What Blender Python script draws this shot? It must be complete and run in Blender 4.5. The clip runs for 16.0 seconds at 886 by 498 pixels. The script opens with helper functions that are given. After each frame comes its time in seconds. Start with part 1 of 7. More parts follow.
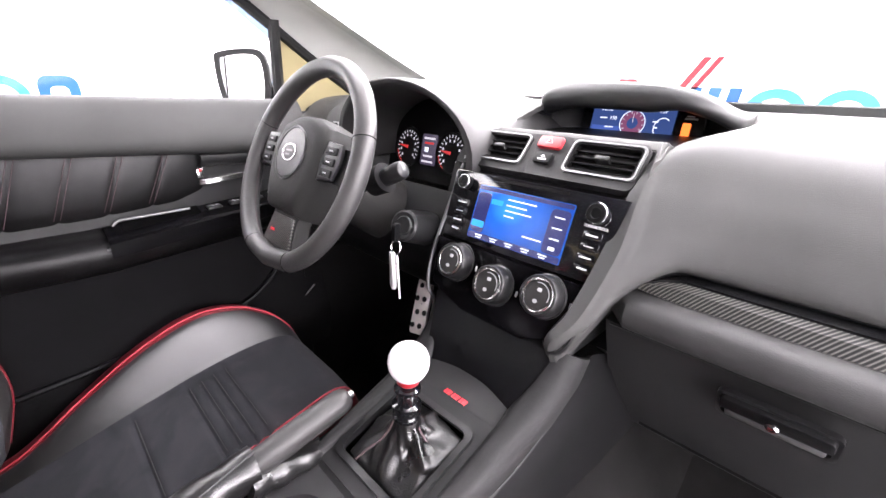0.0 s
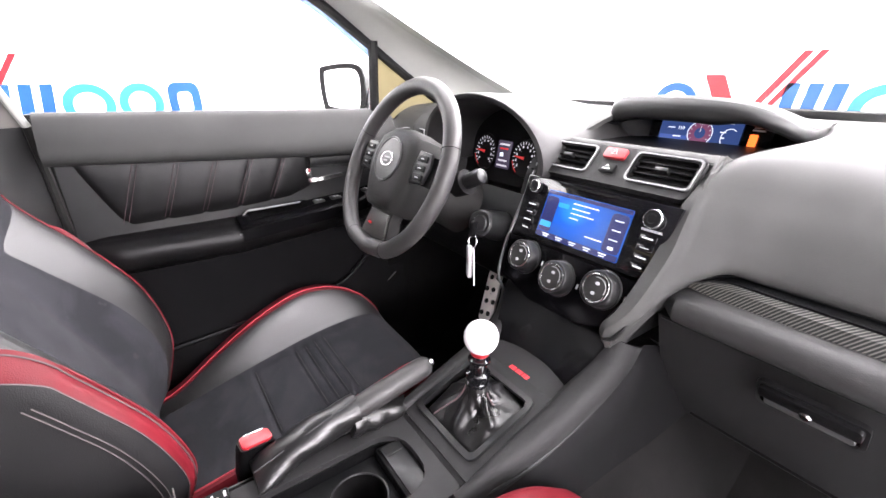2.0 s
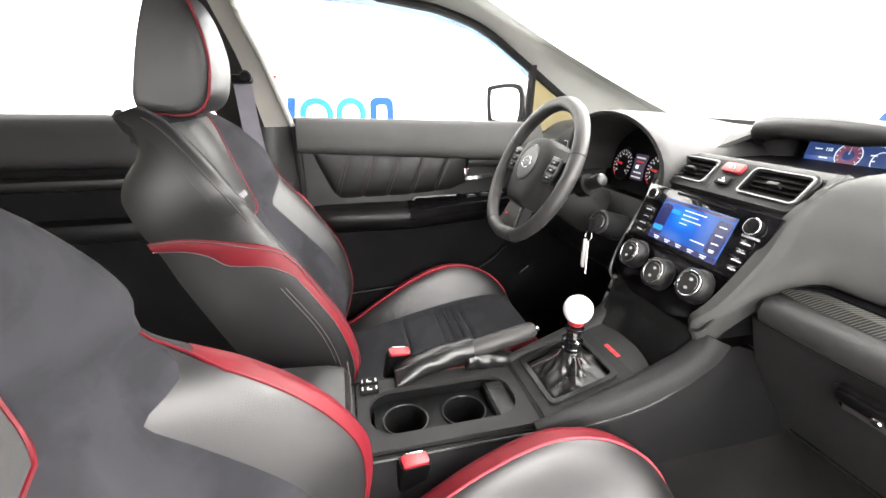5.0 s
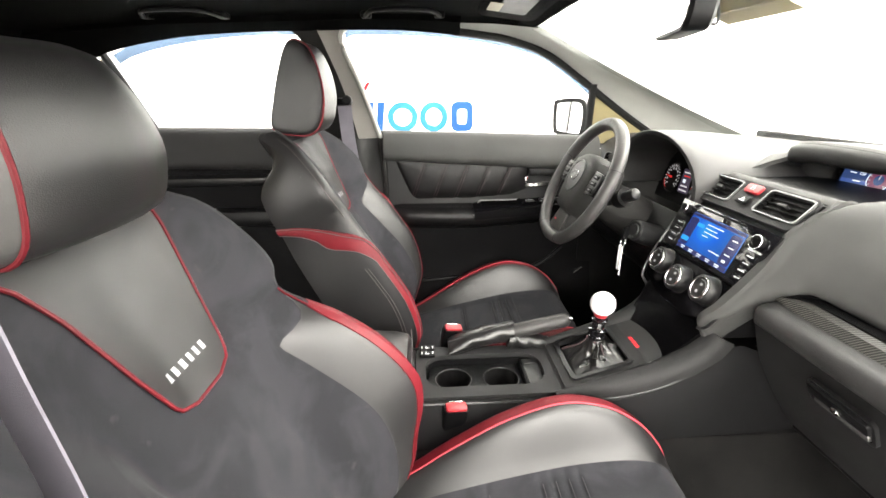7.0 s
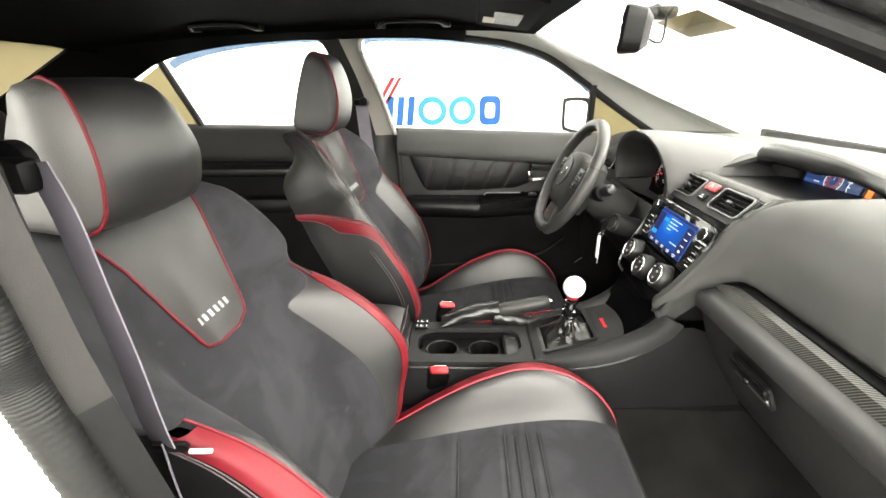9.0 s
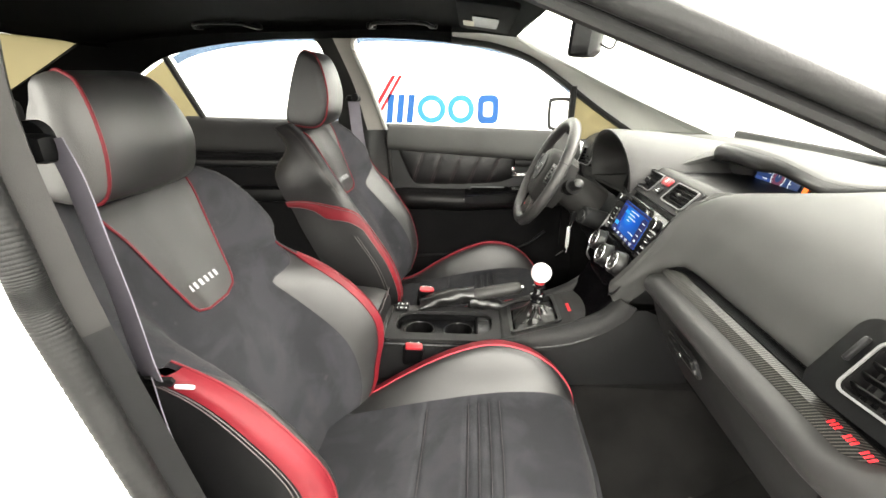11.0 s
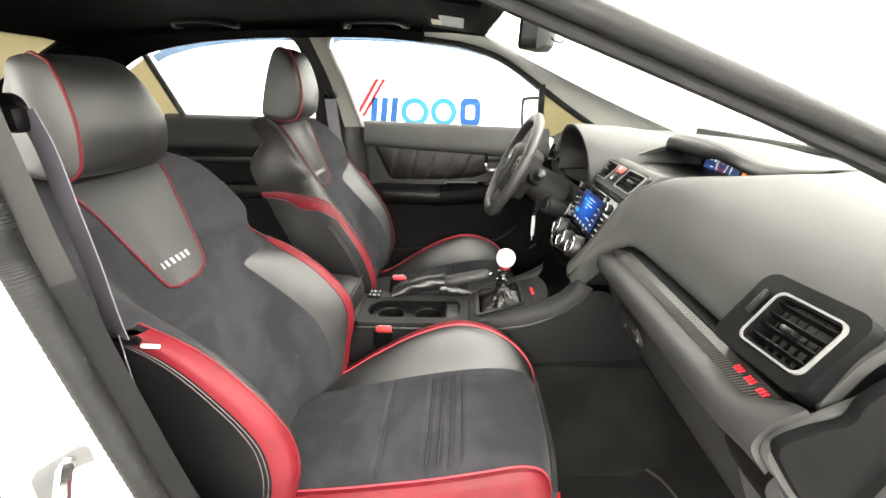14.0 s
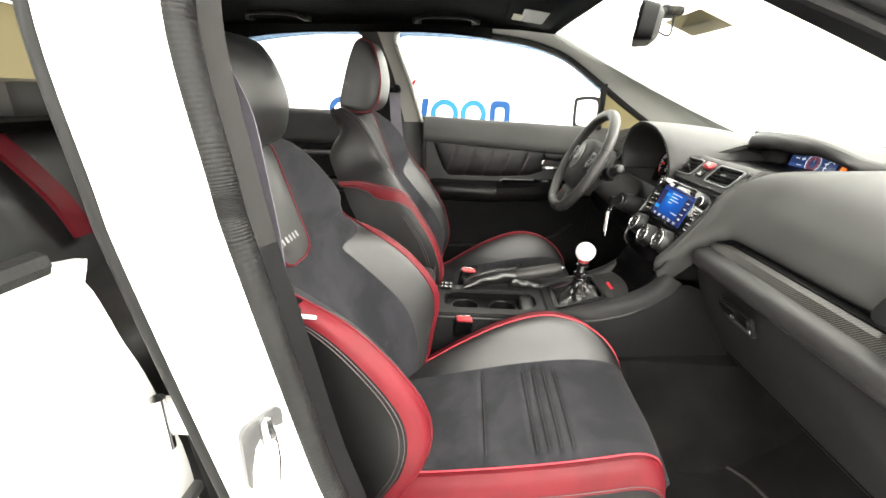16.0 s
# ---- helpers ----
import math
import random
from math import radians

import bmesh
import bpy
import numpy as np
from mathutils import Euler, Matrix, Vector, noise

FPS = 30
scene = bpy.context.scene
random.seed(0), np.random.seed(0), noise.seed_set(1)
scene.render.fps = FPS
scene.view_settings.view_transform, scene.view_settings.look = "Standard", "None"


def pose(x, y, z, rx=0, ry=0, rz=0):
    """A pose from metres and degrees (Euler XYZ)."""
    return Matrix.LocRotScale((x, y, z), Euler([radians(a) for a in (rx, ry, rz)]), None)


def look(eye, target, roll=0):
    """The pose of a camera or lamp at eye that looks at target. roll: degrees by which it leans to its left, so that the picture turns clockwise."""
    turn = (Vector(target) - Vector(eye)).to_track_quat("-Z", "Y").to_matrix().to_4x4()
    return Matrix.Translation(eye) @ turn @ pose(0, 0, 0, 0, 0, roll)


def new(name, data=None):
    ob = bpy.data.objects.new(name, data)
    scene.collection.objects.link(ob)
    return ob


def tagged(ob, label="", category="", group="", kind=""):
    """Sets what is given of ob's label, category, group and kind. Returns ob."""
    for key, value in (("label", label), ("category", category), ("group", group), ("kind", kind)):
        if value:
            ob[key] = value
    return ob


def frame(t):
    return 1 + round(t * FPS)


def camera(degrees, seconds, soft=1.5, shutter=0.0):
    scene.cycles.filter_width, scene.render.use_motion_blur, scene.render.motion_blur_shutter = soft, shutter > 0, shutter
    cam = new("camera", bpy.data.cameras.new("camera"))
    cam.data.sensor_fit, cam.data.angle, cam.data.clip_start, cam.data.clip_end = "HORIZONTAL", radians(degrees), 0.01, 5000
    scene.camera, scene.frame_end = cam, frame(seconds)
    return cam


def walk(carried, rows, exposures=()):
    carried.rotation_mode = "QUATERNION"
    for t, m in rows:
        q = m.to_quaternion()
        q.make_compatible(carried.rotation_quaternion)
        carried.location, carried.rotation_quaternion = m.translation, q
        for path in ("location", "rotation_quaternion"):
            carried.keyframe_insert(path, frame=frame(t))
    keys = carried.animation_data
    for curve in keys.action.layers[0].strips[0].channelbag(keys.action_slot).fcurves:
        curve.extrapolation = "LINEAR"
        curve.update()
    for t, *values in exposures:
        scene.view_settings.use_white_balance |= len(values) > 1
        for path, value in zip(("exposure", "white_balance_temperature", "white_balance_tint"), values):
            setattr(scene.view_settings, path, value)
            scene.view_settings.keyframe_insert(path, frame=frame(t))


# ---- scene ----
cam = camera(91.7, 16.0)
PATH = [
    (0, (0.351, -0.568, 0.961), (-0.989, 0.728, 0.237), 0.5),
    (0.5, (0.367, -0.585, 0.974), (-1.011, 0.67, 0.25), 0.8),
    (1, (0.387, -0.606, 0.987), (-1.034, 0.592, 0.248), 0.4),
    (1.5, (0.401, -0.63, 0.995), (-1.068, 0.504, 0.249), 0.0),
    (2, (0.422, -0.644, 1.0), (-1.108, 0.406, 0.254), -0.6),
    (2.5, (0.45, -0.653, 1.004), (-1.141, 0.304, 0.261), -1.0),
    (3, (0.481, -0.659, 1.006), (-1.174, 0.19, 0.272), -1.3),
    (3.5, (0.51, -0.661, 1.01), (-1.197, 0.083, 0.28), -1.1),
    (4, (0.543, -0.648, 1.005), (-1.216, -0.022, 0.287), -1.0),
    (4.5, (0.573, -0.673, 1.006), (-1.216, -0.128, 0.298), -0.4),
    (4.7, (0.594, -0.685, 1.002), (-1.214, -0.187, 0.308), -0.3),
    (6.8, (0.796, -0.677, 1.067), (-1.076, -0.569, 0.372), -0.3),
    (7, (0.816, -0.663, 1.069), (-1.059, -0.587, 0.378), -0.5),
    (7.5, (0.86, -0.633, 1.081), (-1.012, -0.626, 0.378), -0.6),
    (8, (0.901, -0.604, 1.094), (-0.966, -0.647, 0.377), -0.8),
    (8.5, (0.928, -0.578, 1.103), (-0.935, -0.653, 0.377), -0.8),
    (9, (0.954, -0.552, 1.104), (-0.906, -0.65, 0.377), -0.8),
    (11.5, (1.054, -0.462, 1.102), (-0.804, -0.574, 0.369), 0.4),
    (12, (1.064, -0.446, 1.093), (-0.793, -0.552, 0.359), 0.5),
    (12.5, (1.072, -0.429, 1.086), (-0.787, -0.53, 0.354), 0.5),
    (13, (1.078, -0.419, 1.08), (-0.782, -0.513, 0.352), 0.5),
    (13.5, (1.089, -0.419, 1.077), (-0.776, -0.5, 0.36), 0.5),
    (14, (1.104, -0.415, 1.072), (-0.767, -0.485, 0.368), 0.4),
    (14.5, (1.115, -0.407, 1.066), (-0.762, -0.47, 0.378), 0.3),
    (15, (1.124, -0.39, 1.059), (-0.757, -0.46, 0.382), 0.4),
    (15.5, (1.139, -0.415, 1.045), (-0.742, -0.502, 0.37), 0.8),
    (16, (1.133, -0.625, 1.034), (-0.745, -0.712, 0.352), 1.7),
]
EXPOSURES = [(0.0, 0.7, 6450, 22), (3.0, 0.48, 6500, 18), (5.0, 0.45, 6750, 12), (7.5, 0.32, 7050, 9), (10.0, 0.2, 7150, 7), (14.0, 0.17, 7100, 7), (15.5, 0.1, 7100, 7), (16.0, -0.08, 7050, 7)]
walk(cam, [(t, look(eye, target, roll)) for t, eye, target, roll in PATH], EXPOSURES)

# ---- world and light ----
GROUND = -0.12
world = bpy.data.worlds.new("world")
scene.world = world
world.use_nodes = True
world.node_tree.nodes["Background"].inputs[0].default_value = (1.0, 1.0, 1.0, 1)
world.node_tree.nodes["Background"].inputs[1].default_value = 0.05


def area_lamp(name, x, y, z, target, sx, sy, watts, colour=(1, 1, 1)):
    data = bpy.data.lights.new(name, "AREA")
    data.shape, data.size, data.size_y, data.energy, data.color = "RECTANGLE", sx, sy, watts, colour
    ob = new(name, data)
    ob.matrix_world = look((x, y, z), target)
    return ob


# assumed lamps, placed and tuned to light the cabin; no such fittings are known
LAMPS = [((-2.0, -1.2, 3.05), (0, 0, -1), 2.0, 7.0, 330), ((0.3, 1.9, 3.05), (0, 0, -1), 3.6, 1.0, 240), ((2.6, -1.2, 3.05), (0, 0, -1), 2.2, 7.0, 180),
         ((3.66, -1.0, 1.95), (-1, 0, 0), 6.0, 1.3, 400), ((0.3, 2.5, 2.25), (0, -1, 0), 5.0, 0.9, 225)]
for at, way, lsx, lsy, lw in LAMPS:
    area_lamp("booth_lamp", *at, Vector(at) + Vector(way) + Vector((0, 0.001, 0)), lsx, lsy, lw)


# ---- materials ----
def material(name, colour, rough=0.5, metal=0.0, bump=0.0, scale=200.0, vary=0.0, vscale=6.0, coat=0.0, spec=0.5, kind="noise", sheen=0.0):
    m = bpy.data.materials.new(name)
    m.use_nodes = True
    nt = m.node_tree
    b = nt.nodes["Principled BSDF"]
    b.inputs["Base Color"].default_value = (*colour, 1)
    b.inputs["Roughness"].default_value = rough
    b.inputs["Metallic"].default_value = metal
    b.inputs["Specular IOR Level"].default_value = spec
    b.inputs["Coat Weight"].default_value = coat
    b.inputs["Coat Roughness"].default_value = 0.06
    b.inputs["Sheen Weight"].default_value = sheen
    co = nt.nodes.new("ShaderNodeTexCoord")
    if vary:
        n = nt.nodes.new("ShaderNodeTexNoise")
        n.inputs["Scale"].default_value, n.inputs["Detail"].default_value = vscale, 5.0
        nt.links.new(co.outputs["Object"], n.inputs["Vector"])
        ramp = nt.nodes.new("ShaderNodeValToRGB")
        lo, hi = [tuple(max(0.0, c * k) for c in colour) for k in (1 - vary, 1 + vary)]
        ramp.color_ramp.elements[0].color, ramp.color_ramp.elements[1].color = (*lo, 1), (*hi, 1)
        ramp.color_ramp.elements[0].position, ramp.color_ramp.elements[1].position = 0.3, 0.7
        nt.links.new(n.outputs["Fac"], ramp.inputs[0])
        nt.links.new(ramp.outputs[0], b.inputs["Base Color"])
        mr = nt.nodes.new("ShaderNodeMapRange")
        mr.inputs["To Min"].default_value, mr.inputs["To Max"].default_value = max(0.02, rough - 0.08), min(1.0, rough + 0.08)
        nt.links.new(n.outputs["Fac"], mr.inputs["Value"])
        nt.links.new(mr.outputs[0], b.inputs["Roughness"])
    if bump:
        if kind == "voronoi":
            t = nt.nodes.new("ShaderNodeTexVoronoi")
            t.inputs["Scale"].default_value = scale
            out = t.outputs["Distance"]
        else:
            t = nt.nodes.new("ShaderNodeTexNoise")
            t.inputs["Scale"].default_value, t.inputs["Detail"].default_value = scale, 4.0
            out = t.outputs["Fac"]
        nt.links.new(co.outputs["Object"], t.inputs["Vector"])
        bp = nt.nodes.new("ShaderNodeBump")
        bp.inputs["Strength"].default_value, bp.inputs["Distance"].default_value = bump, 0.0012
        nt.links.new(out, bp.inputs["Height"])
        nt.links.new(bp.outputs[0], b.inputs["Normal"])
    return m


def carbon(name):
    """Woven fibre: slanted pale and dark tows, each finely ribbed, under a clear coat."""
    m = material(name, (0.03, 0.03, 0.03), 0.45, spec=0.2, coat=0.12)
    nt = m.node_tree
    b = nt.nodes["Principled BSDF"]
    co = nt.nodes.new("ShaderNodeTexCoord")

    def stripes(way, pitch):
        d = nt.nodes.new("ShaderNodeVectorMath")
        d.operation = "DOT_PRODUCT"
        d.inputs[1].default_value = way
        nt.links.new(co.outputs["Object"], d.inputs[0])
        k = nt.nodes.new("ShaderNodeMath")
        k.operation = "MULTIPLY"
        k.inputs[1].default_value = 2 * math.pi / pitch
        nt.links.new(d.outputs["Value"], k.inputs[0])
        s = nt.nodes.new("ShaderNodeMath")
        s.operation = "SINE"
        nt.links.new(k.outputs[0], s.inputs[0])
        return s

    s1, s2 = stripes((1.0, -0.55, -0.55), 0.005), stripes((0.35, 1.0, 1.0), 0.002)
    mx = nt.nodes.new("ShaderNodeMath")
    mx.operation = "MULTIPLY_ADD"
    mx.inputs[1].default_value = 0.35
    ramp = nt.nodes.new("ShaderNodeValToRGB")
    ramp.color_ramp.elements[0].position, ramp.color_ramp.elements[0].color = 0.02, (0.006, 0.006, 0.006, 1)
    ramp.color_ramp.elements[1].position, ramp.color_ramp.elements[1].color = 0.85, (0.078, 0.075, 0.069, 1)
    nt.links.new(s2.outputs[0], mx.inputs[0])
    nt.links.new(s1.outputs[0], mx.inputs[2])
    nt.links.new(mx.outputs[0], ramp.inputs[0])
    nt.links.new(ramp.outputs[0], b.inputs["Base Color"])
    return m


def glow(name, colour, strength):
    m = bpy.data.materials.new(name)
    m.use_nodes = True
    b = m.node_tree.nodes["Principled BSDF"]
    b.inputs["Base Color"].default_value = (*[c * 0.1 for c in colour], 1)
    b.inputs["Emission Color"].default_value = (*colour, 1)
    b.inputs["Emission Strength"].default_value = strength
    b.inputs["Roughness"].default_value = 0.2
    return m


def lit_screen(name, middle, across, up, inner, outer, strength):
    """A lit screen that fades from a bright middle to its edges."""
    m = glow(name, inner, strength)
    nt = m.node_tree
    co = nt.nodes.new("ShaderNodeTexCoord")
    sh = nt.nodes.new("ShaderNodeVectorMath")
    sh.operation = "SUBTRACT"
    sh.inputs[1].default_value = middle
    nt.links.new(co.outputs["Object"], sh.inputs[0])
    sc = nt.nodes.new("ShaderNodeVectorMath")
    sc.operation = "DIVIDE"
    sc.inputs[1].default_value = (across, up, up)
    nt.links.new(sh.outputs[0], sc.inputs[0])
    ln = nt.nodes.new("ShaderNodeVectorMath")
    ln.operation = "LENGTH"
    nt.links.new(sc.outputs[0], ln.inputs[0])
    ramp = nt.nodes.new("ShaderNodeValToRGB")
    ramp.color_ramp.elements[0].position, ramp.color_ramp.elements[0].color = 0.0, (*inner, 1)
    ramp.color_ramp.elements[1].position, ramp.color_ramp.elements[1].color = 1.0, (*outer, 1)
    mid = ramp.color_ramp.elements.new(0.45)
    mid.color = (0.008, 0.11, 0.85, 1)
    nt.links.new(ln.outputs["Value"], ramp.inputs[0])
    nt.links.new(ramp.outputs[0], m.node_tree.nodes["Principled BSDF"].inputs["Emission Color"])
    return m


def glass(name, tint, solid=0.0, solid_colour=(0.5, 0.45, 0.3)):
    """Thin window glass: clear through, with a faint reflection; solid is the share of a film on it."""
    m = bpy.data.materials.new(name)
    m.use_nodes = True
    nt = m.node_tree
    nt.nodes.clear()
    out = nt.nodes.new("ShaderNodeOutputMaterial")
    tr = nt.nodes.new("ShaderNodeBsdfTransparent")
    tr.inputs[0].default_value = (*tint, 1)
    gl = nt.nodes.new("ShaderNodeBsdfGlossy")
    gl.inputs["Roughness"].default_value = 0.02
    lw = nt.nodes.new("ShaderNodeLayerWeight")
    lw.inputs[0].default_value = 0.5
    pw = nt.nodes.new("ShaderNodeMath")
    pw.operation = "POWER"
    pw.inputs[1].default_value = 5.0
    nt.links.new(lw.outputs["Facing"], pw.inputs[0])
    fr = nt.nodes.new("ShaderNodeMath")
    fr.operation = "MULTIPLY_ADD"
    fr.inputs[1].default_value, fr.inputs[2].default_value = 0.5, 0.02
    nt.links.new(pw.outputs[0], fr.inputs[0])
    mix = nt.nodes.new("ShaderNodeMixShader")
    nt.links.new(fr.outputs[0], mix.inputs[0])
    nt.links.new(tr.outputs[0], mix.inputs[1])
    nt.links.new(gl.outputs[0], mix.inputs[2])
    last = mix
    if solid:
        df = nt.nodes.new("ShaderNodeBsdfTranslucent")
        df.inputs[0].default_value = (*solid_colour, 1)
        m2 = nt.nodes.new("ShaderNodeMixShader")
        m2.inputs[0].default_value = solid
        nt.links.new(mix.outputs[0], m2.inputs[1])
        nt.links.new(df.outputs[0], m2.inputs[2])
        last = m2
    nt.links.new(last.outputs[0], out.inputs[0])
    return m


def suede(name):
    """Napped suede: near black, with broad brushed blotches and small rubbed spots."""
    m = material(name, (0.007, 0.0069, 0.0077), 0.95, bump=0.5, scale=1500, spec=0.08)
    nt = m.node_tree
    b = nt.nodes["Principled BSDF"]
    b.inputs["Sheen Weight"].default_value = 0.05
    b.inputs["Sheen Roughness"].default_value = 0.45
    co = nt.nodes.new("ShaderNodeTexCoord")
    n1 = nt.nodes.new("ShaderNodeTexNoise")
    n1.inputs["Scale"].default_value, n1.inputs["Detail"].default_value, n1.inputs["Distortion"].default_value = 7.0, 4.0, 1.6
    n2 = nt.nodes.new("ShaderNodeTexNoise")
    n2.inputs["Scale"].default_value, n2.inputs["Detail"].default_value = 38.0, 4.0
    nt.links.new(co.outputs["Object"], n1.inputs["Vector"])
    nt.links.new(co.outputs["Object"], n2.inputs["Vector"])
    r1 = nt.nodes.new("ShaderNodeValToRGB")
    r1.color_ramp.elements[0].position, r1.color_ramp.elements[0].color = 0.42, (0.0215, 0.0215, 0.0245, 1)
    r1.color_ramp.elements[1].position, r1.color_ramp.elements[1].color = 0.62, (0.0315, 0.0313, 0.0352, 1)
    r2 = nt.nodes.new("ShaderNodeValToRGB")
    r2.color_ramp.elements[0].position, r2.color_ramp.elements[0].color = 0.66, (0, 0, 0, 1)
    r2.color_ramp.elements[1].position, r2.color_ramp.elements[1].color = 0.74, (1, 1, 1, 1)
    mx = nt.nodes.new("ShaderNodeMix")
    mx.data_type = "RGBA"
    mx.inputs["B"].default_value = (0.036, 0.035, 0.037, 1)
    nt.links.new(n1.outputs["Fac"], r1.inputs[0])
    nt.links.new(n2.outputs["Fac"], r2.inputs[0])
    nt.links.new(r2.outputs[0], mx.inputs["Factor"])
    nt.links.new(r1.outputs[0], mx.inputs["A"])
    nt.links.new(mx.outputs["Result"], b.inputs["Base Color"])
    return m


SOFT = material("soft_touch_plastic", (0.041, 0.0412, 0.0402), 0.6, bump=0.3, scale=900, vary=0.15, vscale=5, spec=0.16)
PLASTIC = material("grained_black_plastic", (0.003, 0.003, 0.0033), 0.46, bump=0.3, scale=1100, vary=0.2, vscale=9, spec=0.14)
SATIN = material("satin_grey_plastic", (0.009, 0.009, 0.0094), 0.36, bump=0.12, scale=1200, vary=0.15, vscale=12, spec=0.34)
LEDGE = material("satin_ledge_plastic", (0.024, 0.0235, 0.0236), 0.5, bump=0.3, scale=900, vary=0.15, vscale=7, spec=0.3)
FASCIA = material("matt_grey_fascia", (0.0165, 0.0162, 0.0167), 0.6, bump=0.15, scale=1200, vary=0.12, vscale=12, spec=0.2)
PANELGLOSS = material("glossy_dark_panel", (0.0022, 0.0021, 0.0025), 0.2, bump=0.05, scale=900, vary=0.1, vscale=12, spec=0.07)
SLOTSHADE = material("painted_slot_shade", (0.0015, 0.0015, 0.0016), 0.8, vary=0.2, vscale=14, spec=0.03)
DARK = material("dark_recess_plastic", (0.005, 0.0048, 0.005), 0.6, vary=0.2, vscale=14, spec=0.08)
SIDEPLASTIC = material("matt_console_plastic", (0.0045, 0.0044, 0.0047), 0.62, bump=0.3, scale=1000, vary=0.2, vscale=9, spec=0.1)
GLOSS = material("piano_black", (0.006, 0.006, 0.007), 0.08, coat=0.6, vary=0.1, vscale=20)
LEATHER = material("black_leather", (0.0115, 0.0112, 0.0114), 0.41, bump=0.14, scale=800, vary=0.2, vscale=8, kind="voronoi", spec=0.6)
GAITER = material("glossy_black_leather", (0.009, 0.0088, 0.009), 0.3, bump=0.2, scale=500, vary=0.25, vscale=20, kind="voronoi", spec=0.55)
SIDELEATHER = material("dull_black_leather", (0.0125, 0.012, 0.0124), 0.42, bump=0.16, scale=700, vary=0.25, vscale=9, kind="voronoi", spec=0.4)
# the same side leather with shade put into its colour, for the near seat
SHADELEATHER = material("shaded_black_leather", (0.004, 0.0039, 0.0041), 0.42, bump=0.16, scale=700, vary=0.25, vscale=9, kind="voronoi", spec=0.28)
# headrest leather made paler to imitate side light glancing off the cheek
LITCHEEK = material("lit_cheek_leather", (0.04, 0.039, 0.038), 0.48, bump=0.16, scale=600, vary=0.2, vscale=9, kind="voronoi", spec=0.85)
RIMLEATHER = material("worn_rim_leather", (0.027, 0.0262, 0.026), 0.46, bump=0.2, scale=700, vary=0.25, vscale=16, kind="voronoi", spec=0.4)
DOORLEATHER = material("matt_black_leather", (0.0045, 0.0043, 0.0045), 0.36, bump=0.14, scale=800, vary=0.2, vscale=10, kind="voronoi", spec=0.2)
DOORPLASTIC = material("matt_door_plastic", (0.0042, 0.0041, 0.0044), 0.7, bump=0.35, scale=900, vary=0.25, vscale=9, spec=0.05)
SUEDE = suede("black_suede")
RED = material("red_leather", (0.1, 0.0062, 0.0105), 0.46, bump=0.14, scale=800, vary=0.2, vscale=9, kind="voronoi", spec=0.2)
THREAD = material("red_thread", (0.36, 0.03, 0.045), 0.7, bump=0.4, scale=900)
DULLTHREAD = material("dull_red_thread", (0.04, 0.02, 0.023), 0.7, bump=0.4, scale=900)
SEAM = material("dark_seam_thread", (0.03, 0.029, 0.031), 0.8, bump=0.4, scale=900)
GREYTHREAD = material("grey_thread", (0.045, 0.037, 0.037), 0.7, bump=0.4, scale=900)
LINER = material("black_headliner_fabric", (0.0015, 0.00145, 0.0014), 0.95, bump=0.5, scale=1300, vary=0.3, vscale=4, spec=0.04)
PILLAR = material("grey_pillar_trim", (0.36, 0.365, 0.34), 0.6, bump=0.3, scale=1000, vary=0.1, vscale=6)
# same trim as PILLAR, darkened in colour so the centre pillar reads less lit
PILLARB = material("dimmed_pillar_trim", (0.14, 0.132, 0.118), 0.6, bump=0.3, scale=1000, vary=0.1, vscale=6)
GREYTRIM = material("grey_trim", (0.017, 0.0165, 0.016), 0.6, bump=0.3, scale=1000, vary=0.12, vscale=6, spec=0.18)
CARPET = material("dark_carpet", (0.0085, 0.008, 0.0078), 0.98, bump=1.0, scale=700, vary=0.5, vscale=9, sheen=0.05, spec=0.1)
BINDING = material("grey_mat_binding", (0.05, 0.047, 0.044), 0.8, bump=0.5, scale=900, vary=0.3, vscale=40, spec=0.1)
MATFAB = material("floor_mat_carpet", (0.0036, 0.0033, 0.0034), 0.98, bump=1.0, scale=700, vary=0.5, vscale=11, sheen=0.1, spec=0.1)
RUBBER = material("black_rubber", (0.008, 0.008, 0.008), 0.5, bump=0.3, scale=300, vary=0.2, vscale=20, spec=0.2)
CHROME = material("satin_chrome", (0.62, 0.62, 0.62), 0.22, metal=1.0, vary=0.06, vscale=30)
SILVER = material("silver_paint", (0.14, 0.14, 0.142), 0.42, metal=0.7, vary=0.06, vscale=30)
# vent rim silver again, raised in colour so the end vent looks brightly lit
LITSILVER = material("lit_silver_paint", (0.3, 0.3, 0.3), 0.38, metal=0.6, vary=0.06, vscale=30)
STEEL = material("brushed_pedal_steel", (0.75, 0.68, 0.66), 0.4, metal=0.35, bump=0.2, scale=300, vary=0.15, vscale=30)
WHITEBALL = material("white_gloss_resin", (0.85, 0.84, 0.85), 0.12, coat=0.5, vary=0.02)
BODYWHITE = material("white_car_paint", (0.82, 0.82, 0.8), 0.25, coat=0.7, vary=0.03, vscale=3)
REDPLASTIC = material("red_button_plastic", (0.24, 0.01, 0.015), 0.35, vary=0.1, vscale=30)
REDMARK = material("red_marking", (0.65, 0.015, 0.025), 0.4, vary=0.05)
WHITEMARK = material("white_marking", (0.5, 0.5, 0.5), 0.5, vary=0.05)
GREYMARK = material("embroidered_grey", (0.32, 0.32, 0.33), 0.75, bump=0.5, scale=1500, vary=0.1, vscale=60)
BELT = material("grey_seat_belt_webbing", (0.105, 0.097, 0.117), 0.7, bump=0.5, scale=900, vary=0.1, vscale=30)
CARBON = carbon("carbon_fibre_weave")
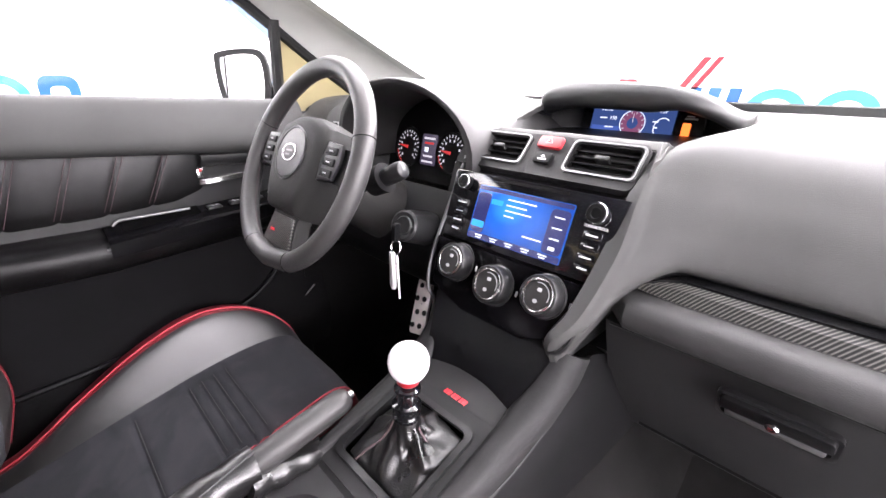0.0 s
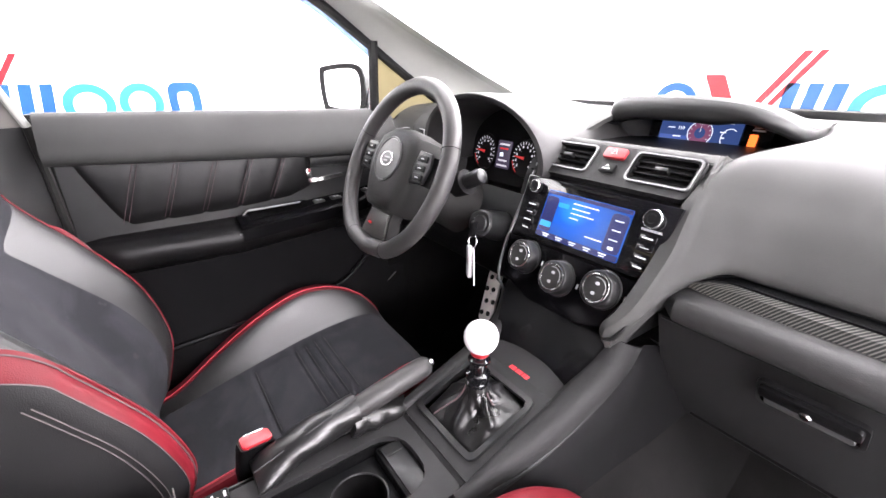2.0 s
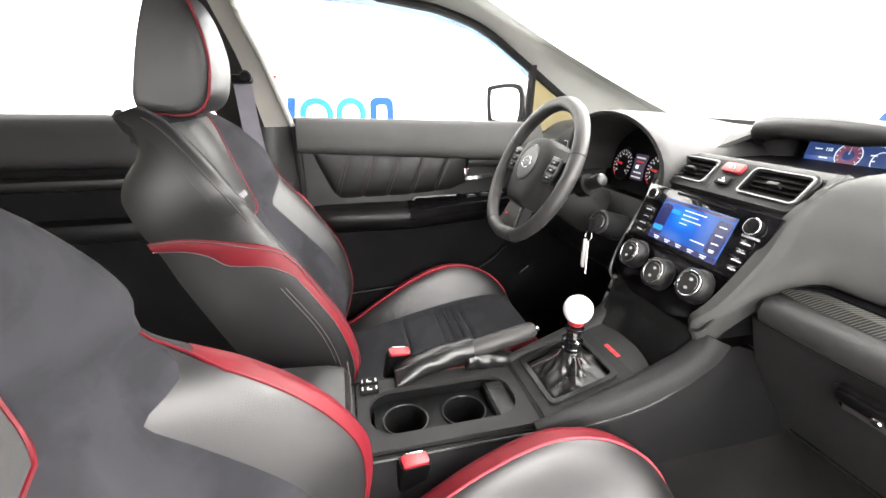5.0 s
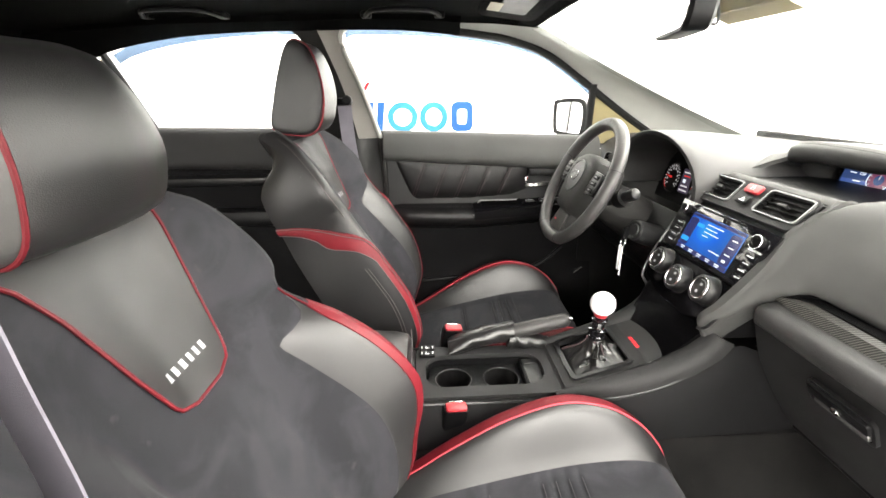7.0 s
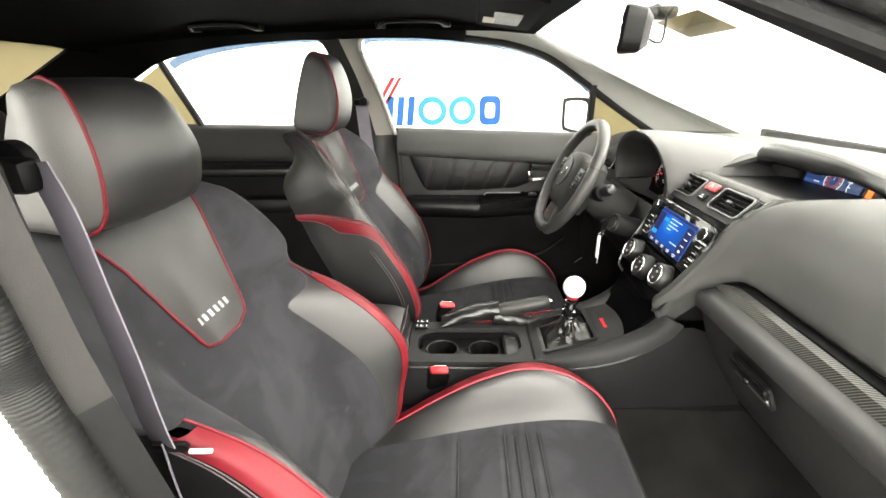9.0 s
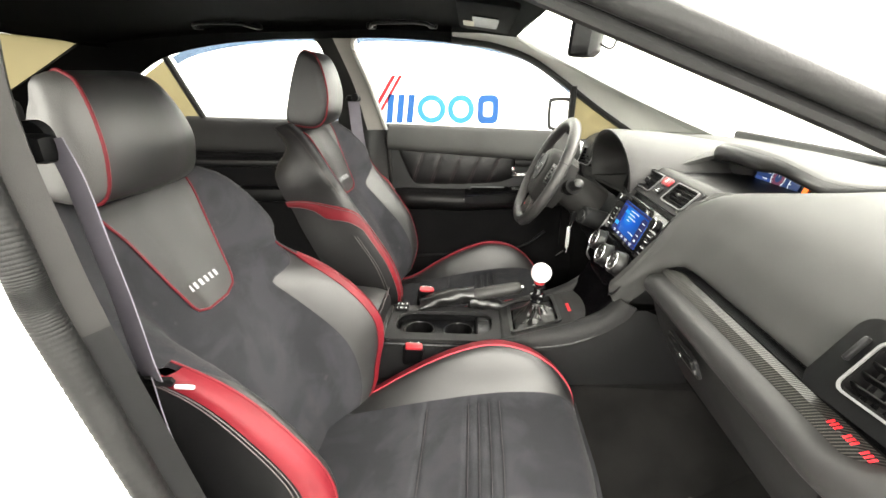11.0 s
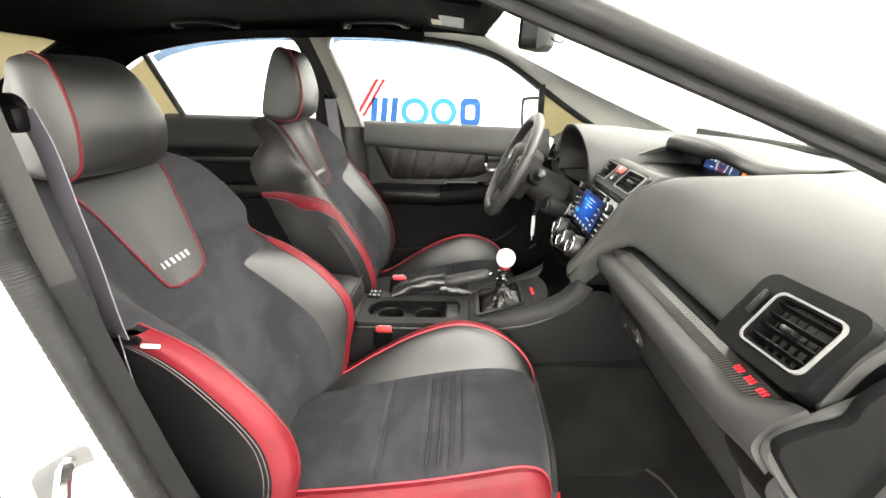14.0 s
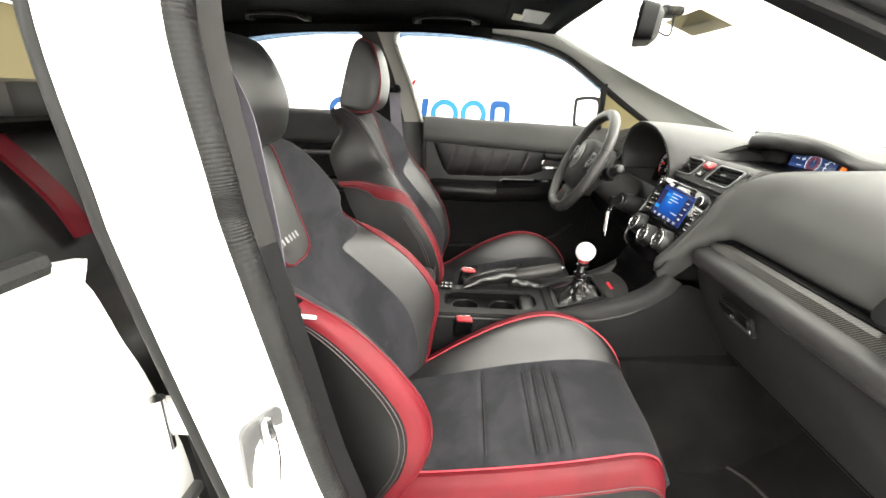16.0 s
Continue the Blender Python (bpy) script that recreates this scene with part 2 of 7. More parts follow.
WALL = material("white_painted_wall", (0.86, 0.86, 0.86), 0.7, bump=0.05, scale=60, vary=0.02, vscale=1.5)
FLOORM = material("pale_grey_concrete", (0.55, 0.55, 0.54), 0.5, bump=0.2, scale=30, vary=0.1, vscale=2)
BLUE = material("blue_sign_paint", (0.006, 0.045, 0.15), 0.6, vary=0.06, vscale=3, spec=0.15)
CYAN = material("cyan_sign_paint", (0.016, 0.115, 0.2), 0.6, vary=0.06, vscale=3, spec=0.15)
SIGNRED = material("red_sign_paint", (0.2, 0.008, 0.012), 0.6, vary=0.06, vscale=3, spec=0.15)
CLEAR = glass("clear_window_glass", (0.97, 0.98, 0.97))
TANGLASS = glass("tan_filmed_glass", (0.35, 0.33, 0.25), 0.85, (0.2, 0.18, 0.118))
VISORGLASS = glass("smoked_blue_acrylic", (0.28, 0.34, 0.42))
MIRROR = material("mirror_silver", (0.9, 0.9, 0.9), 0.01, metal=1.0)
AMBER = glow("amber_warning_lamp", (1.0, 0.18, 0.03), 1.6)
SCREENBLUE = lit_screen("blue_screen", (-0.022, -0.07, 0.785), 0.075, 0.055, (0.03, 0.42, 1.0), (0.012, 0.035, 0.36), 0.62)
SCREENLIGHT = glow("bright_blue_screen", (0.02, 0.35, 1.0), 0.9)
SCREENDARK = glow("dark_screen_bar", (0.05, 0.06, 0.22), 0.45)
SCREENTEXT = glow("screen_text", (0.75, 0.85, 1.0), 0.9)
DISPBAND = glow("display_blue_band", (0.08, 0.16, 0.55), 0.5)
DISPBLUE = glow("display_navy", (0.05, 0.1, 0.3), 0.5)
DISPRED = glow("display_red", (0.36, 0.12, 0.24), 0.4)
GAUGEWHITE = glow("gauge_white", (0.9, 0.88, 0.95), 0.5)
GAUGERED = glow("gauge_red", (0.8, 0.05, 0.05), 0.5)
MINISCREEN = glow("dim_display", (0.12, 0.1, 0.16), 0.35)


# ---- mesh helpers ----
def V(*a):
    return Vector(a)


def curve(pts, n=6, closed=False):
    """Catmull-Rom samples through the points."""
    p = [Vector(q) for q in pts]
    k = len(p)
    out = []
    for i in range(k if closed else k - 1):
        if closed:
            a, b, c, d = p[i - 1], p[i], p[(i + 1) % k], p[(i + 2) % k]
        else:
            b, c = p[i], p[i + 1]
            a = p[i - 1] if i else b * 2 - c
            d = p[i + 2] if i + 2 < k else c * 2 - b
        for j in range(n):
            t = j / n
            out.append(0.5 * (2 * b + (c - a) * t + (2 * a - 5 * b + 4 * c - d) * t * t + (3 * b - 3 * c + d - a) * t ** 3))
    if not closed:
        out.append(p[-1].copy())
    return out


def sheet(rows, close_u=False, close_v=False, thick=0.0):
    """A grid of points as faces; with thick, a closed slab that reaches that far against its normals."""
    bm = bmesh.new()
    nr, nc = len(rows), len(rows[0])
    a = np.array([[tuple(p) for p in r] for r in rows])
    front = [[bm.verts.new(p) for p in r] for r in rows]

    def quads(g, flip=False):
        for i in range(nr if close_u else nr - 1):
            for j in range(nc if close_v else nc - 1):
                q = [g[i][j], g[(i + 1) % nr][j], g[(i + 1) % nr][(j + 1) % nc], g[i][(j + 1) % nc]]
                try:
                    bm.faces.new(q[::-1] if flip else q)
                except ValueError:
                    pass

    quads(front)
    if thick:
        du = np.gradient(a, axis=0) if nr > 1 else a
        dv = np.gradient(a, axis=1)
        n = np.cross(du, dv)
        n /= np.linalg.norm(n, axis=2, keepdims=True) + 1e-9
        back = [[bm.verts.new(tuple(a[i, j] - thick * n[i, j])) for j in range(nc)] for i in range(nr)]
        quads(back, True)
        if not close_v:
            for i in range(nr - 1):
                bm.faces.new([front[i + 1][0], front[i][0], back[i][0], back[i + 1][0]])
                bm.faces.new([front[i][-1], front[i + 1][-1], back[i + 1][-1], back[i][-1]])
        if not close_u:
            for j in range(nc - 1):
                bm.faces.new([front[0][j], front[0][j + 1], back[0][j + 1], back[0][j]])
                bm.faces.new([front[-1][j + 1], front[-1][j], back[-1][j], back[-1][j + 1]])
    return bm


def loft(rings, caps=True):
    """Closed rings of equally many points joined into a skin."""
    bm = bmesh.new()
    g = [[bm.verts.new(tuple(p)) for p in r] for r in rings]
    n = len(g[0])
    for a, b in zip(g, g[1:]):
        for j in range(n):
            bm.faces.new([a[j], a[(j + 1) % n], b[(j + 1) % n], b[j]])
    if caps:
        bm.faces.new(g[0][::-1])
        bm.faces.new(g[-1])
    bmesh.ops.recalc_face_normals(bm, faces=bm.faces)
    return bm


def tube(pts, r, n=8, caps=True, squash=1.0):
    p = [Vector(q) for q in pts]
    rings = []
    up = V(0, 0, 1)
    for i, q in enumerate(p):
        d = (p[min(i + 1, len(p) - 1)] - p[max(i - 1, 0)]).normalized()
        if abs(d.dot(up)) > 0.95:
            up = V(1, 0, 0) if abs(d.x) < 0.9 else V(0, 1, 0)
        s = d.cross(up).normalized()
        w = s.cross(d).normalized()
        rr = r[i] if isinstance(r, (list, tuple)) else r
        rings.append([q + s * math.cos(2 * math.pi * k / n) * rr + w * math.sin(2 * math.pi * k / n) * rr * squash for k in range(n)])
    return loft(rings, caps)


def ring_tube(pts, r, n=8):
    """A closed tube round a loop of points."""
    p = [Vector(q) for q in pts]
    k = len(p)
    c = sum(p, Vector()) / k
    nrm = Vector()
    for i in range(k):
        nrm += (p[i] - c).cross(p[(i + 1) % k] - c)
    nrm.normalize()
    rows = []
    for i in range(k):
        d = (p[(i + 1) % k] - p[i - 1]).normalized()
        s = d.cross(nrm).normalized()
        rows.append([p[i] + (s * math.cos(2 * math.pi * j / n) + nrm * math.sin(2 * math.pi * j / n)) * r for j in range(n)])
    bm = sheet(rows, True, True)
    bmesh.ops.recalc_face_normals(bm, faces=bm.faces)
    return bm


def box(cx, cy, cz, sx, sy, sz, bev=0.004, m=None, seg=2):
    bm = bmesh.new()
    bmesh.ops.create_cube(bm, size=1)
    bmesh.ops.scale(bm, vec=(sx, sy, sz), verts=bm.verts)
    if bev:
        bmesh.ops.bevel(bm, geom=bm.edges[:], offset=min(bev, 0.45 * min(sx, sy, sz)), segments=seg, affect="EDGES", profile=0.5)
    bmesh.ops.translate(bm, vec=(cx, cy, cz), verts=bm.verts)
    if m is not None:
        bmesh.ops.transform(bm, matrix=m, verts=bm.verts)
    return bm


def disc(r, depth, n=28, bev=0.0, m=None, r2=None):
    """A round plug along local z, from 0 to depth."""
    prof = [(r, 0), (r, depth - bev)] + ([((r2 or r) - bev, depth)] if bev else [])
    if r2 and not bev:
        prof[-1] = (r2, depth)
    bm = loft([[V(a * math.cos(2 * math.pi * k / n), a * math.sin(2 * math.pi * k / n), z) for k in range(n)] for a, z in prof])
    if m is not None:
        bmesh.ops.transform(bm, matrix=m, verts=bm.verts)
    return bm


def lathe(prof, n=24, m=None, caps=True):
    bm = loft([[V(a * math.cos(2 * math.pi * k / n), a * math.sin(2 * math.pi * k / n), z) for k in range(n)] for a, z in prof], caps)
    if m is not None:
        bmesh.ops.transform(bm, matrix=m, verts=bm.verts)
    return bm


def plate(poly, depth, m=None, bev=0.0):
    """A flat outline in local x, y pushed to depth along local z."""
    bm = bmesh.new()
    lo = [bm.verts.new((x, y, 0)) for x, y in poly]
    hi = [bm.verts.new((x, y, depth)) for x, y in poly]
    bm.faces.new(lo[::-1])
    top = bm.faces.new(hi)
    n = len(poly)
    for i in range(n):
        bm.faces.new([lo[i], lo[(i + 1) % n], hi[(i + 1) % n], hi[i]])
    bmesh.ops.recalc_face_normals(bm, faces=bm.faces)
    if bev:
        bmesh.ops.bevel(bm, geom=list(top.edges), offset=bev, segments=2, affect="EDGES", profile=0.5)
    if m is not None:
        bmesh.ops.transform(bm, matrix=m, verts=bm.verts)
    return bm


def rounded(w, h, r, n=5, cx=0.0, cy=0.0):
    out = []
    for sx, sy, a0 in ((1, 1, 0), (-1, 1, 90), (-1, -1, 180), (1, -1, 270)):
        for k in range(n + 1):
            a = radians(a0 + 90 * k / n)
            out.append((cx + sx * (w / 2 - r) + r * math.cos(a), cy + sy * (h / 2 - r) + r * math.sin(a)))
    return out


def frame_plate(outer, inner, depth, m=None):
    """A flat rim between two outlines of equally many points."""
    rows = []
    for k in range(len(outer)):
        (a, b), (c, d) = outer[k], inner[k]
        rows.append([V(a, b, 0), V(a, b, depth), V(c, d, depth), V(c, d, 0)])
    bm = sheet(rows, True, True)
    bmesh.ops.recalc_face_normals(bm, faces=bm.faces)
    if m is not None:
        bmesh.ops.transform(bm, matrix=m, verts=bm.verts)
    return bm


def basis(o, xdir, ydir):
    """The matrix with its origin at o, local x along xdir, local y near ydir and z out of the plane."""
    x = Vector(xdir).normalized()
    z = x.cross(Vector(ydir)).normalized()
    y = z.cross(x)
    return Matrix(((x.x, y.x, z.x, o[0]), (x.y, y.y, z.y, o[1]), (x.z, y.z, z.z, o[2]), (0, 0, 0, 1)))


def merged(*bms):
    """Several pieces of one part in one bmesh."""
    out = bmesh.new()
    for b in bms:
        me = bpy.data.meshes.new("piece")
        b.to_mesh(me)
        b.free()
        out.from_mesh(me)
        bpy.data.meshes.remove(me)
    return out


def part(name, bm, mat, parent=None, label="", smooth=True):
    me = bpy.data.meshes.new(name)
    bm.normal_update()
    bm.to_mesh(me)
    bm.free()
    me.materials.append(mat)
    if smooth:
        me.shade_smooth()
        me.set_sharp_from_angle(angle=radians(38))
    ob = new(name, me)
    if parent is not None:
        ob.parent = parent
        ob.matrix_parent_inverse = parent.matrix_world.inverted()
    if label:
        ob["label"] = label
    return ob


def thing(name, at, label, category, group="", kind=""):
    ob = new(name)
    ob.empty_display_size = 0.05
    ob.matrix_world = Matrix.Translation(at)
    bpy.context.view_layer.update()
    return tagged(ob, label, category, group, kind)


def text_mesh(body, size, m, depth=0.0004):
    cu = bpy.data.curves.new("lettering", "FONT")
    cu.body, cu.size, cu.extrude, cu.align_x, cu.align_y = body, size, depth, "CENTER", "CENTER"
    ob = bpy.data.objects.new("lettering", cu)
    me = bpy.data.meshes.new_from_object(ob)
    bm = bmesh.new()
    bm.from_mesh(me)
    bpy.data.objects.remove(ob)
    bpy.data.meshes.remove(me)
    bpy.data.curves.remove(cu)
    bmesh.ops.transform(bm, matrix=m, verts=bm.verts)
    return bm


def lerp(a, b, t):
    return a + (b - a) * t


def smooth01(t):
    t = min(1.0, max(0.0, t))
    return t * t * (3 - 2 * t)


# ---- the booth round the car ----
def slab(name, cx, cy, cz, sx, sy, sz, mat, label, cat):
    ob = part(name, box(cx, cy, cz, sx, sy, sz, 0), mat, None, smooth=False)
    return tagged(ob, label, cat, kind="structure")


LX, FY = -3.1, 2.55
slab("ground", 0.33, -1.6, GROUND - 0.05, 6.9, 8.9, 0.1, FLOORM, "pale grey concrete booth floor under the car", "floor")
slab("wall_left", LX - 0.06, -1.6, 1.5, 0.12, 8.6, 3.3, WALL, "bright white booth wall with a painted sign", "wall")
slab("wall_front", 0.33, FY + 0.06, 1.5, 6.74, 0.12, 3.3, WALL, "bright white booth wall with a painted sign", "wall")
# right wall and ceiling are unseen, added to close the room and bounce light
slab("wall_right", 3.76, -1.6, 1.5, 0.12, 8.6, 3.3, WALL, "plain white wall added out of view beside the open door", "wall")
slab("wall_rear", 0.33, -5.86, 1.5, 6.74, 0.12, 3.3, WALL, "plain white booth wall behind the car", "wall")
slab("ceiling", 0.33, -1.6, 3.2, 6.9, 8.9, 0.1, WALL, "white ceiling added out of view to bounce light", "ceiling")


def wall_sign(m, label):
    """A red tick and round and square blue shapes in a row, raised on the wall; local x along the wall, y up."""
    s = thing("wall_sign", m.translation, label, "sign", "painted wall signs")

    def ring(cx, w, h, mat):
        o = [(cx + w / 2 * math.cos(a), 0.1 + h / 2 * math.sin(a)) for a in np.linspace(0, 2 * math.pi, 36, endpoint=False)]
        i = [(cx + (w / 2 - 0.056) * math.cos(a), 0.1 + (h / 2 - 0.05) * math.sin(a)) for a in np.linspace(0, 2 * math.pi, 36, endpoint=False)]
        part("ring", frame_plate(o, i, 0.006, m), mat, s)

    ring(-0.87, 0.3, 0.25, BLUE)
    part("tick_block", plate([(-0.7, 0.27), (-0.58, 0.27), (-0.475, 0.06), (-0.475, 0.0), (-0.56, 0.0)], 0.006, m), SIGNRED, s)
    part("tick_bar", plate([(-0.46, 0.02), (-0.415, 0.02), (-0.155, 0.385), (-0.2, 0.385)], 0.006, m), SIGNRED, s)
    part("tick_bar", plate([(-0.36, 0.055), (-0.325, 0.055), (-0.088, 0.385), (-0.125, 0.385)], 0.006, m), SIGNRED, s)
    # a block of slanted bars
    for x in (-0.27, -0.165, -0.06):
        part("slanted_bar", plate([(x - 0.004, -0.025), (x + 0.061, -0.025), (x + 0.095, 0.225), (x + 0.03, 0.225)], 0.006, m), BLUE, s)
    ring(0.2, 0.29, 0.25, CYAN)
    ring(0.5, 0.27, 0.25, CYAN)
    part("square_shape", frame_plate(rounded(0.21, 0.25, 0.06, 5, 0.775, 0.1), rounded(0.095, 0.13, 0.03, 5, 0.775, 0.1), 0.006, m), BLUE, s)
    return s


wall_sign(basis((LX, -1.025, 0.755), (0, 1, 0), (0, 0, 1)) @ Matrix.Diagonal((0.9, 1, 1, 1)), "red tick and blue ring shapes painted on the white wall")
wall_sign(basis((-0.40, FY, 0.70), (1, 0, 0), (0, 0, 1)) @ Matrix.Diagonal((1.03, 1.08, 1, 1)), "red tick and blue ring shapes painted on the white wall")

# ---- car shell ----
car = thing("car", (0, -1.0, GROUND), "white sedan body with black trim and open passenger doors", "car")


def side_x(z, s=-1):
    """How far out the glass stands at a height."""
    return s * (0.70 - 0.26 * max(0.0, z - 0.93))


def band(a, b, n=8, mid=None, thick=0.02):
    """A trim band between two space curves, bulged through mid if given."""
    ca, cb = curve(a, n), curve(b, n)
    cm = curve(mid, n) if mid else [(p + q) / 2 for p, q in zip(ca, cb)]
    rows = []
    for p, c, q in zip(ca, cm, cb):
        rows.append(curve([p, c, q], 4))
    return sheet(rows, thick=thick)


# headliner
rows = []
for y, ze, zc, xe in ((-0.33, 1.245, 1.262, 0.53), (-0.45, 1.262, 1.29, 0.575), (-0.7, 1.272, 1.31, 0.6), (-1.0, 1.275, 1.315, 0.605), (-1.35, 1.265, 1.305, 0.6),
                      (-1.6, 1.245, 1.28, 0.58), (-1.75, 1.228, 1.255, 0.565), (-1.84, 1.21, 1.23, 0.55)):
    rows.append(curve([(-xe, y, ze - 0.012), (-xe + 0.06, y, ze + 0.008), (-0.3, y, lerp(ze, zc, 0.75)), (0, y, zc), (0.3, y, lerp(ze, zc, 0.75)), (xe - 0.06, y, ze + 0.008), (xe, y, ze - 0.012)], 4))
part("headliner", sheet(rows, thick=-0.02), LINER, car, "black fabric headliner")
# roof skin over it
rows = [[p + V(0, 0, 0.05) for p in r] for r in rows]
part("roof_panel", sheet(rows, thick=-0.01), BODYWHITE, car, "white painted roof")

A2 = [(0.14, 0.915), (-0.105, 1.075), (-0.257, 1.172), (-0.4, 1.215), (-0.55, 1.238), (-0.7, 1.247), (-0.86, 1.249)]
# driver pillar: from the windscreen edge to the side glass edge
a1 = [(-0.60, 0.40, 0.92), (-0.578, 0.15, 1.018), (-0.555, -0.08, 1.118), (-0.53, -0.25, 1.197), (-0.51, -0.345, 1.24), (-0.50, -0.42, 1.268), (-0.52, -0.56, 1.285)]
a2 = [(-0.705, 0.17, 0.90), (-0.69, 0.0, 1.005), (-0.672, -0.16, 1.112), (-0.65, -0.28, 1.182), (-0.632, -0.40, 1.219), (-0.622, -0.48, 1.231), (-0.614, -0.57, 1.241)]
am = [(-0.655, 0.28, 0.925), (-0.632, 0.07, 1.03), (-0.61, -0.125, 1.13), (-0.585, -0.27, 1.207), (-0.562, -0.375, 1.248), (-0.552, -0.45, 1.262), (-0.565, -0.565, 1.272)]
part("windscreen_pillar", band(a1, a2, 6, am, 0.02), PILLAR, car, "grey textured pillar trim beside the windscreen")
part("door_seal", tube(curve([(q[0] + 0.004, q[1] + 0.002, q[2] - 0.006) for q in a2], 6), 0.012, 8), RUBBER, car, "black seal under the windscreen pillar")
# passenger pillar, bare along the open doorway
p1 = [(0.61, 0.20, 0.91), (0.62, 0.026, 0.987), (0.62, -0.084, 1.033), (0.622, -0.237, 1.094), (0.615, -0.43, 1.17)]
p2 = [(0.70, 0.14, 0.944), (0.70, -0.065, 1.025), (0.70, -0.201, 1.077), (0.695, -0.316, 1.121), (0.66, -0.45, 1.178)]
pm = [(0.672, 0.165, 0.929), (0.676, -0.028, 1.009), (0.676, -0.15, 1.059), (0.674, -0.285, 1.113), (0.648, -0.45, 1.178)]
part("windscreen_pillar", band(p1, p2, 6, pm, -0.02), PLASTIC, car, "black pillar trim beside the open doorway")
part("door_seal", tube(curve([(q[0] + 0.006, q[1] - 0.002, q[2] + 0.012) for q in p2], 8), 0.011, 10), RUBBER, car, "black rubber door seal")
part("door_seal", tube(curve([(q[0] - 0.004, q[1] - 0.004, q[2] - 0.004) for q in p2], 8), 0.007, 8), RUBBER, car, "black rubber door seal")
rail = [(0.66, -0.45, 1.178), (0.65, -0.6, 1.225), (0.64, -0.8, 1.245), (0.64, -0.95, 1.248), (0.64, -1.2, 1.24), (0.63, -1.5, 1.21), (0.62, -1.8, 1.13), (0.63, -2.1, 0.99)]
part("roof_rail", band(rail, [(q[0] - 0.09, q[1], q[2] + 0.045) for q in rail], 5, None, 0.03), LINER, car, "black roof rail trim over the doorway")
part("roof_rail", tube(curve([(q[0] + 0.05, q[1], q[2] + 0.03) for q in rail], 5), 0.035, 10), BODYWHITE, car, "white painted roof rail")
# driver roof rail above the side glass
dr = [(side_x(z) + 0.012, y, z + 0.01) for y, z in A2[4:]] + [(-0.622, -1.0, 1.264), (-0.62, -1.2, 1.26), (-0.62, -1.4, 1.242), (-0.625, -1.6, 1.2), (-0.64, -1.75, 1.125)]
HL = [(-1.84, 0.53, 1.225), (-1.6, 0.56, 1.255), (-1.35, 0.575, 1.278), (-1.0, 0.58, 1.285), (-0.7, 0.575, 1.282), (-0.45, 0.55, 1.272), (-0.33, 0.51, 1.256)]
part("roof_rail", band(dr, [(-float(np.interp(q[1], [h[0] for h in HL], [h[1] for h in HL])), q[1], float(np.interp(q[1], [h[0] for h in HL], [h[2] for h in HL]))) for q in dr], 5, None, 0.03), LINER, car, "black roof rail trim over the side glass")
# headers over the windscreen and the rear glass
hd = [(-0.53, -0.34, 1.235), (-0.3, -0.315, 1.252), (0, -0.305, 1.258), (0.3, -0.315, 1.252), (0.6, -0.36, 1.2)]
part("windscreen_header", band(hd, [(q[0], q[1] - 0.05, q[2] + 0.012) for q in hd], 6, None, 0.02), LINER, car, "black trim over the windscreen")
# centre pillars
bp1 = [(-0.715, -0.805, 0.60), (-0.71, -0.81, 0.80), (-0.70, -0.815, 0.92), (-0.672, -0.865, 1.08), (-0.64, -0.912, 1.21), (-0.628, -0.89, 1.252)]
bp2 = [(-0.70, -0.99, 0.60), (-0.70, -0.99, 0.80), (-0.70, -1.0, 0.92), (-0.668, -1.005, 1.08), (-0.632, -1.02, 1.20), (-0.62, -1.06, 1.25)]
bpm = [(-0.68, -0.89, 0.60), (-0.675, -0.895, 0.80), (-0.676, -0.882, 0.92), (-0.652, -0.917, 1.08), (-0.612, -0.958, 1.205), (-0.598, -0.975, 1.252)]
part("centre_pillar", band(bp1[2:], bpm[2:], 6, None, 0.03), PILLARB, car, "grey upper centre pillar trim")
part("pillar_cover", band(bpm[2:], bp2[2:], 6, None, 0.03), GREYTRIM, car, "dark belt cover of the centre pillar")
part("centre_pillar", band(bp1[:3], bp2[:3], 6, bpm[:3], 0.03), SATIN, car, "black lower centre pillar trim")
part("door_seal", tube(curve([(q[0] + 0.006, q[1] + 0.005, q[2]) for q in bp1[:3]], 6), 0.008, 8), GREYTRIM, car, "grey door seal along the centre pillar")
part("door_seal", tube(curve([(q[0] + 0.006, q[1] + 0.005, q[2]) for q in bp1[2:]], 6), 0.0075, 8), PILLAR, car, "pale edge along the upper centre pillar")
pb1 = [(0.715, -0.735, 0.20), (0.715, -0.75, 0.45), (0.715, -0.789, 0.60), (0.714, -0.849, 0.87), (0.711, -0.864, 0.95), (0.70, -0.887, 1.10), (0.68, -0.872, 1.24)]
pb2 = [(0.68, -0.98, 0.20), (0.68, -0.98, 0.45), (0.675, -1.0, 0.60), (0.66, -1.014, 0.87), (0.655, -1.02, 0.95), (0.645, -1.02, 1.10), (0.635, -1.02, 1.24)]
pbm = [(0.67, -0.82, 0.20), (0.67, -0.84, 0.45), (0.667, -0.875, 0.60), (0.656, -0.929, 0.87), (0.65, -0.945, 0.95), (0.64, -0.955, 1.10), (0.62, -0.95, 1.24)]
part("centre_pillar", band(pb1[3:], pb2[3:], 6, pbm[3:], 0.03), GREYTRIM, car, "grey centre pillar trim inside the open doorway")
part("centre_pillar", band(pb1[:4], pb2[:4], 6, pbm[:4], 0.03), PLASTIC, car, "black lower pillar trim inside the open doorway")
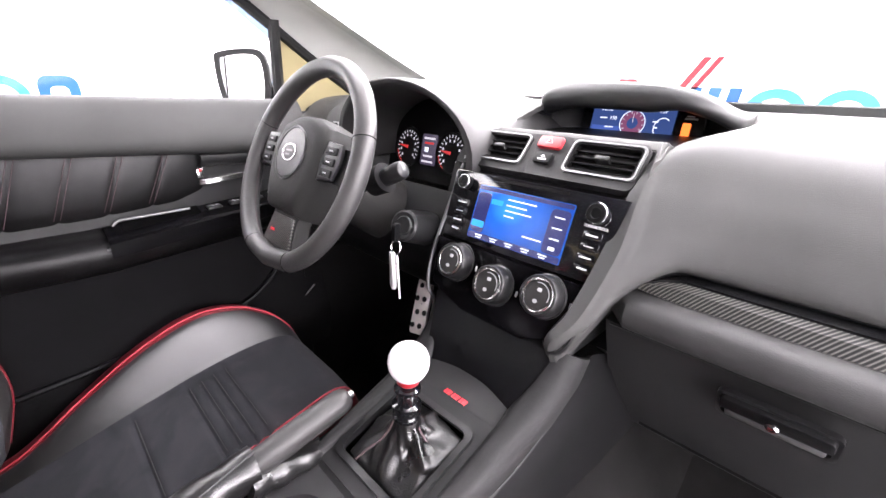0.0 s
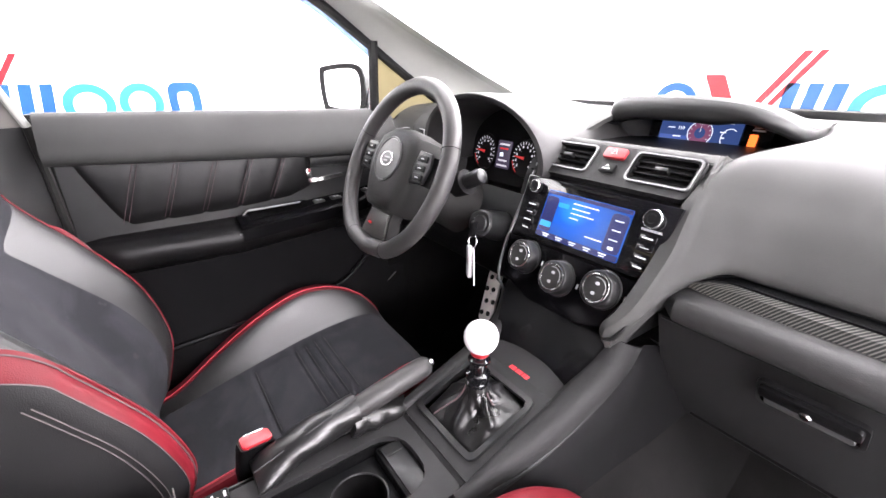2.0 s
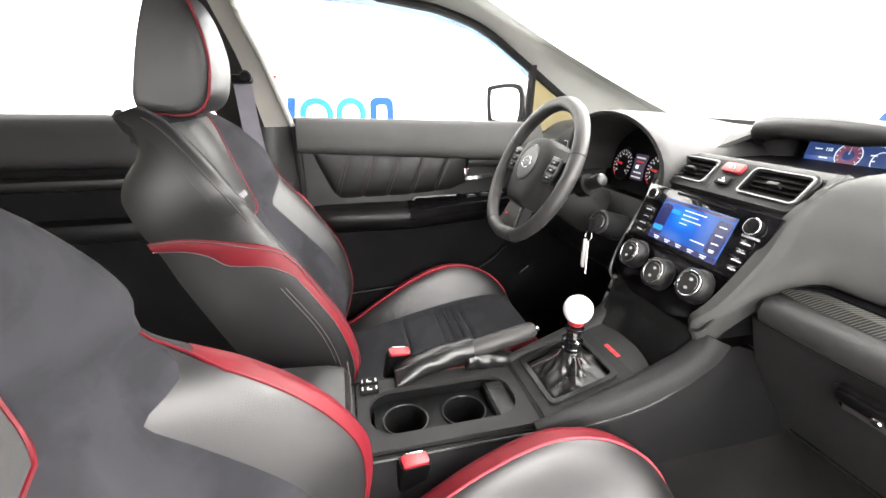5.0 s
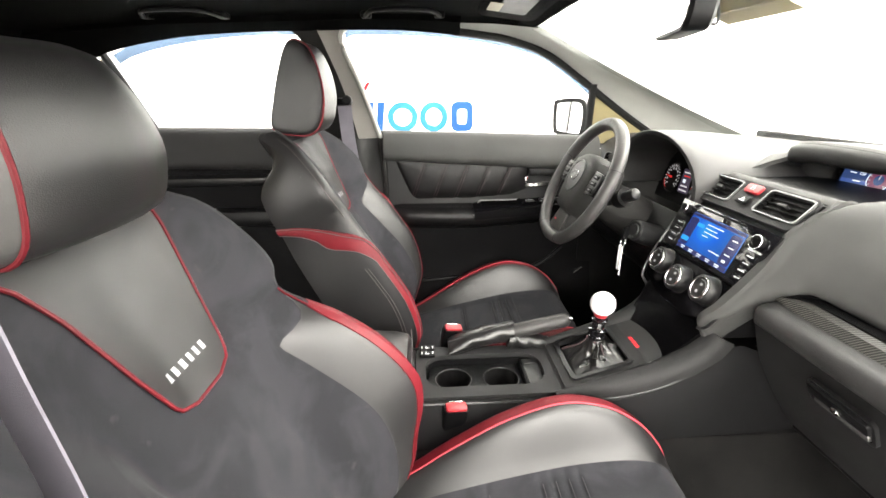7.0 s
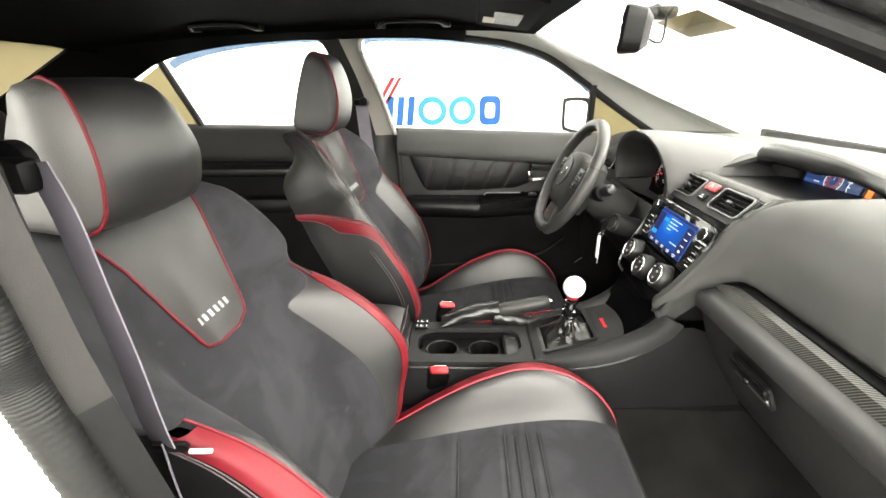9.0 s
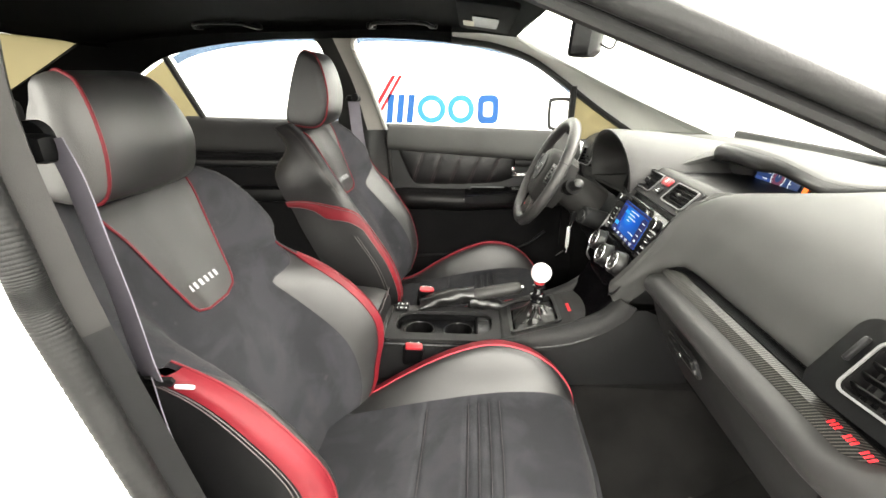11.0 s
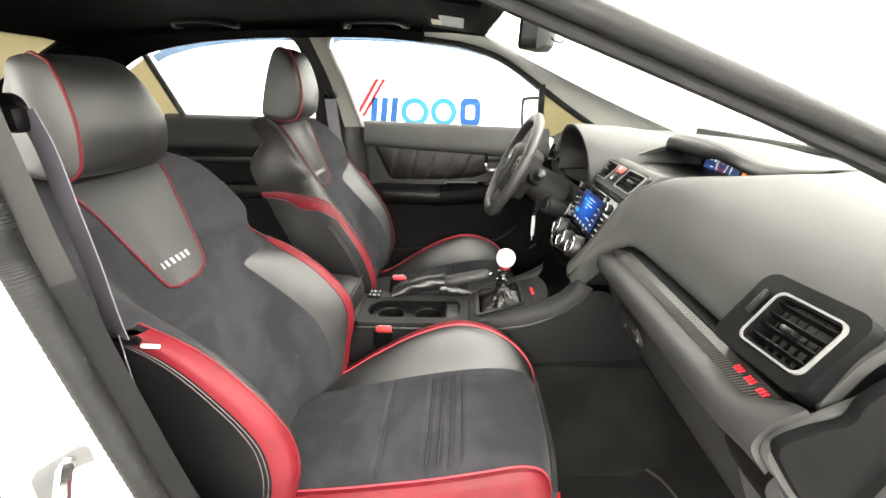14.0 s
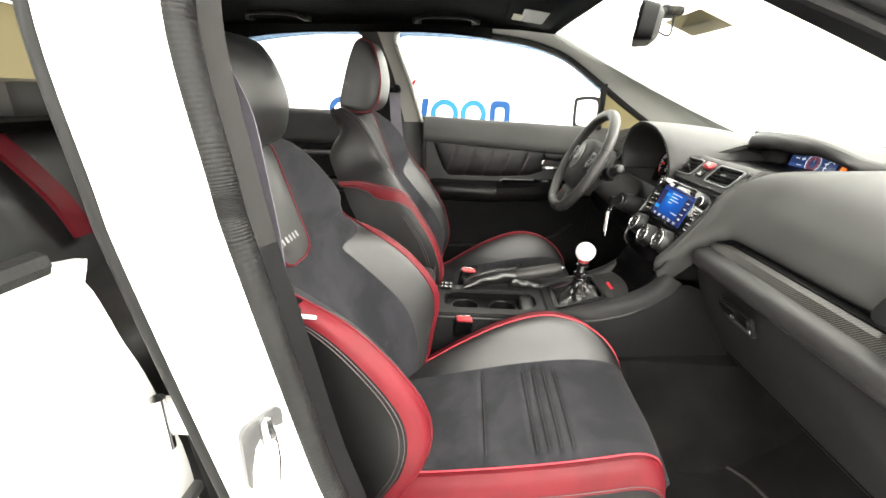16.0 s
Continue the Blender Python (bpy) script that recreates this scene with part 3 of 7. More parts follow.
# rubber seal and white painted pillar outside
seal = curve([(q[0] + 0.01, q[1] - 0.004, q[2]) for q in pb1], 90)
part("door_seal", tube(seal, [0.0162 if i % 3 else 0.0156 for i in range(len(seal))], 10), RUBBER, car, "ribbed black rubber door seal")
part("seal_lip", tube(curve([(q[0] + 0.003, q[1] - 0.022, q[2]) for q in pb1], 8), 0.005, 8), PLASTIC, car, "thin inner lip of the door seal")
wp1 = [(q[0] + 0.02, q[1] - 0.006, q[2]) for q in pb1]
wp2 = [(q[0] + 0.085, q[1] - 0.07, q[2]) for q in pb1]
wpm = [(q[0] + 0.07, q[1] - 0.03, q[2]) for q in pb1]
part("body_pillar", band(wp1, wp2, 6, wpm, 0.03), BODYWHITE, car, "white painted door pillar")
part("door_seal", tube(curve([(q[0] + 0.075, q[1] - 0.082, q[2]) for q in pb1], 8), 0.008, 10), RUBBER, car, "black rubber seal of the rear doorway")
part("sill", box(0.74, -1.0, 0.10, 0.12, 2.4, 0.16, 0.03), BODYWHITE, car, "white painted door sill")
part("pillar_filler", box(-0.738, -0.815, 0.58, 0.024, 0.07, 0.72, 0.004), RUBBER, car, "black gap filler beside the centre pillar")
part("sill_trim", box(-0.70, -1.0, 0.15, 0.05, 2.4, 0.2, 0.01), PLASTIC, car, "black far sill trim")
part("sill_trim", box(0.665, -0.5, 0.20, 0.06, 1.3, 0.03, 0.01), PLASTIC, car, "black sill trim")
# latch striker on the pillar
st = part("door_striker", ring_tube(curve([(0.765, -0.832, 0.632), (0.812, -0.808, 0.642), (0.806, -0.806, 0.682), (0.765, -0.832, 0.692)], 4, True), 0.0078), CHROME, car, "chromed door striker")
part("striker_plate", plate(rounded(0.052, 0.084, 0.012), 0.006, basis((0.774, -0.83, 0.662), (0.9, -0.43, 0), (0, 0, 1))), SILVER, st)

# glass panes
ws = []
for u in np.linspace(-1, 1, 13):
    ws.append([V(u * lerp(0.61, 0.56, t), lerp(0.56, -0.31, t) - 0.12 * u * u * lerp(1.0, 0.3, t), lerp(0.905, 1.262, t) - 0.03 * u * u) for t in np.linspace(0, 1, 8)])
w = part("windscreen", sheet(ws, thick=0.004), CLEAR, car, "clear windscreen glass")
w.visible_shadow = False
FOOT = [(-0.66, 0.50, 0.904), (-0.5, 0.54, 0.907), (-0.2, 0.553, 0.908), (0.2, 0.553, 0.908), (0.45, 0.543, 0.905), (0.6, 0.523, 0.90), (0.7, 0.49, 0.896)]
part("windscreen_frit", sheet([[p + V(0, 0.0, -0.006), p + V(0, 0.006, 0.006), p + V(0, 0.012, 0.018)] for p in curve(FOOT, 5)], thick=0.003), DARK, car, "black band along the foot of the windscreen")


def pane(name, poly, mat, label, s=-1):
    """Side glass: outline given as y, z, laid on the leaning side of the car."""
    bm = bmesh.new()
    vs = [bm.verts.new((side_x(z, s) + s * 0.012, y, z)) for y, z in poly]
    bm.faces.new(vs)
    ex = bmesh.ops.extrude_face_region(bm, geom=bm.faces[:])
    bmesh.ops.translate(bm, vec=(s * 0.004, 0, 0), verts=[v for v in ex["geom"] if isinstance(v, bmesh.types.BMVert)])
    bmesh.ops.recalc_face_normals(bm, faces=bm.faces)
    ob = part(name, bm, mat, car, label, smooth=False)
    ob.visible_shadow = False
    return ob


pane("side_window", [(-0.10, 0.89), (-0.10, 1.08), (-0.257, 1.18), (-0.4, 1.222), (-0.55, 1.243), (-0.7, 1.252), (-0.86, 1.255), (-0.915, 1.23), (-0.9, 1.1), (-0.8, 0.90)], CLEAR, "clear front side window")
pane("side_window", [(-1.02, 0.92), (-1.02, 1.26), (-1.2, 1.255), (-1.4, 1.235), (-1.545, 1.205), (-1.615, 1.175), (-1.525, 0.92)], CLEAR, "clear rear side window")
pane("quarter_window", [(-0.10, 0.89), (0.20, 0.89), (0.0, 1.01), (-0.10, 1.08)], TANGLASS, "tan filmed quarter window")
pane("quarter_window", [(-1.545, 0.92), (-1.63, 1.17), (-1.78, 1.09), (-1.8, 1.0), (-1.74, 0.93)], TANGLASS, "tan filmed rear quarter window")
part("window_divider", tube([(side_x(1.08) - 0.005, -0.106, 1.085), (-0.70, -0.098, 0.88)], 0.013, 8), RUBBER, car, "black window divider bar")
part("window_divider", tube([(side_x(1.17) - 0.005, -1.625, 1.185), (-0.70, -1.535, 0.92)], 0.012, 8), RUBBER, car, "black rear window divider bar")
# smoked rain guards along the top of the side glass
for pts in ([(-0.08, 1.055), (-0.257, 1.172), (-0.4, 1.214), (-0.55, 1.237), (-0.7, 1.247), (-0.86, 1.25), (-0.9, 1.24)], [(-1.04, 1.25), (-1.2, 1.248), (-1.4, 1.228), (-1.545, 1.198), (-1.61, 1.172)]):
    c = curve([(side_x(z) - 0.03, y, z + 0.006) for y, z in pts], 5)
    g = part("rain_guard", sheet([[p, p + V(-0.014, 0.0, -0.011), p + V(-0.024, 0.0, -0.023)] for p in c], thick=0.002), VISORGLASS, car, "smoked blue acrylic rain guard")
    g.visible_shadow = False
# rear glass, rear pillars and shelf
rg = []
for u in np.linspace(-1, 1, 9):
    rg.append([V(u * lerp(0.52, 0.6, t), lerp(-1.85, -2.5, t) + 0.02 * u * u, lerp(1.222, 0.93, t)) for t in np.linspace(0, 1, 5)])
rgo = part("rear_window", sheet(rg, thick=0.004), TANGLASS, car, "tan filmed rear window")
rgo.visible_shadow = False
for s in (-1, 1):
    c1 = [(s * 0.615, -1.63, 1.20), (s * 0.655, -1.76, 1.10), (s * 0.68, -1.79, 1.0), (s * 0.70, -1.74, 0.92)]
    c2 = [(s * 0.515, -1.83, 1.225), (s * 0.54, -2.02, 1.14), (s * 0.565, -2.24, 1.04), (s * 0.6, -2.46, 0.92)]
    part("rear_pillar", band(c1, c2, 5, None, -0.02 * s), LINER, car, "black rear pillar trim")
part("parcel_shelf", box(0, -2.2, 0.91, 1.3, 0.6, 0.03, 0.008), LINER, car, "black parcel shelf")
part("bulkhead", box(0, -2.52, 0.5, 1.5, 0.04, 0.9, 0.01), LINER, car)
part("body_quarter", box(0.78, -2.1, 0.45, 0.14, 0.8, 0.95, 0.05), BODYWHITE, car, "white painted rear quarter")
part("body_quarter", box(-0.80, -1.0, 0.4, 0.08, 3.0, 0.9, 0.03), BODYWHITE, car, "white painted far body side")
part("wing", box(0.82, 0.75, 0.45, 0.12, 1.1, 0.8, 0.05), BODYWHITE, car, "white painted front wing")
part("bonnet", sheet([[V(x, y, 0.90 - 0.12 * (y - 0.6) ** 2 - 0.05 * x * x - 0.02) for x in np.linspace(-0.75, 0.75, 9)] for y in np.linspace(0.6, 1.5, 7)], thick=0.02), BODYWHITE, car, "white painted bonnet")
# floor pan with carpet, toe boards and tunnel
frows = []
for x in np.linspace(-0.72, 0.70, 25):
    hump = smooth01((0.24 - abs(x)) / 0.12)
    frows.append([V(x, y, max(z, lerp(z, 0.36 if y > -1.2 else 0.25, hump)) + 0.004 * noise.noise((x * 9, y * 9, 0))) for y, z in
                  [(-2.45, 0.12), (-1.6, 0.11), (-1.0, 0.11), (-0.6, 0.10), (-0.3, 0.095), (-0.1, 0.095), (0.04, 0.10), (0.12, 0.135), (0.22, 0.215), (0.32, 0.32), (0.42, 0.47), (0.48, 0.62), (0.5, 0.85)]])
part("carpet", sheet(frows, thick=-0.01), CARPET, car, "dark grey carpeted floor and toe board")
part("firewall", box(0, 0.56, 0.5, 1.5, 0.03, 0.85, 0.005), DARK, car)
part("kick_panel", sheet([[V(-0.69, y, z) for z in (0.08, 0.3, 0.5, 0.8)] for y in (-0.1, 0.1, 0.3, 0.5)], thick=-0.02), DARK, car, "black driver kick panel")
part("kick_panel", sheet([[V(0.70, y, z) for z in (0.08, 0.3, 0.45, 0.6)] for y in (0.1, 0.2, 0.3, 0.5)], thick=0.02), PLASTIC, car, "black kick panel")
# floor mat with a bound edge
mat_out = [(0.21, -0.28), (0.21, 0.03), (0.25, 0.10), (0.36, 0.125), (0.52, 0.115), (0.60, 0.06), (0.62, -0.1), (0.60, -0.28)]


def floor_z(y):
    return float(np.interp(y, [-0.3, -0.1, 0.04, 0.12, 0.22], [0.095, 0.095, 0.10, 0.135, 0.215])) + 0.012


fm = thing("floor_mat", (0.4, -0.1, 0.1), "dark carpet floor mat with a stitched edge on the carpet", "mat")
oc = curve([(x, y, 0) for x, y in mat_out], 5, True)
cc = sum(oc, Vector()) / len(oc)
frows = []
for k in (1.0, 0.75, 0.5, 0.25, 0.02):
    frows.append([V(*(cc.lerp(p, k)).xy, floor_z(cc.lerp(p, k).y) + (0.004 if k < 1 else 0)) for p in oc])
part("mat", sheet(frows, False, True, 0.006), MATFAB, fm)
part("edge_binding", ring_tube([V(p.x, p.y, floor_z(p.y) + 0.004) for p in oc], 0.004, 6), BINDING, fm, "paler bound edge")
mm = basis((0.30, -0.19, floor_z(-0.19) + 0.006), (0, -1, 0), (1, 0, 0))
part("badge", merged(*[plate([(i * 0.03 - 0.045, -0.01), (i * 0.03 - 0.025, -0.01), (i * 0.03 - 0.022, 0.012), (i * 0.03 - 0.042, 0.012)], 0.002, mm) for i in range(3)]), REDMARK, fm, "small red badge marks")


# ---- dashboard ----
dash = thing("dashboard", (0, 0.3, 0.45), "black soft-touch dashboard with a carbon-look trim strip", "dashboard")
# stations across the car; each is the upper profile from the windscreen to the lower edge of the pad, as y, z
PAD = [
    (-0.72, [(0.50, 0.905), (0.36, 0.92), (0.16, 0.925), (0.03, 0.915), (-0.02, 0.88), (-0.03, 0.78)]),
    (-0.58, [(0.53, 0.908), (0.38, 0.925), (0.18, 0.93), (0.04, 0.92), (-0.03, 0.885), (-0.045, 0.78)]),
    (-0.54, [(0.53, 0.908), (0.38, 0.925), (0.22, 0.92), (0.06, 0.90), (0.0, 0.86), (-0.02, 0.78)]),
    (-0.50, [(0.54, 0.908), (0.40, 0.923), (0.28, 0.90), (0.17, 0.80), (0.16, 0.76), (0.15, 0.70)]),
    (-0.20, [(0.55, 0.908), (0.40, 0.92), (0.28, 0.90), (0.17, 0.80), (0.16, 0.76), (0.15, 0.70)]),
    (-0.175, [(0.55, 0.908), (0.40, 0.92), (0.25, 0.912), (0.10, 0.90), (0.0, 0.85), (-0.07, 0.70)]),
    (-0.15, [(0.55, 0.908), (0.40, 0.905), (0.26, 0.875), (0.10, 0.87), (0.03, 0.879), (0.03, 0.80)]),
    (0.14, [(0.55, 0.908), (0.40, 0.905), (0.26, 0.862), (0.12, 0.862), (0.03, 0.879), (0.03, 0.80)]),
    (0.146, [(0.55, 0.908), (0.40, 0.907), (0.25, 0.862), (0.06, 0.874), (-0.03, 0.838), (0.1425, -0.079, 0.765), (0.127, -0.125, 0.69), (0.105, -0.141, 0.652), (0.102, -0.127, 0.615)]),
    (0.150, [(0.55, 0.908), (0.40, 0.908), (0.25, 0.866), (0.06, 0.878), (-0.029, 0.837), (0.149, -0.074, 0.762), (0.135, -0.116, 0.69), (0.116, -0.135, 0.652), (0.108, -0.122, 0.614)]),
    (0.155, [(0.55, 0.908), (0.40, 0.909), (0.25, 0.87), (0.057, 0.882), (-0.025, 0.8355), (0.155, -0.067, 0.767), (0.146, -0.103, 0.703), (0.126, -0.118, 0.655), (0.113, -0.104, 0.608)]),
    (0.163, [(0.55, 0.908), (0.40, 0.91), (0.24, 0.877), (0.055, 0.886), (-0.02, 0.8345), (0.163, -0.056, 0.775), (0.16, -0.08, 0.732), (0.144, -0.085, 0.69), (0.124, -0.078, 0.645)]),
    (0.180, [(0.55, 0.908), (0.40, 0.912), (0.24, 0.895), (0.058, 0.890), (-0.012, 0.8325), (-0.043, 0.781), (0.18, -0.057, 0.747), (0.175, -0.05, 0.736), (0.168, -0.03, 0.73)]),
    (0.205, [(0.55, 0.908), (0.40, 0.914), (0.24, 0.908), (0.062, 0.890), (-0.002, 0.831), (-0.026, 0.784), (-0.036, 0.750)]),
    (0.245, [(0.55, 0.908), (0.40, 0.914), (0.22, 0.915), (0.072, 0.886), (0.013, 0.828), (-0.010, 0.784), (-0.024, 0.748)]),
    (0.30, [(0.55, 0.907), (0.40, 0.914), (0.22, 0.915), (0.08, 0.882), (0.019, 0.825), (-0.006, 0.782), (-0.021, 0.747)]),
    (0.45, [(0.54, 0.905), (0.40, 0.913), (0.22, 0.910), (0.085, 0.874), (0.021, 0.82), (-0.004, 0.78), (-0.019, 0.747)]),
    (0.60, [(0.52, 0.90), (0.38, 0.908), (0.22, 0.903), (0.085, 0.867), (0.02, 0.818), (-0.004, 0.778), (-0.019, 0.747)]),
    (0.72, [(0.48, 0.895), (0.36, 0.902), (0.22, 0.895), (0.08, 0.862), (0.015, 0.816), (-0.008, 0.776), (-0.022, 0.747)]),
]
for k, (x, q) in enumerate(PAD):
    q = [(x, *p) if len(p) == 2 else p for p in q]
    if len(q) == 6:
        q = q[:5] + [tuple((a + b) / 2 for a, b in zip(q[4], q[5]))] + q[5:]
    if len(q) == 7:
        q[6] = e = (x, q[6][1] + (0.003 if x > 0.2 else 0), q[6][2] + (0.009 if x > 0.2 else 0))
        q += [(x, e[1] + 0.008, e[2] - 0.006), (x, e[1] + 0.03, e[2] - 0.008)]
    PAD[k] = (x, q)
SPLIT = [x for x, q in PAD].index(0.146)
cols = [curve(prof, 6) for x, prof in PAD]
rows = [list(r) for r in zip(*[c for c in cols])]
rows = [[a.lerp(b, t) for a, b in zip(r[:SPLIT], r[1:SPLIT + 1]) for t in (0, 0.5)] + curve(r[SPLIT:], 4) for r in rows]
skin = np.array([[tuple(p) for p in r] for r in rows])
out = np.cross(np.gradient(skin, axis=0), np.gradient(skin, axis=1))
out /= np.linalg.norm(out, axis=2, keepdims=True) + 1e-9
fat = np.interp(np.arange(len(rows)) / 6, [0, 1, 2, 3, 4, 5, 6, 7, 8], [0, 0, 0.001, 0.006, 0.011, 0.012, 0.009, 0.005, 0.004])
skin += fat[:, None, None] * out
part("pad", sheet([[V(*p) for p in r] for r in skin], thick=0.015), SOFT, dash, "soft-touch dashboard pad")
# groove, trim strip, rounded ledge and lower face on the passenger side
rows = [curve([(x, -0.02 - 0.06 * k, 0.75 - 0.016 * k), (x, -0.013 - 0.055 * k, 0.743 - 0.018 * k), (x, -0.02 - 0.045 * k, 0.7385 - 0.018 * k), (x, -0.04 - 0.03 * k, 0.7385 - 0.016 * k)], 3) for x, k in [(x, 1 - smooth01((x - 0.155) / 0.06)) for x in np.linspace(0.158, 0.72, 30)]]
# black plastic instead of pad material paints the shadow under the pad
part("groove", sheet(rows, thick=0.004), PLASTIC, dash, "groove under the pad, coloured black for its shadow")
rows = []
for x in np.linspace(0.152, 0.70, 24):
    k = smooth01((x - 0.15) / 0.07)
    top = V(x, -0.036 - 0.02 * (1 - k), 0.741 - 0.012 * (1 - k))
    bot = V(x, -0.062, 0.722 + 0.004 * (1 - k))
    rows.append([top, top.lerp(bot, 0.5) + V(0, -0.004, 0.004), bot])
part("trim_strip", sheet(rows, thick=-0.006), CARBON, dash, "carbon-look woven trim strip")
rows = []
for x in [*np.linspace(0.148, 0.60, 18), *np.linspace(0.62, 0.738, 12)]:
    k = smooth01((x - 0.145) / 0.03)
    e = smooth01((x - 0.645) / 0.085)
    prof = [(lerp(a[0], b[0], e), lerp(a[1], b[1], e)) for a, b in (((-0.055, 0.722), (-0.046, 0.758)), ((-0.083, 0.717), (-0.078, 0.734)), ((-0.094, 0.702), (-0.09, 0.708)), ((-0.09, 0.682), (-0.08, 0.686)), ((-0.07, 0.672), (-0.052, 0.65)), ((-0.055, 0.668), (-0.026, 0.617)))]
    rows.append([V(p.x - 0.012 * smooth01((x - 0.725) / 0.01), lerp(-0.055, p.y, 0.35 + 0.65 * k), lerp(0.695, p.z, 0.4 + 0.6 * k)) for p in curve([(x, y, z) for y, z in prof], 4)])
part("ledge", sheet(rows, thick=-0.01), LEDGE, dash, "rounded soft ledge under the trim strip")
# glovebox
gb = part("glovebox_door", sheet([[V(x, lerp(-0.062, 0.05, t) - 0.012 * math.sin(math.pi * t), lerp(0.668, 0.44, t)) for t in np.linspace(0, 1, 9)] for x in np.linspace(0.142, 0.66, 16)], thick=-0.02), FASCIA, dash, "black glovebox door")
# glossier bead added to draw the highlight along the door's top seam
part("glovebox_edge", tube([(x, -0.0655, 0.667) for x in np.linspace(0.15, 0.655, 12)], 0.0022, 6), SATIN, gb, "satin bead drawn as the highlight on the glovebox door's upper edge")
hm = basis((0.338, -0.066, 0.631), (1, -0.02, 0.02), (0, -0.42, 1))
part("handle_recess", frame_plate(rounded(0.108, 0.046, 0.009), rounded(0.098, 0.034, 0.006), 0.006, hm), SATIN, gb, "grey handle surround")
part("handle", plate(rounded(0.1, 0.02, 0.005, 4, 0, 0.008), 0.012, hm, 0.003), PLASTIC, gb)
part("handle_lip", plate(rounded(0.09, 0.012, 0.004, 4, 0, -0.012), 0.008, hm, 0.003), SILVER, gb, "pale lower handle lip")
part("lock", disc(0.0065, 0.009, 16, 0.002, hm @ pose(0, 0.002, 0.006)), CHROME, gb, "chrome key lock")
part("corner_panel", sheet([curve([(x, -0.058, 0.68), (x, -0.066 + 0.0 * x, 0.65), (x, -0.035, 0.60), (x, 0.0, 0.56), (x, 0.08, 0.44)], 3) for x in (0.655, 0.68, 0.71, 0.734)], thick=-0.015), PLASTIC, dash, "black corner panel beside the glovebox")
part("lower_panel", sheet([[V(x, lerp(-0.03, 0.22, t), lerp(0.60, 0.40, t)) for t in np.linspace(0, 1, 5)] for x in (0.12, 0.155, 0.19)], thick=-0.02), PLASTIC, dash, "black panel beside the glovebox")
part("lower_panel", sheet([[V(x, lerp(0.04, 0.4, t), lerp(0.45, 0.42, t)) for t in np.linspace(0, 1, 4)] for x in (0.18, 0.45, 0.70)], thick=-0.01), DARK, dash)
# right end of the dashboard with its side cover
end = [tuple(p.xy) for p in curve([(-0.087, 0.707, 0), (-0.078, 0.732, 0), (-0.047, 0.758, 0), (0.0, 0.79, 0), (0.03, 0.82, 0), (0.09, 0.86, 0), (0.25, 0.895, 0), (0.45, 0.88, 0), (0.45, 0.5, 0), (0.12, 0.44, 0), (0.03, 0.545, 0), (-0.03, 0.618, 0), (-0.077, 0.684, 0)], 4, True)]
part("end_panel", plate([(0.12 + (y - 0.12) * 0.965, 0.68 + (z - 0.68) * 0.93) for y, z in end], 0.012, basis((0.726, 0, 0), (0, 1, 0), (0, 0, 1)), 0.008), SOFT, dash, "dark end panel of the dashboard")
cov = [tuple(p.xy) for p in curve([(-0.082, 0.722, 0), (-0.075, 0.736, 0), (-0.05, 0.75, 0), (-0.022, 0.762, 0), (-0.014, 0.788, 0), (0.02, 0.82, 0), (0.1, 0.86, 0), (0.3, 0.87, 0), (0.36, 0.7, 0), (0.2, 0.5, 0), (0.05, 0.56, 0), (-0.026, 0.64, 0), (-0.068, 0.696, 0)], 4, True)]
part("side_cover", plate(cov, 0.014, basis((0.738, 0, 0), (0, 1, 0), (0, 0, 1)), 0.006), DOORPLASTIC, dash, "black stepped side cover")
sp = basis((0.752, 0.115, 0.655), (0, 1, 0), (0, 0, 1))
part("speaker_ring", lathe([(0.1, 0), (0.1, 0.01), (0.092, 0.014), (0.086, 0.008), (0.08, 0.012), (0.074, 0.004)], 40, sp), RUBBER, dash, "round black speaker ring")
part("speaker_cone", lathe([(0.074, 0.004), (0.04, 0.002), (0.038, 0.008), (0.01, 0.012)], 28, sp), PLASTIC, dash, "dark speaker cone")


def air_vent(parent, m, w, h, nslat, nfin, tilt=25, rim=SILVER):
    """A louvred outlet in a silver rim; local x across, y up, z out."""
    v = part("air_vent", frame_plate(rounded(w, h, min(w, h) * 0.16), rounded(w - 0.0056, h - 0.0056, min(w, h) * 0.145), 0.004, m), rim, parent, "air vent with a silver rim")
    part("duct", merged(plate(rounded(w - 0.008, h - 0.008, 0.006), 0.002, m @ pose(0, 0, -0.04)),
                        frame_plate(rounded(w - 0.006, h - 0.006, 0.008), rounded(w - 0.012, h - 0.012, 0.006), 0.042, m @ pose(0, 0, -0.04))), DARK, v)
    for i in range(nslat):
        yy = (i + 0.5) / nslat * (h - 0.014) - (h - 0.014) / 2
        part("slat", box(0, yy, -0.008, w - 0.008, 0.0026, 0.013, 0.0008, m @ pose(0, 0, 0) @ pose(0, yy, -0.008, tilt) @ pose(0, -yy, 0.008)), PLASTIC, v)
    for i in range(nfin):
        xx = (i + 0.5) / nfin * (w - 0.014) - (w - 0.014) / 2
        part("fin", box(xx, 0, -0.025, 0.0016, h - 0.014, 0.014, 0, m), PLASTIC, v)
    part("slider", box(0, 0, 0.001, w * 0.2, 0.007, 0.012, 0.002, m), SATIN, v, "grey slider tab")
    return v


# centre stack: a leaning face
FACE_X = V(1, 0, 0)
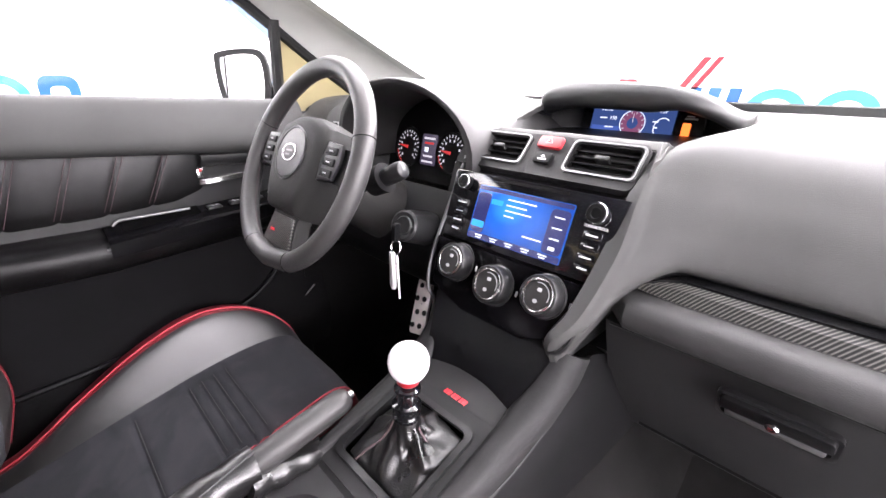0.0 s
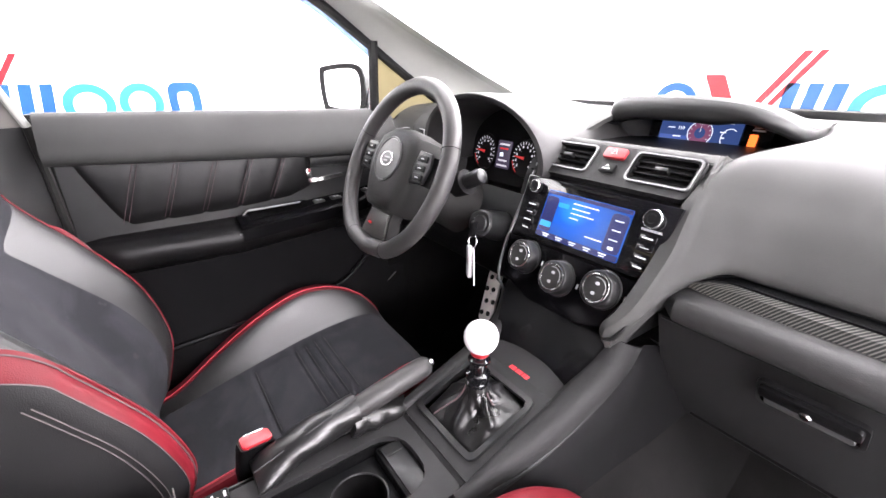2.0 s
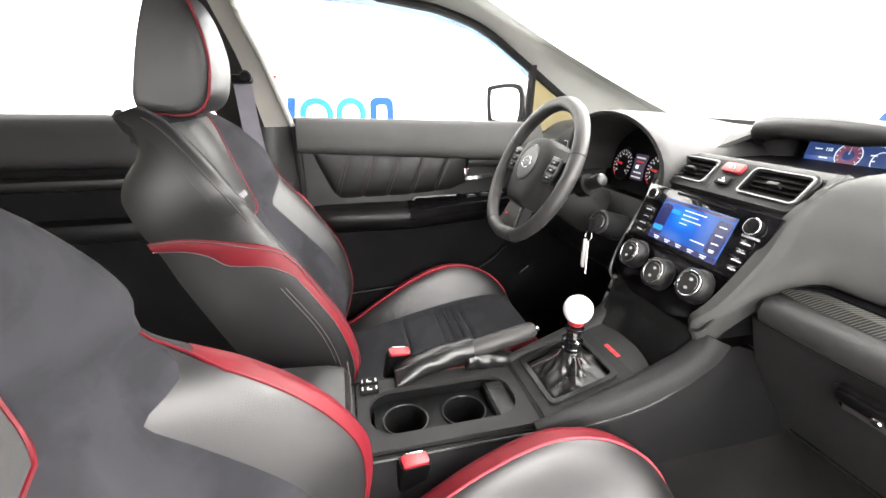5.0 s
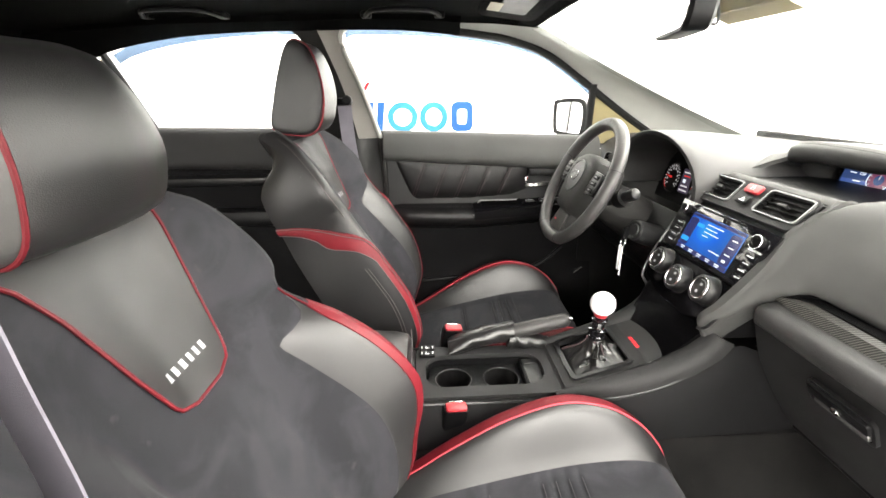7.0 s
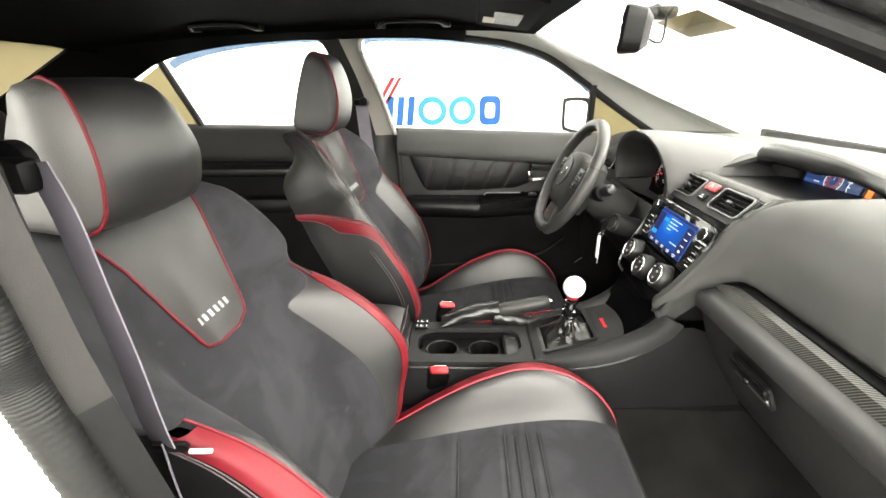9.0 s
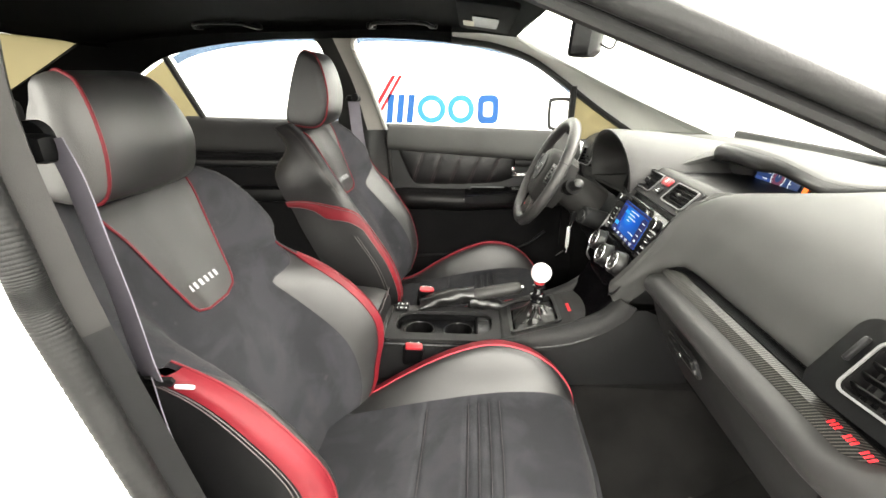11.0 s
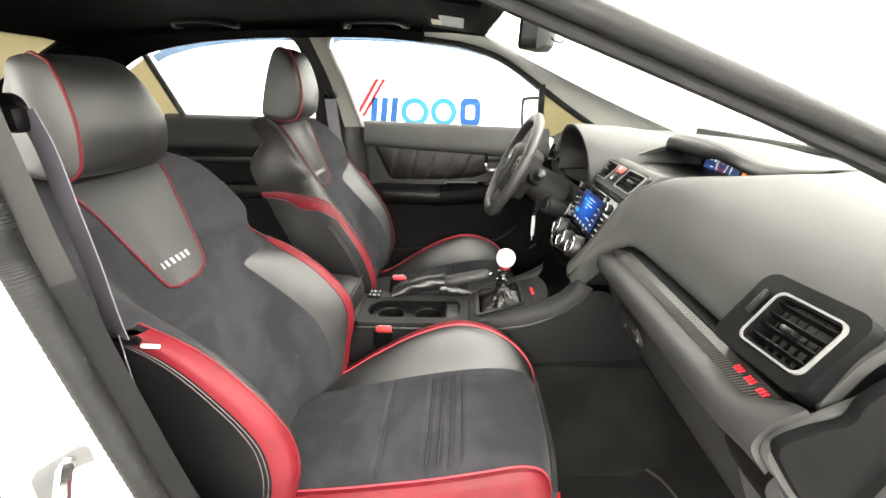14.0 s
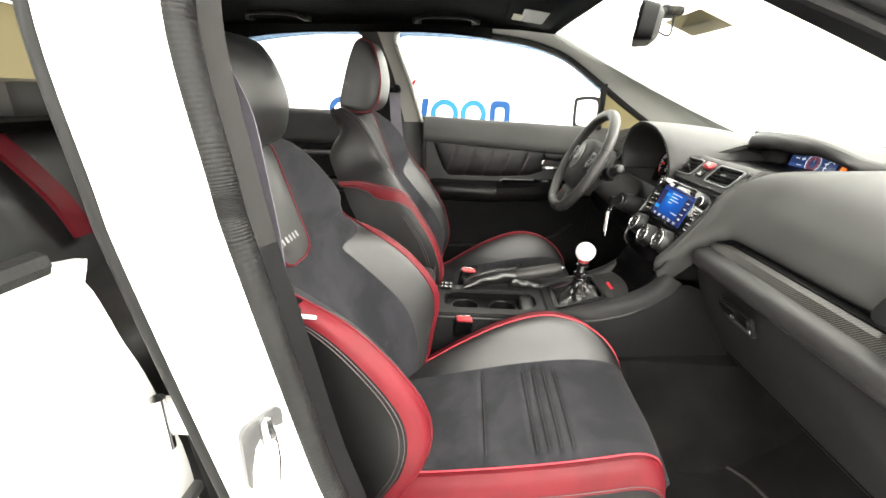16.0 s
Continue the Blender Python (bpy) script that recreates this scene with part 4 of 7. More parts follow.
# the vent fascia
FB = basis((0, -0.013, 0.865), FACE_X, V(0, 0.68, 0.73))
part("vent_fascia", merged(
    frame_plate(rounded(0.12, 0.071, 0.01, 5, 0.077, -0.004), rounded(0.1, 0.05, 0.008, 5, 0.083, 0.0), 0.03, FB @ pose(0, 0, -0.03)),
    frame_plate(rounded(0.142, 0.071, 0.01, 5, -0.096, -0.004), rounded(0.1, 0.05, 0.008, 5, -0.092, 0.0), 0.03, FB @ pose(0, 0, -0.03)),
    plate([(-0.035, -0.039), (0.026, -0.039), (0.026, 0.0315), (-0.035, 0.0315)], 0.03, FB @ pose(0, 0, -0.0302))), FASCIA, dash, "dark grey fascia round the vents")
vm = basis((0.083, -0.013, 0.865), FACE_X, V(0, 0.68, 0.73))
air_vent(dash, vm, 0.104, 0.054, 4, 8)
air_vent(dash, basis((-0.092, -0.013, 0.865), FACE_X, V(0, 0.68, 0.73)), 0.104, 0.054, 4, 8)
hz = basis((-0.003, -0.005, 0.8775), FACE_X, V(0, 0.68, 0.73))
hb = part("hazard_switch", plate(rounded(0.04, 0.02, 0.005), 0.006, hz, 0.002), REDPLASTIC, dash, "red hazard switch")
part("triangle_mark", ring_tube([hz @ V(0.006 * math.cos(a), 0.006 * math.sin(a), 0.0065) for a in (radians(90), radians(210), radians(330))], 0.0006, 5), WHITEMARK, hb)
part("vent_switch", plate(rounded(0.028, 0.017, 0.003), 0.004, hz @ pose(0, -0.027, 0), 0.001), PLASTIC, dash, "black small switch")
part("vent_mark", merged(plate([(-0.004, 0.001), (0.004, 0.001), (0, 0.005)], 0.0005, hz @ pose(0, -0.027, 0.004)), plate([(-0.007, -0.004), (0.007, -0.004), (0.007, -0.0015), (-0.007, -0.0015)], 0.0005, hz @ pose(0, -0.027, 0.004))), WHITEMARK, dash)
# audio unit
AM = basis((0, -0.074, 0.776), FACE_X, V(0, 0.36, 0.933))
aud = part("audio_unit", plate([(-0.14, -0.056), (0.135, -0.056), (0.146, 0.056), (-0.146, 0.056)], 0.02, AM @ pose(0, 0, -0.018), 0.003), GLOSS, dash, "gloss black audio unit with a lit touch screen")
part("disc_slot", plate(rounded(0.13, 0.004, 0.0015, 3, 0, 0.05), 0.001, AM @ pose(0, 0, 0.002)), DARK, aud)
SX, SW, SH = -0.003, 0.166, 0.083
scr = part("screen", plate(rounded(SW, SH, 0.002, 2, SX, -0.004), 0.001, AM @ pose(0, 0, 0.002)), SCREENBLUE, aud, "lit blue touch screen")


def bar(cx, cy, w, h, mat, base, parent, z=0.0032, name="screen_bar"):
    return part(name, plate(rounded(w, h, min(w, h) * 0.2, 2, cx, cy), 0.0004, base @ pose(0, 0, z)), mat, parent)


bar(SX, 0.0335, SW - 0.002, 0.006, SCREENDARK, AM, scr)
bar(SX - 0.068, -0.004, 0.026, 0.062, SCREENDARK, AM, scr)
bar(SX + 0.066, -0.004, 0.03, 0.062, SCREENDARK, AM, scr)
bar(SX, -0.0405, SW - 0.002, 0.009, SCREENDARK, AM, scr)
bar(SX - 0.042, 0.016, 0.022, 0.008, SCREENLIGHT, AM, scr, 0.0036)
bar(SX - 0.068, -0.022, 0.024, 0.01, SCREENLIGHT, AM, scr, 0.0036)
for i, (w, yy) in enumerate(((0.05, 0.024), (0.036, 0.0155), (0.046, 0.0075), (0.018, -0.0005))):
    bar(SX - 0.012 + w / 2 - 0.012, yy, w, 0.002, SCREENTEXT, AM, scr, 0.0036)
bar(SX + 0.032, -0.022, 0.032, 0.002, SCREENTEXT, AM, scr, 0.0036)
for i in range(5):
    bar(SX - 0.06 + i * 0.029, -0.039, 0.014, 0.0018, SCREENTEXT, AM, scr, 0.0036)
    bar(SX - 0.06 + i * 0.029, -0.0425, 0.010, 0.0018, SCREENTEXT, AM, scr, 0.0036)
for i in range(3):
    bar(SX + 0.066, 0.016 - i * 0.015, 0.015, 0.0018, SCREENTEXT, AM, scr, 0.0036)
bar(SX + 0.066, -0.027, 0.01, 0.005, SCREENTEXT, AM, scr, 0.0036)
for s in (-1, 1):
    km = AM @ pose(s * 0.114, 0.032 if s > 0 else 0.036, 0.0)
    r = 0.013 if s > 0 else 0.0105
    k = part("knob", lathe([(r, 0), (r, 0.012), (r * 0.92, 0.015), (r * 0.55, 0.0155), (r * 0.5, 0.014), (0.001, 0.014)], 28, km), PLASTIC, aud, "round black audio knob")
    part("knob_ring", ring_tube([km @ V(r * math.cos(a), r * math.sin(a), 0.013) for a in np.linspace(0, 2 * math.pi, 28, endpoint=False)], 0.001, 6), CHROME, k)
    for i in range(4):
        part("audio_button", plate(rounded(0.026, 0.011, 0.002, 3, s * 0.113, 0.004 - i * 0.0145), 0.003, AM @ pose(0, 0, 0.001), 0.001), GLOSS, aud)
        bar(s * 0.113, 0.004 - i * 0.0145, 0.014 if i % 2 else 0.017, 0.0022 if i != 1 else 0.0012, WHITEMARK, AM, aud, 0.0046, "button_mark")
part("lettering", text_mesh("TUNE/SCROLL", 0.0052, AM @ pose(0.114, 0.0155, 0.0028)), WHITEMARK, aud)
# climate panel with three round knobs
CM = basis((0, -0.113, 0.70), FACE_X, V(0, 0.42, 0.907))
clim = part("climate_panel", plate([(-0.122, -0.05), (-0.05, -0.072), (0.06, -0.072), (0.118, -0.05), (0.14, 0.026), (-0.142, 0.026)], 0.03, CM @ pose(0, 0, -0.028), 0.005), PANELGLOSS, dash, "gloss black climate panel")
for i in (-1, 0, 1):
    km = CM @ pose(i * 0.08, -0.004 if i else -0.016, 0.0)
    k = part("climate_knob", lathe([(0.031, 0), (0.031, 0.003), (0.029, 0.004), (0.0275, 0.022), (0.026, 0.024), (0.0215, 0.0245), (0.0205, 0.0225), (0.001, 0.0225)], 36, km), SATIN, clim, "large ribbed climate knob")
    part("knob_ring", ring_tube([km @ V(0.0212 * math.cos(a), 0.0212 * math.sin(a), 0.0242) for a in np.linspace(0, 2 * math.pi, 36, endpoint=False)], 0.0017, 8), CHROME, k, "bright chrome knob ring")
    part("knob_face", lathe([(0.0195, 0.0228), (0.018, 0.0236), (0.001, 0.0238)], 32, km), GREYTRIM, k, "dark grey knob face")
    part("knob_arc", tube([km @ V(0.0165 * math.cos(a), 0.0165 * math.sin(a), 0.0238) for a in np.linspace(-0.3, 1.9, 14)], 0.0006, 5), GREYMARK, k, "pale scale arc")
    part("knob_marks", merged(plate(rounded(0.007, 0.005, 0.0022, 4, 0.001, 0.0075), 0.0004, km @ pose(0, 0, 0.0238)), plate(rounded(0.0065, 0.005, 0.0022, 4, -0.001, -0.0085), 0.0004, km @ pose(0, 0, 0.0238))), GREYMARK, k)
    for s in (-1, 1):
        part("panel_mark", plate(rounded(0.003, 0.008, 0.001, 2), 0.0004, km @ pose(s * 0.0375, 0.0, 0.0025)), WHITEMARK, clim)
# silver side lines of the stack
for s, x0 in ((-1, -0.147), (1, 0.139)):
    part("stack_line", tube(curve([(x0 * 1.02, -0.03, 0.845), (x0, -0.075, 0.765), (x0 * 0.985, -0.112, 0.695), (x0 * 0.9, -0.135, 0.645), *(((-0.136, -0.118, 0.61), (-0.124, -0.14, 0.575), (-0.108, -0.18, 0.548)) if s < 0 else ((0.105, -0.14, 0.632),))], 5), 0.003, 8), SATIN if s > 0 else SILVER, dash, "silver edge of the centre stack")
part("stack_body", loft([[V(x * k, y + dy, z) for x, dy in ((-0.14, 0.25), (-0.14, 0.01), (0.14, 0.01), (0.14, 0.25))] for y, z, k in ((0.0, 0.88, 1.0), (-0.06, 0.80, 1.0), (-0.112, 0.68, 0.97), (-0.118, 0.615, 0.85))]), PLASTIC, dash)

# hooded display on top of the dashboard
lip = curve([(-0.154, 0.32, 0.924), (-0.149, 0.22, 0.936), (-0.134, 0.162, 0.948), (-0.09, 0.147, 0.956), (-0.02, 0.142, 0.9585), (0.05, 0.145, 0.957), (0.105, 0.153, 0.951), (0.148, 0.172, 0.938), (0.172, 0.205, 0.922), (0.178, 0.262, 0.913), (0.168, 0.335, 0.91)], 5)
rows = []
for i, p in enumerate(lip):
    b = V(lerp(-0.15, 0.15, i / (len(lip) - 1)), 0.50, 0.906)
    d = (b - p)
    d.z = 0
    d.normalize()
    dip = 0.011 * smooth01((0.12 - p.x) / 0.06) - 0.008 * smooth01((i - 40) / 8)
    m_ = p.lerp(b, 0.5)
    m_.z = lerp(b.z, p.z, 0.78)
    rows.append(curve([b, m_, p + d * 0.035 + V(0, 0, 0.001), p + d * 0.01, p + V(0, 0, -0.008 - 0.3 * dip), p + d * 0.003 + V(0, 0, -0.02 - dip), p + d * 0.03 + V(0, 0, -0.023 - dip), p + d * 0.075 + V(0, 0, -0.023 - dip)], 4))
part("display_hood", sheet([r[:14] for r in rows], thick=0.004), SOFT, dash, "soft hood over the upper display")
part("hood_lip", sheet([r[13:] for r in rows], thick=0.004), SATIN, dash, "dark lip under the display hood")
part("hood_cheek", sheet([[V(-0.146, 0.215, 0.93), V(-0.142, 0.20, 0.86)], [V(-0.112, 0.23, 0.945), V(-0.11, 0.225, 0.855)], [V(-0.098, 0.262, 0.945), V(-0.095, 0.262, 0.855)]], thick=0.01), PLASTIC, dash)
part("hood_cheek", sheet([[V(0.15, 0.345, 0.908), V(0.148, 0.34, 0.885)], [V(0.138, 0.31, 0.915), V(0.135, 0.30, 0.862)], [V(0.126, 0.262, 0.925), V(0.12, 0.262, 0.862)]], thick=0.006), PLASTIC, dash)
# pointed shelf that runs from the instrument hood under the display hood
SHELF = [((-0.17, 0.02, 0.874), (-0.137, 0.055, 0.888)), ((-0.19, 0.1, 0.905), (-0.132, 0.1, 0.905)), ((-0.18, 0.16, 0.922), (-0.128, 0.14, 0.919)), ((-0.165, 0.21, 0.93), (-0.122, 0.178, 0.93))]
rows = []
for a, b in SHELF:
    a, b = V(*a), V(*b)
    rows.append([a, a.lerp(b, 0.5) + V(0, 0, 0.002), b, b + V(-0.003, 0.004, -0.006), b + V(-0.03, 0.012, -0.012)])
part("display_shelf", sheet([list(r) for r in zip(*[curve(c, 4) for c in zip(*rows)])], thick=0.002), SOFT, dash, "pointed shelf beside the display recess")
part("recess_wall", sheet([[V(x, y, 0.862), V(x - 0.004, y + 0.004, z)] for x, y, z in ((-0.15, 0.055, 0.876), (-0.148, 0.1, 0.898), (-0.145, 0.15, 0.913), (-0.135, 0.2, 0.924))], thick=0.004), PLASTIC, dash, "dark side of the display recess")
DM = basis((0.0155, 0.238, 0.899), FACE_X, V(0, 0.25, 1))
disp = part("upper_display", plate([(-0.14, -0.04), (0.112, -0.04), (0.104, 0.04), (-0.13, 0.04)], 0.01, DM @ pose(0, 0, -0.012)), GLOSS, dash, "gloss black upper display with lit gauges")
ds = part("screen", plate(rounded(0.15, 0.06, 0.003, 3, -0.012, -0.004), 0.001, DM), DISPBLUE, disp, "lit navy information screen")
part("display_gauge", lathe([(0.021, 0.0011), (0.021, 0.0014)], 32, DM @ pose(-0.008, -0.005, 0)), DISPRED, ds)
part("display_gauge", lathe([(0.010, 0.0015), (0.010, 0.0017)], 24, DM @ pose(-0.008, -0.005, 0)), DISPBLUE, ds)
part("gauge_rim", tube([DM @ V(-0.008 + 0.0225 * math.cos(a), -0.005 + 0.0225 * math.sin(a), 0.0018) for a in np.linspace(-1.2, 4.3, 26)], 0.0008, 5), SCREENTEXT, ds)
part("screen_band", plate([(-0.084, -0.033), (-0.03, -0.033), (-0.03, -0.012), (-0.084, -0.012)], 0.0003, DM @ pose(0, 0, 0.0009)), DISPBAND, ds)
part("gauge_ticks", merged(*[plate(rounded(0.004, 0.0012, 0.0004, 2), 0.0003, DM @ pose(-0.008 + 0.0185 * math.cos(a), -0.005 + 0.0185 * math.sin(a), 0.0016, 0, 0, math.degrees(a))) for a in np.linspace(-0.6, 3.74, 10)]), GAUGEWHITE, ds)
part("needle", plate([(-0.0007, 0.002), (0.0007, 0.002), (0.0003, 0.017), (-0.0003, 0.017)], 0.0003, DM @ pose(-0.008, -0.005, 0.0019)), GAUGEWHITE, ds)
part("lettering", text_mesh("12:32", 0.0105, DM @ pose(-0.06, 0.018, 0.0014)), SCREENTEXT, ds)
part("lettering", text_mesh("73F", 0.0095, DM @ pose(0.042, 0.018, 0.0014)), SCREENTEXT, ds)
part("lettering", text_mesh("150", 0.009, DM @ pose(-0.045, 0.002, 0.0014)), SCREENTEXT, ds)
for cx, cy, w in ((-0.064, 0.002, 0.014), (-0.05, -0.014, 0.016), (0.032, 0.0, 0.01), (0.034, -0.01, 0.006), (-0.008, -0.028, 0.02)):
    bar(cx, cy, w, 0.0022, SCREENTEXT, DM, ds, 0.0014)
part("display_arc", tube([DM @ V(0.045 + 0.014 * math.cos(a), -0.01 + 0.017 * math.sin(a), 0.0018) for a in np.linspace(0.9, 5.4, 16)], 0.0008, 5), SCREENTEXT, ds)
part("warning_lamp", plate(rounded(0.013, 0.022, 0.002, 3, 0.083, -0.01), 0.001, DM), AMBER, disp, "lit amber warning lamp")
bar(0.088, 0.008, 0.02, 0.003, WHITEMARK, DM, disp, 0.001)
bar(0.086, 0.012, 0.012, 0.002, WHITEMARK, DM, disp, 0.001)
part("display_floor", sheet([[V(x, y, 0.862 + 0.02 * (0.25 - y) ** 0.5) for y in np.linspace(0.03, 0.25, 5)] + [V(x, 0.31, 0.862)] for x in np.linspace(-0.13, 0.145, 6)], thick=-0.006), PLASTIC, dash)

# instrument binnacle: an arched hood, its dark bowl and two dials
bcx = -0.318
rows = []
for k in range(25):
    a = math.pi * (1.14 - 1.28 * k / 24)
    ca, sa = math.cos(a), max(-0.45, math.sin(a))
    rows.append(curve([(bcx + 0.215 * ca, 0.30, 0.845 + 0.085 * sa), (bcx + 0.21 * ca, 0.12, 0.845 + 0.112 * sa), (bcx + 0.205 * ca, -0.03 - 0.01 * sa, 0.845 + 0.123 * sa),
                       (bcx + 0.195 * ca, -0.05 - 0.012 * sa, 0.845 + 0.118 * sa), (bcx + 0.182 * ca, -0.035, 0.845 + 0.104 * sa), (bcx + 0.172 * ca, 0.10, 0.845 + 0.09 * sa)], 4))
bn = part("binnacle", sheet(rows, thick=-0.004), LEDGE, dash, "arched instrument hood")
part("dial_panel", plate([(-0.19, -0.09), (0.19, -0.09), (0.19, 0.0), (0.12, 0.09), (-0.12, 0.09), (-0.19, 0.0)], 0.01, basis((bcx, 0.098, 0.84), FACE_X, V(0, 0.2, 1))), DARK, bn)
IM = basis((-0.359, 0.075, 0.822), FACE_X, V(0, 0.2, 1))
for s in (-1, 1):
    dm = IM @ pose(s * 0.069, 0, 0) @ Matrix.Diagonal((0.83, 0.87, 1, 1))
    d = part("dial", lathe([(0.052, 0), (0.052, 0.006), (0.049, 0.006), (0.047, 0.002), (0.001, 0.002)], 36, dm), DARK, bn, "round dial with red and white marks")
    part("dial_ticks", merged(*[plate(rounded(0.007, 0.002, 0.0005, 2), 0.0005, dm @ pose(0.040 * math.cos(a), 0.040 * math.sin(a), 0.003, 0, 0, math.degrees(a))) for a in np.linspace(-0.7, 3.9, 19)]), GAUGEWHITE, d)
    part("dial_numbers", merged(*[plate(rounded(0.004, 0.006, 0.0008, 2), 0.0005, dm @ pose(0.030 * math.cos(a), 0.030 * math.sin(a), 0.003)) for a in np.linspace(-0.7, 3.9, 10)]), GAUGEWHITE, d)
    part("dial_zone", tube([dm @ V(0.044 * math.cos(a), 0.044 * math.sin(a), 0.0032) for a in np.linspace(3.4, 4.2, 12)], 0.0008, 5), GAUGERED, d)
    part("needle", plate([(-0.002, 0.004), (-0.002, -0.004), (0.036, -0.0008), (0.036, 0.0008)], 0.001, dm @ pose(0, 0, 0.005, 0, 0, 175)), GAUGERED, d)
mi = part("mini_display", plate(rounded(0.046, 0.066, 0.003, 3), 0.003, IM), MINISCREEN, bn, "small lit display between the dials")
for yy, w in ((0.024, 0.034), (0.014, 0.028), (-0.014, 0.03), (-0.026, 0.036)):
    bar(0, yy, w, 0.004, GAUGEWHITE if yy != 0.014 else GAUGERED, IM, mi, 0.0034)
bar(-0.006, 0.0, 0.012, 0.01, SCREENTEXT, IM, mi, 0.0034)
part("driver_lower_panel", sheet([curve([(x, -0.04, 0.78), (x, -0.085, 0.72), (x, -0.10, 0.66), (x, -0.04, 0.58), (x, 0.1, 0.54)], 4) for x in np.linspace(-0.70, -0.15, 10)], thick=-0.02), PLASTIC, dash, "black knee panel under the wheel")
air_vent(dash, basis((-0.585, -0.05, 0.845), V(1, 0.25, 0), V(0, 0.4, 0.9)), 0.085, 0.062, 4, 6)
# passenger end vent in its pod
PM_ = basis((0.653, -0.020, 0.803), V(1, 0.05, 0.06), V(-0.1, 0.58, 0.8))
part("vent_pod", frame_plate(rounded(0.150, 0.112, 0.02, 5, -0.012, 0.0), rounded(0.095, 0.072, 0.01), 0.07, PM_ @ pose(0, 0, -0.062)), PLASTIC, dash, "black pod round the end vent")
air_vent(dash, PM_ @ pose(0, 0, 0.008), 0.098, 0.076, 4, 6, tilt=-20, rim=LITSILVER)
part("vent_wheel", box(-0.062, 0.012, 0.012, 0.006, 0.035, 0.008, 0.002, PM_), SATIN, dash)
part("defroster_slot", plate(rounded(0.1, 0.03, 0.006), 0.004, basis((0.62, 0.2, 0.916), V(0.9, 0.3, 0), V(-0.3, 0.9, 0)), 0.001), DARK, dash, "dark slotted defroster outlet")
# bars standing in for the badge on the trim strip
WM = basis((0.655, -0.05, 0.7345), V(1, 0, 0.0), V(0, 0.78, 0.6))
for i in range(3):
    x0 = -0.036 + i * 0.023
    part("badge_bar", merged(*[plate([(x0 + d, -0.004), (x0 + d + 0.0028, -0.0042), (x0 + d + 0.0045, 0.004), (x0 + d + 0.0017, 0.0042)], 0.0008, WM @ pose(0, 0, 0.0022)) for d in (0, 0.0052, 0.0104)]), REDMARK, dash, "raised red badge mark")
# steering column
col = thing("steering_wheel", (-0.345, -0.2, 0.75), "flat-bottomed black leather steering wheel with carbon-look insert", "steering wheel")
WC = V(-0.328, -0.243, 0.833)
WM2 = basis(WC, (1, 0, 0), (0, 0.436, 0.90))


def rim_point(a):
    r = 0.167
    x, y = r * math.cos(a), r * math.sin(a)
    return V(x, max(y, -0.150 - 0.012 * (1 - abs(x) / 0.09) if abs(x) < 0.09 else -0.150), 0)


rp = [rim_point(a) for a in np.linspace(0, 2 * math.pi, 72, endpoint=False)]
part("rim", ring_tube([WM2 @ p for p in rp], 0.0165, 12), RIMLEATHER, col, "black leather rim")
for a0 in (0.35, math.pi - 0.35, -1.15, math.pi + 1.15):
    c = rim_point(a0)
    d = (rim_point(a0 + 0.02) - rim_point(a0 - 0.02)).normalized()
    s = d.cross(V(0, 0, 1))
    part("seam", ring_tube([WM2 @ (c + (s * math.cos(t) + V(0, 0, 1) * math.sin(t)) * 0.0168) for t in np.linspace(0, 2 * math.pi, 16, endpoint=False)], 0.0007, 4), DARK, col)
inner = [WM2 @ V(p.x * 0.905, p.y * 0.905, -0.003) for p in rp]
part("stitching", merged(*[tube([inner[i], inner[(i + 1) % 72].lerp(inner[i], 0.35)], 0.001, 4) for i in range(72)]), DULLTHREAD, col, "dull red stitching inside the rim")
part("hub", loft([[WM2 @ V(x * k, y * k, z) for x, y in [(0.078, 0.03), (0.066, 0.062), (0.035, 0.075), (0.012, 0.078), (-0.012, 0.078), (-0.035, 0.075), (-0.066, 0.062), (-0.078, 0.03), (-0.078, 0.0), (-0.072, -0.03), (-0.06, -0.058), (-0.046, -0.082), (0.046, -0.082), (0.06, -0.058), (0.072, -0.03), (0.078, 0.0)]]
                  for k, z in ((1.0, -0.07), (1.05, -0.03), (1.045, -0.008), (1.0, 0.006), (0.92, 0.0135), (0.75, 0.018), (0.45, 0.0205))]), GREYTRIM, col, "dark grey airbag hub")
em = WM2 @ pose(0, 0.012, 0.021)
part("hub_ring", ring_tube([em @ V(0.043 * math.cos(a), 0.043 * math.sin(a), 0) for a in np.linspace(0, 2 * math.pi, 36, endpoint=False)], 0.0022, 6), SATIN, col, "thin grey ring on the hub")
part("hub_disc", lathe([(0.042, -0.001), (0.04, 0.0012), (0.001, 0.0016)], 36, em), SATIN, col, "dark round centre of the hub")
eb = part("emblem", ring_tube([em @ V(0.0205 * math.cos(a), 0.0135 * math.sin(a), 0.0026) for a in np.linspace(0, 2 * math.pi, 32, endpoint=False)], 0.0011, 6), CHROME, col, "oval chrome emblem")
part("emblem_centre", lathe([(0.0174, 0.0028), (0.001, 0.0034)], 28, em @ Matrix.Diagonal((1.1, 0.72, 1, 1))), SATIN, eb, "dark emblem centre")
part("emblem_mark", merged(plate(rounded(0.02, 0.003, 0.001, 2, 0.002, 0.003), 0.0008, em @ pose(0, 0, 0.0034)), plate(rounded(0.014, 0.003, 0.001, 2, -0.002, -0.004), 0.0008, em @ pose(0, 0, 0.0034))), SILVER, eb, "silver emblem mark")
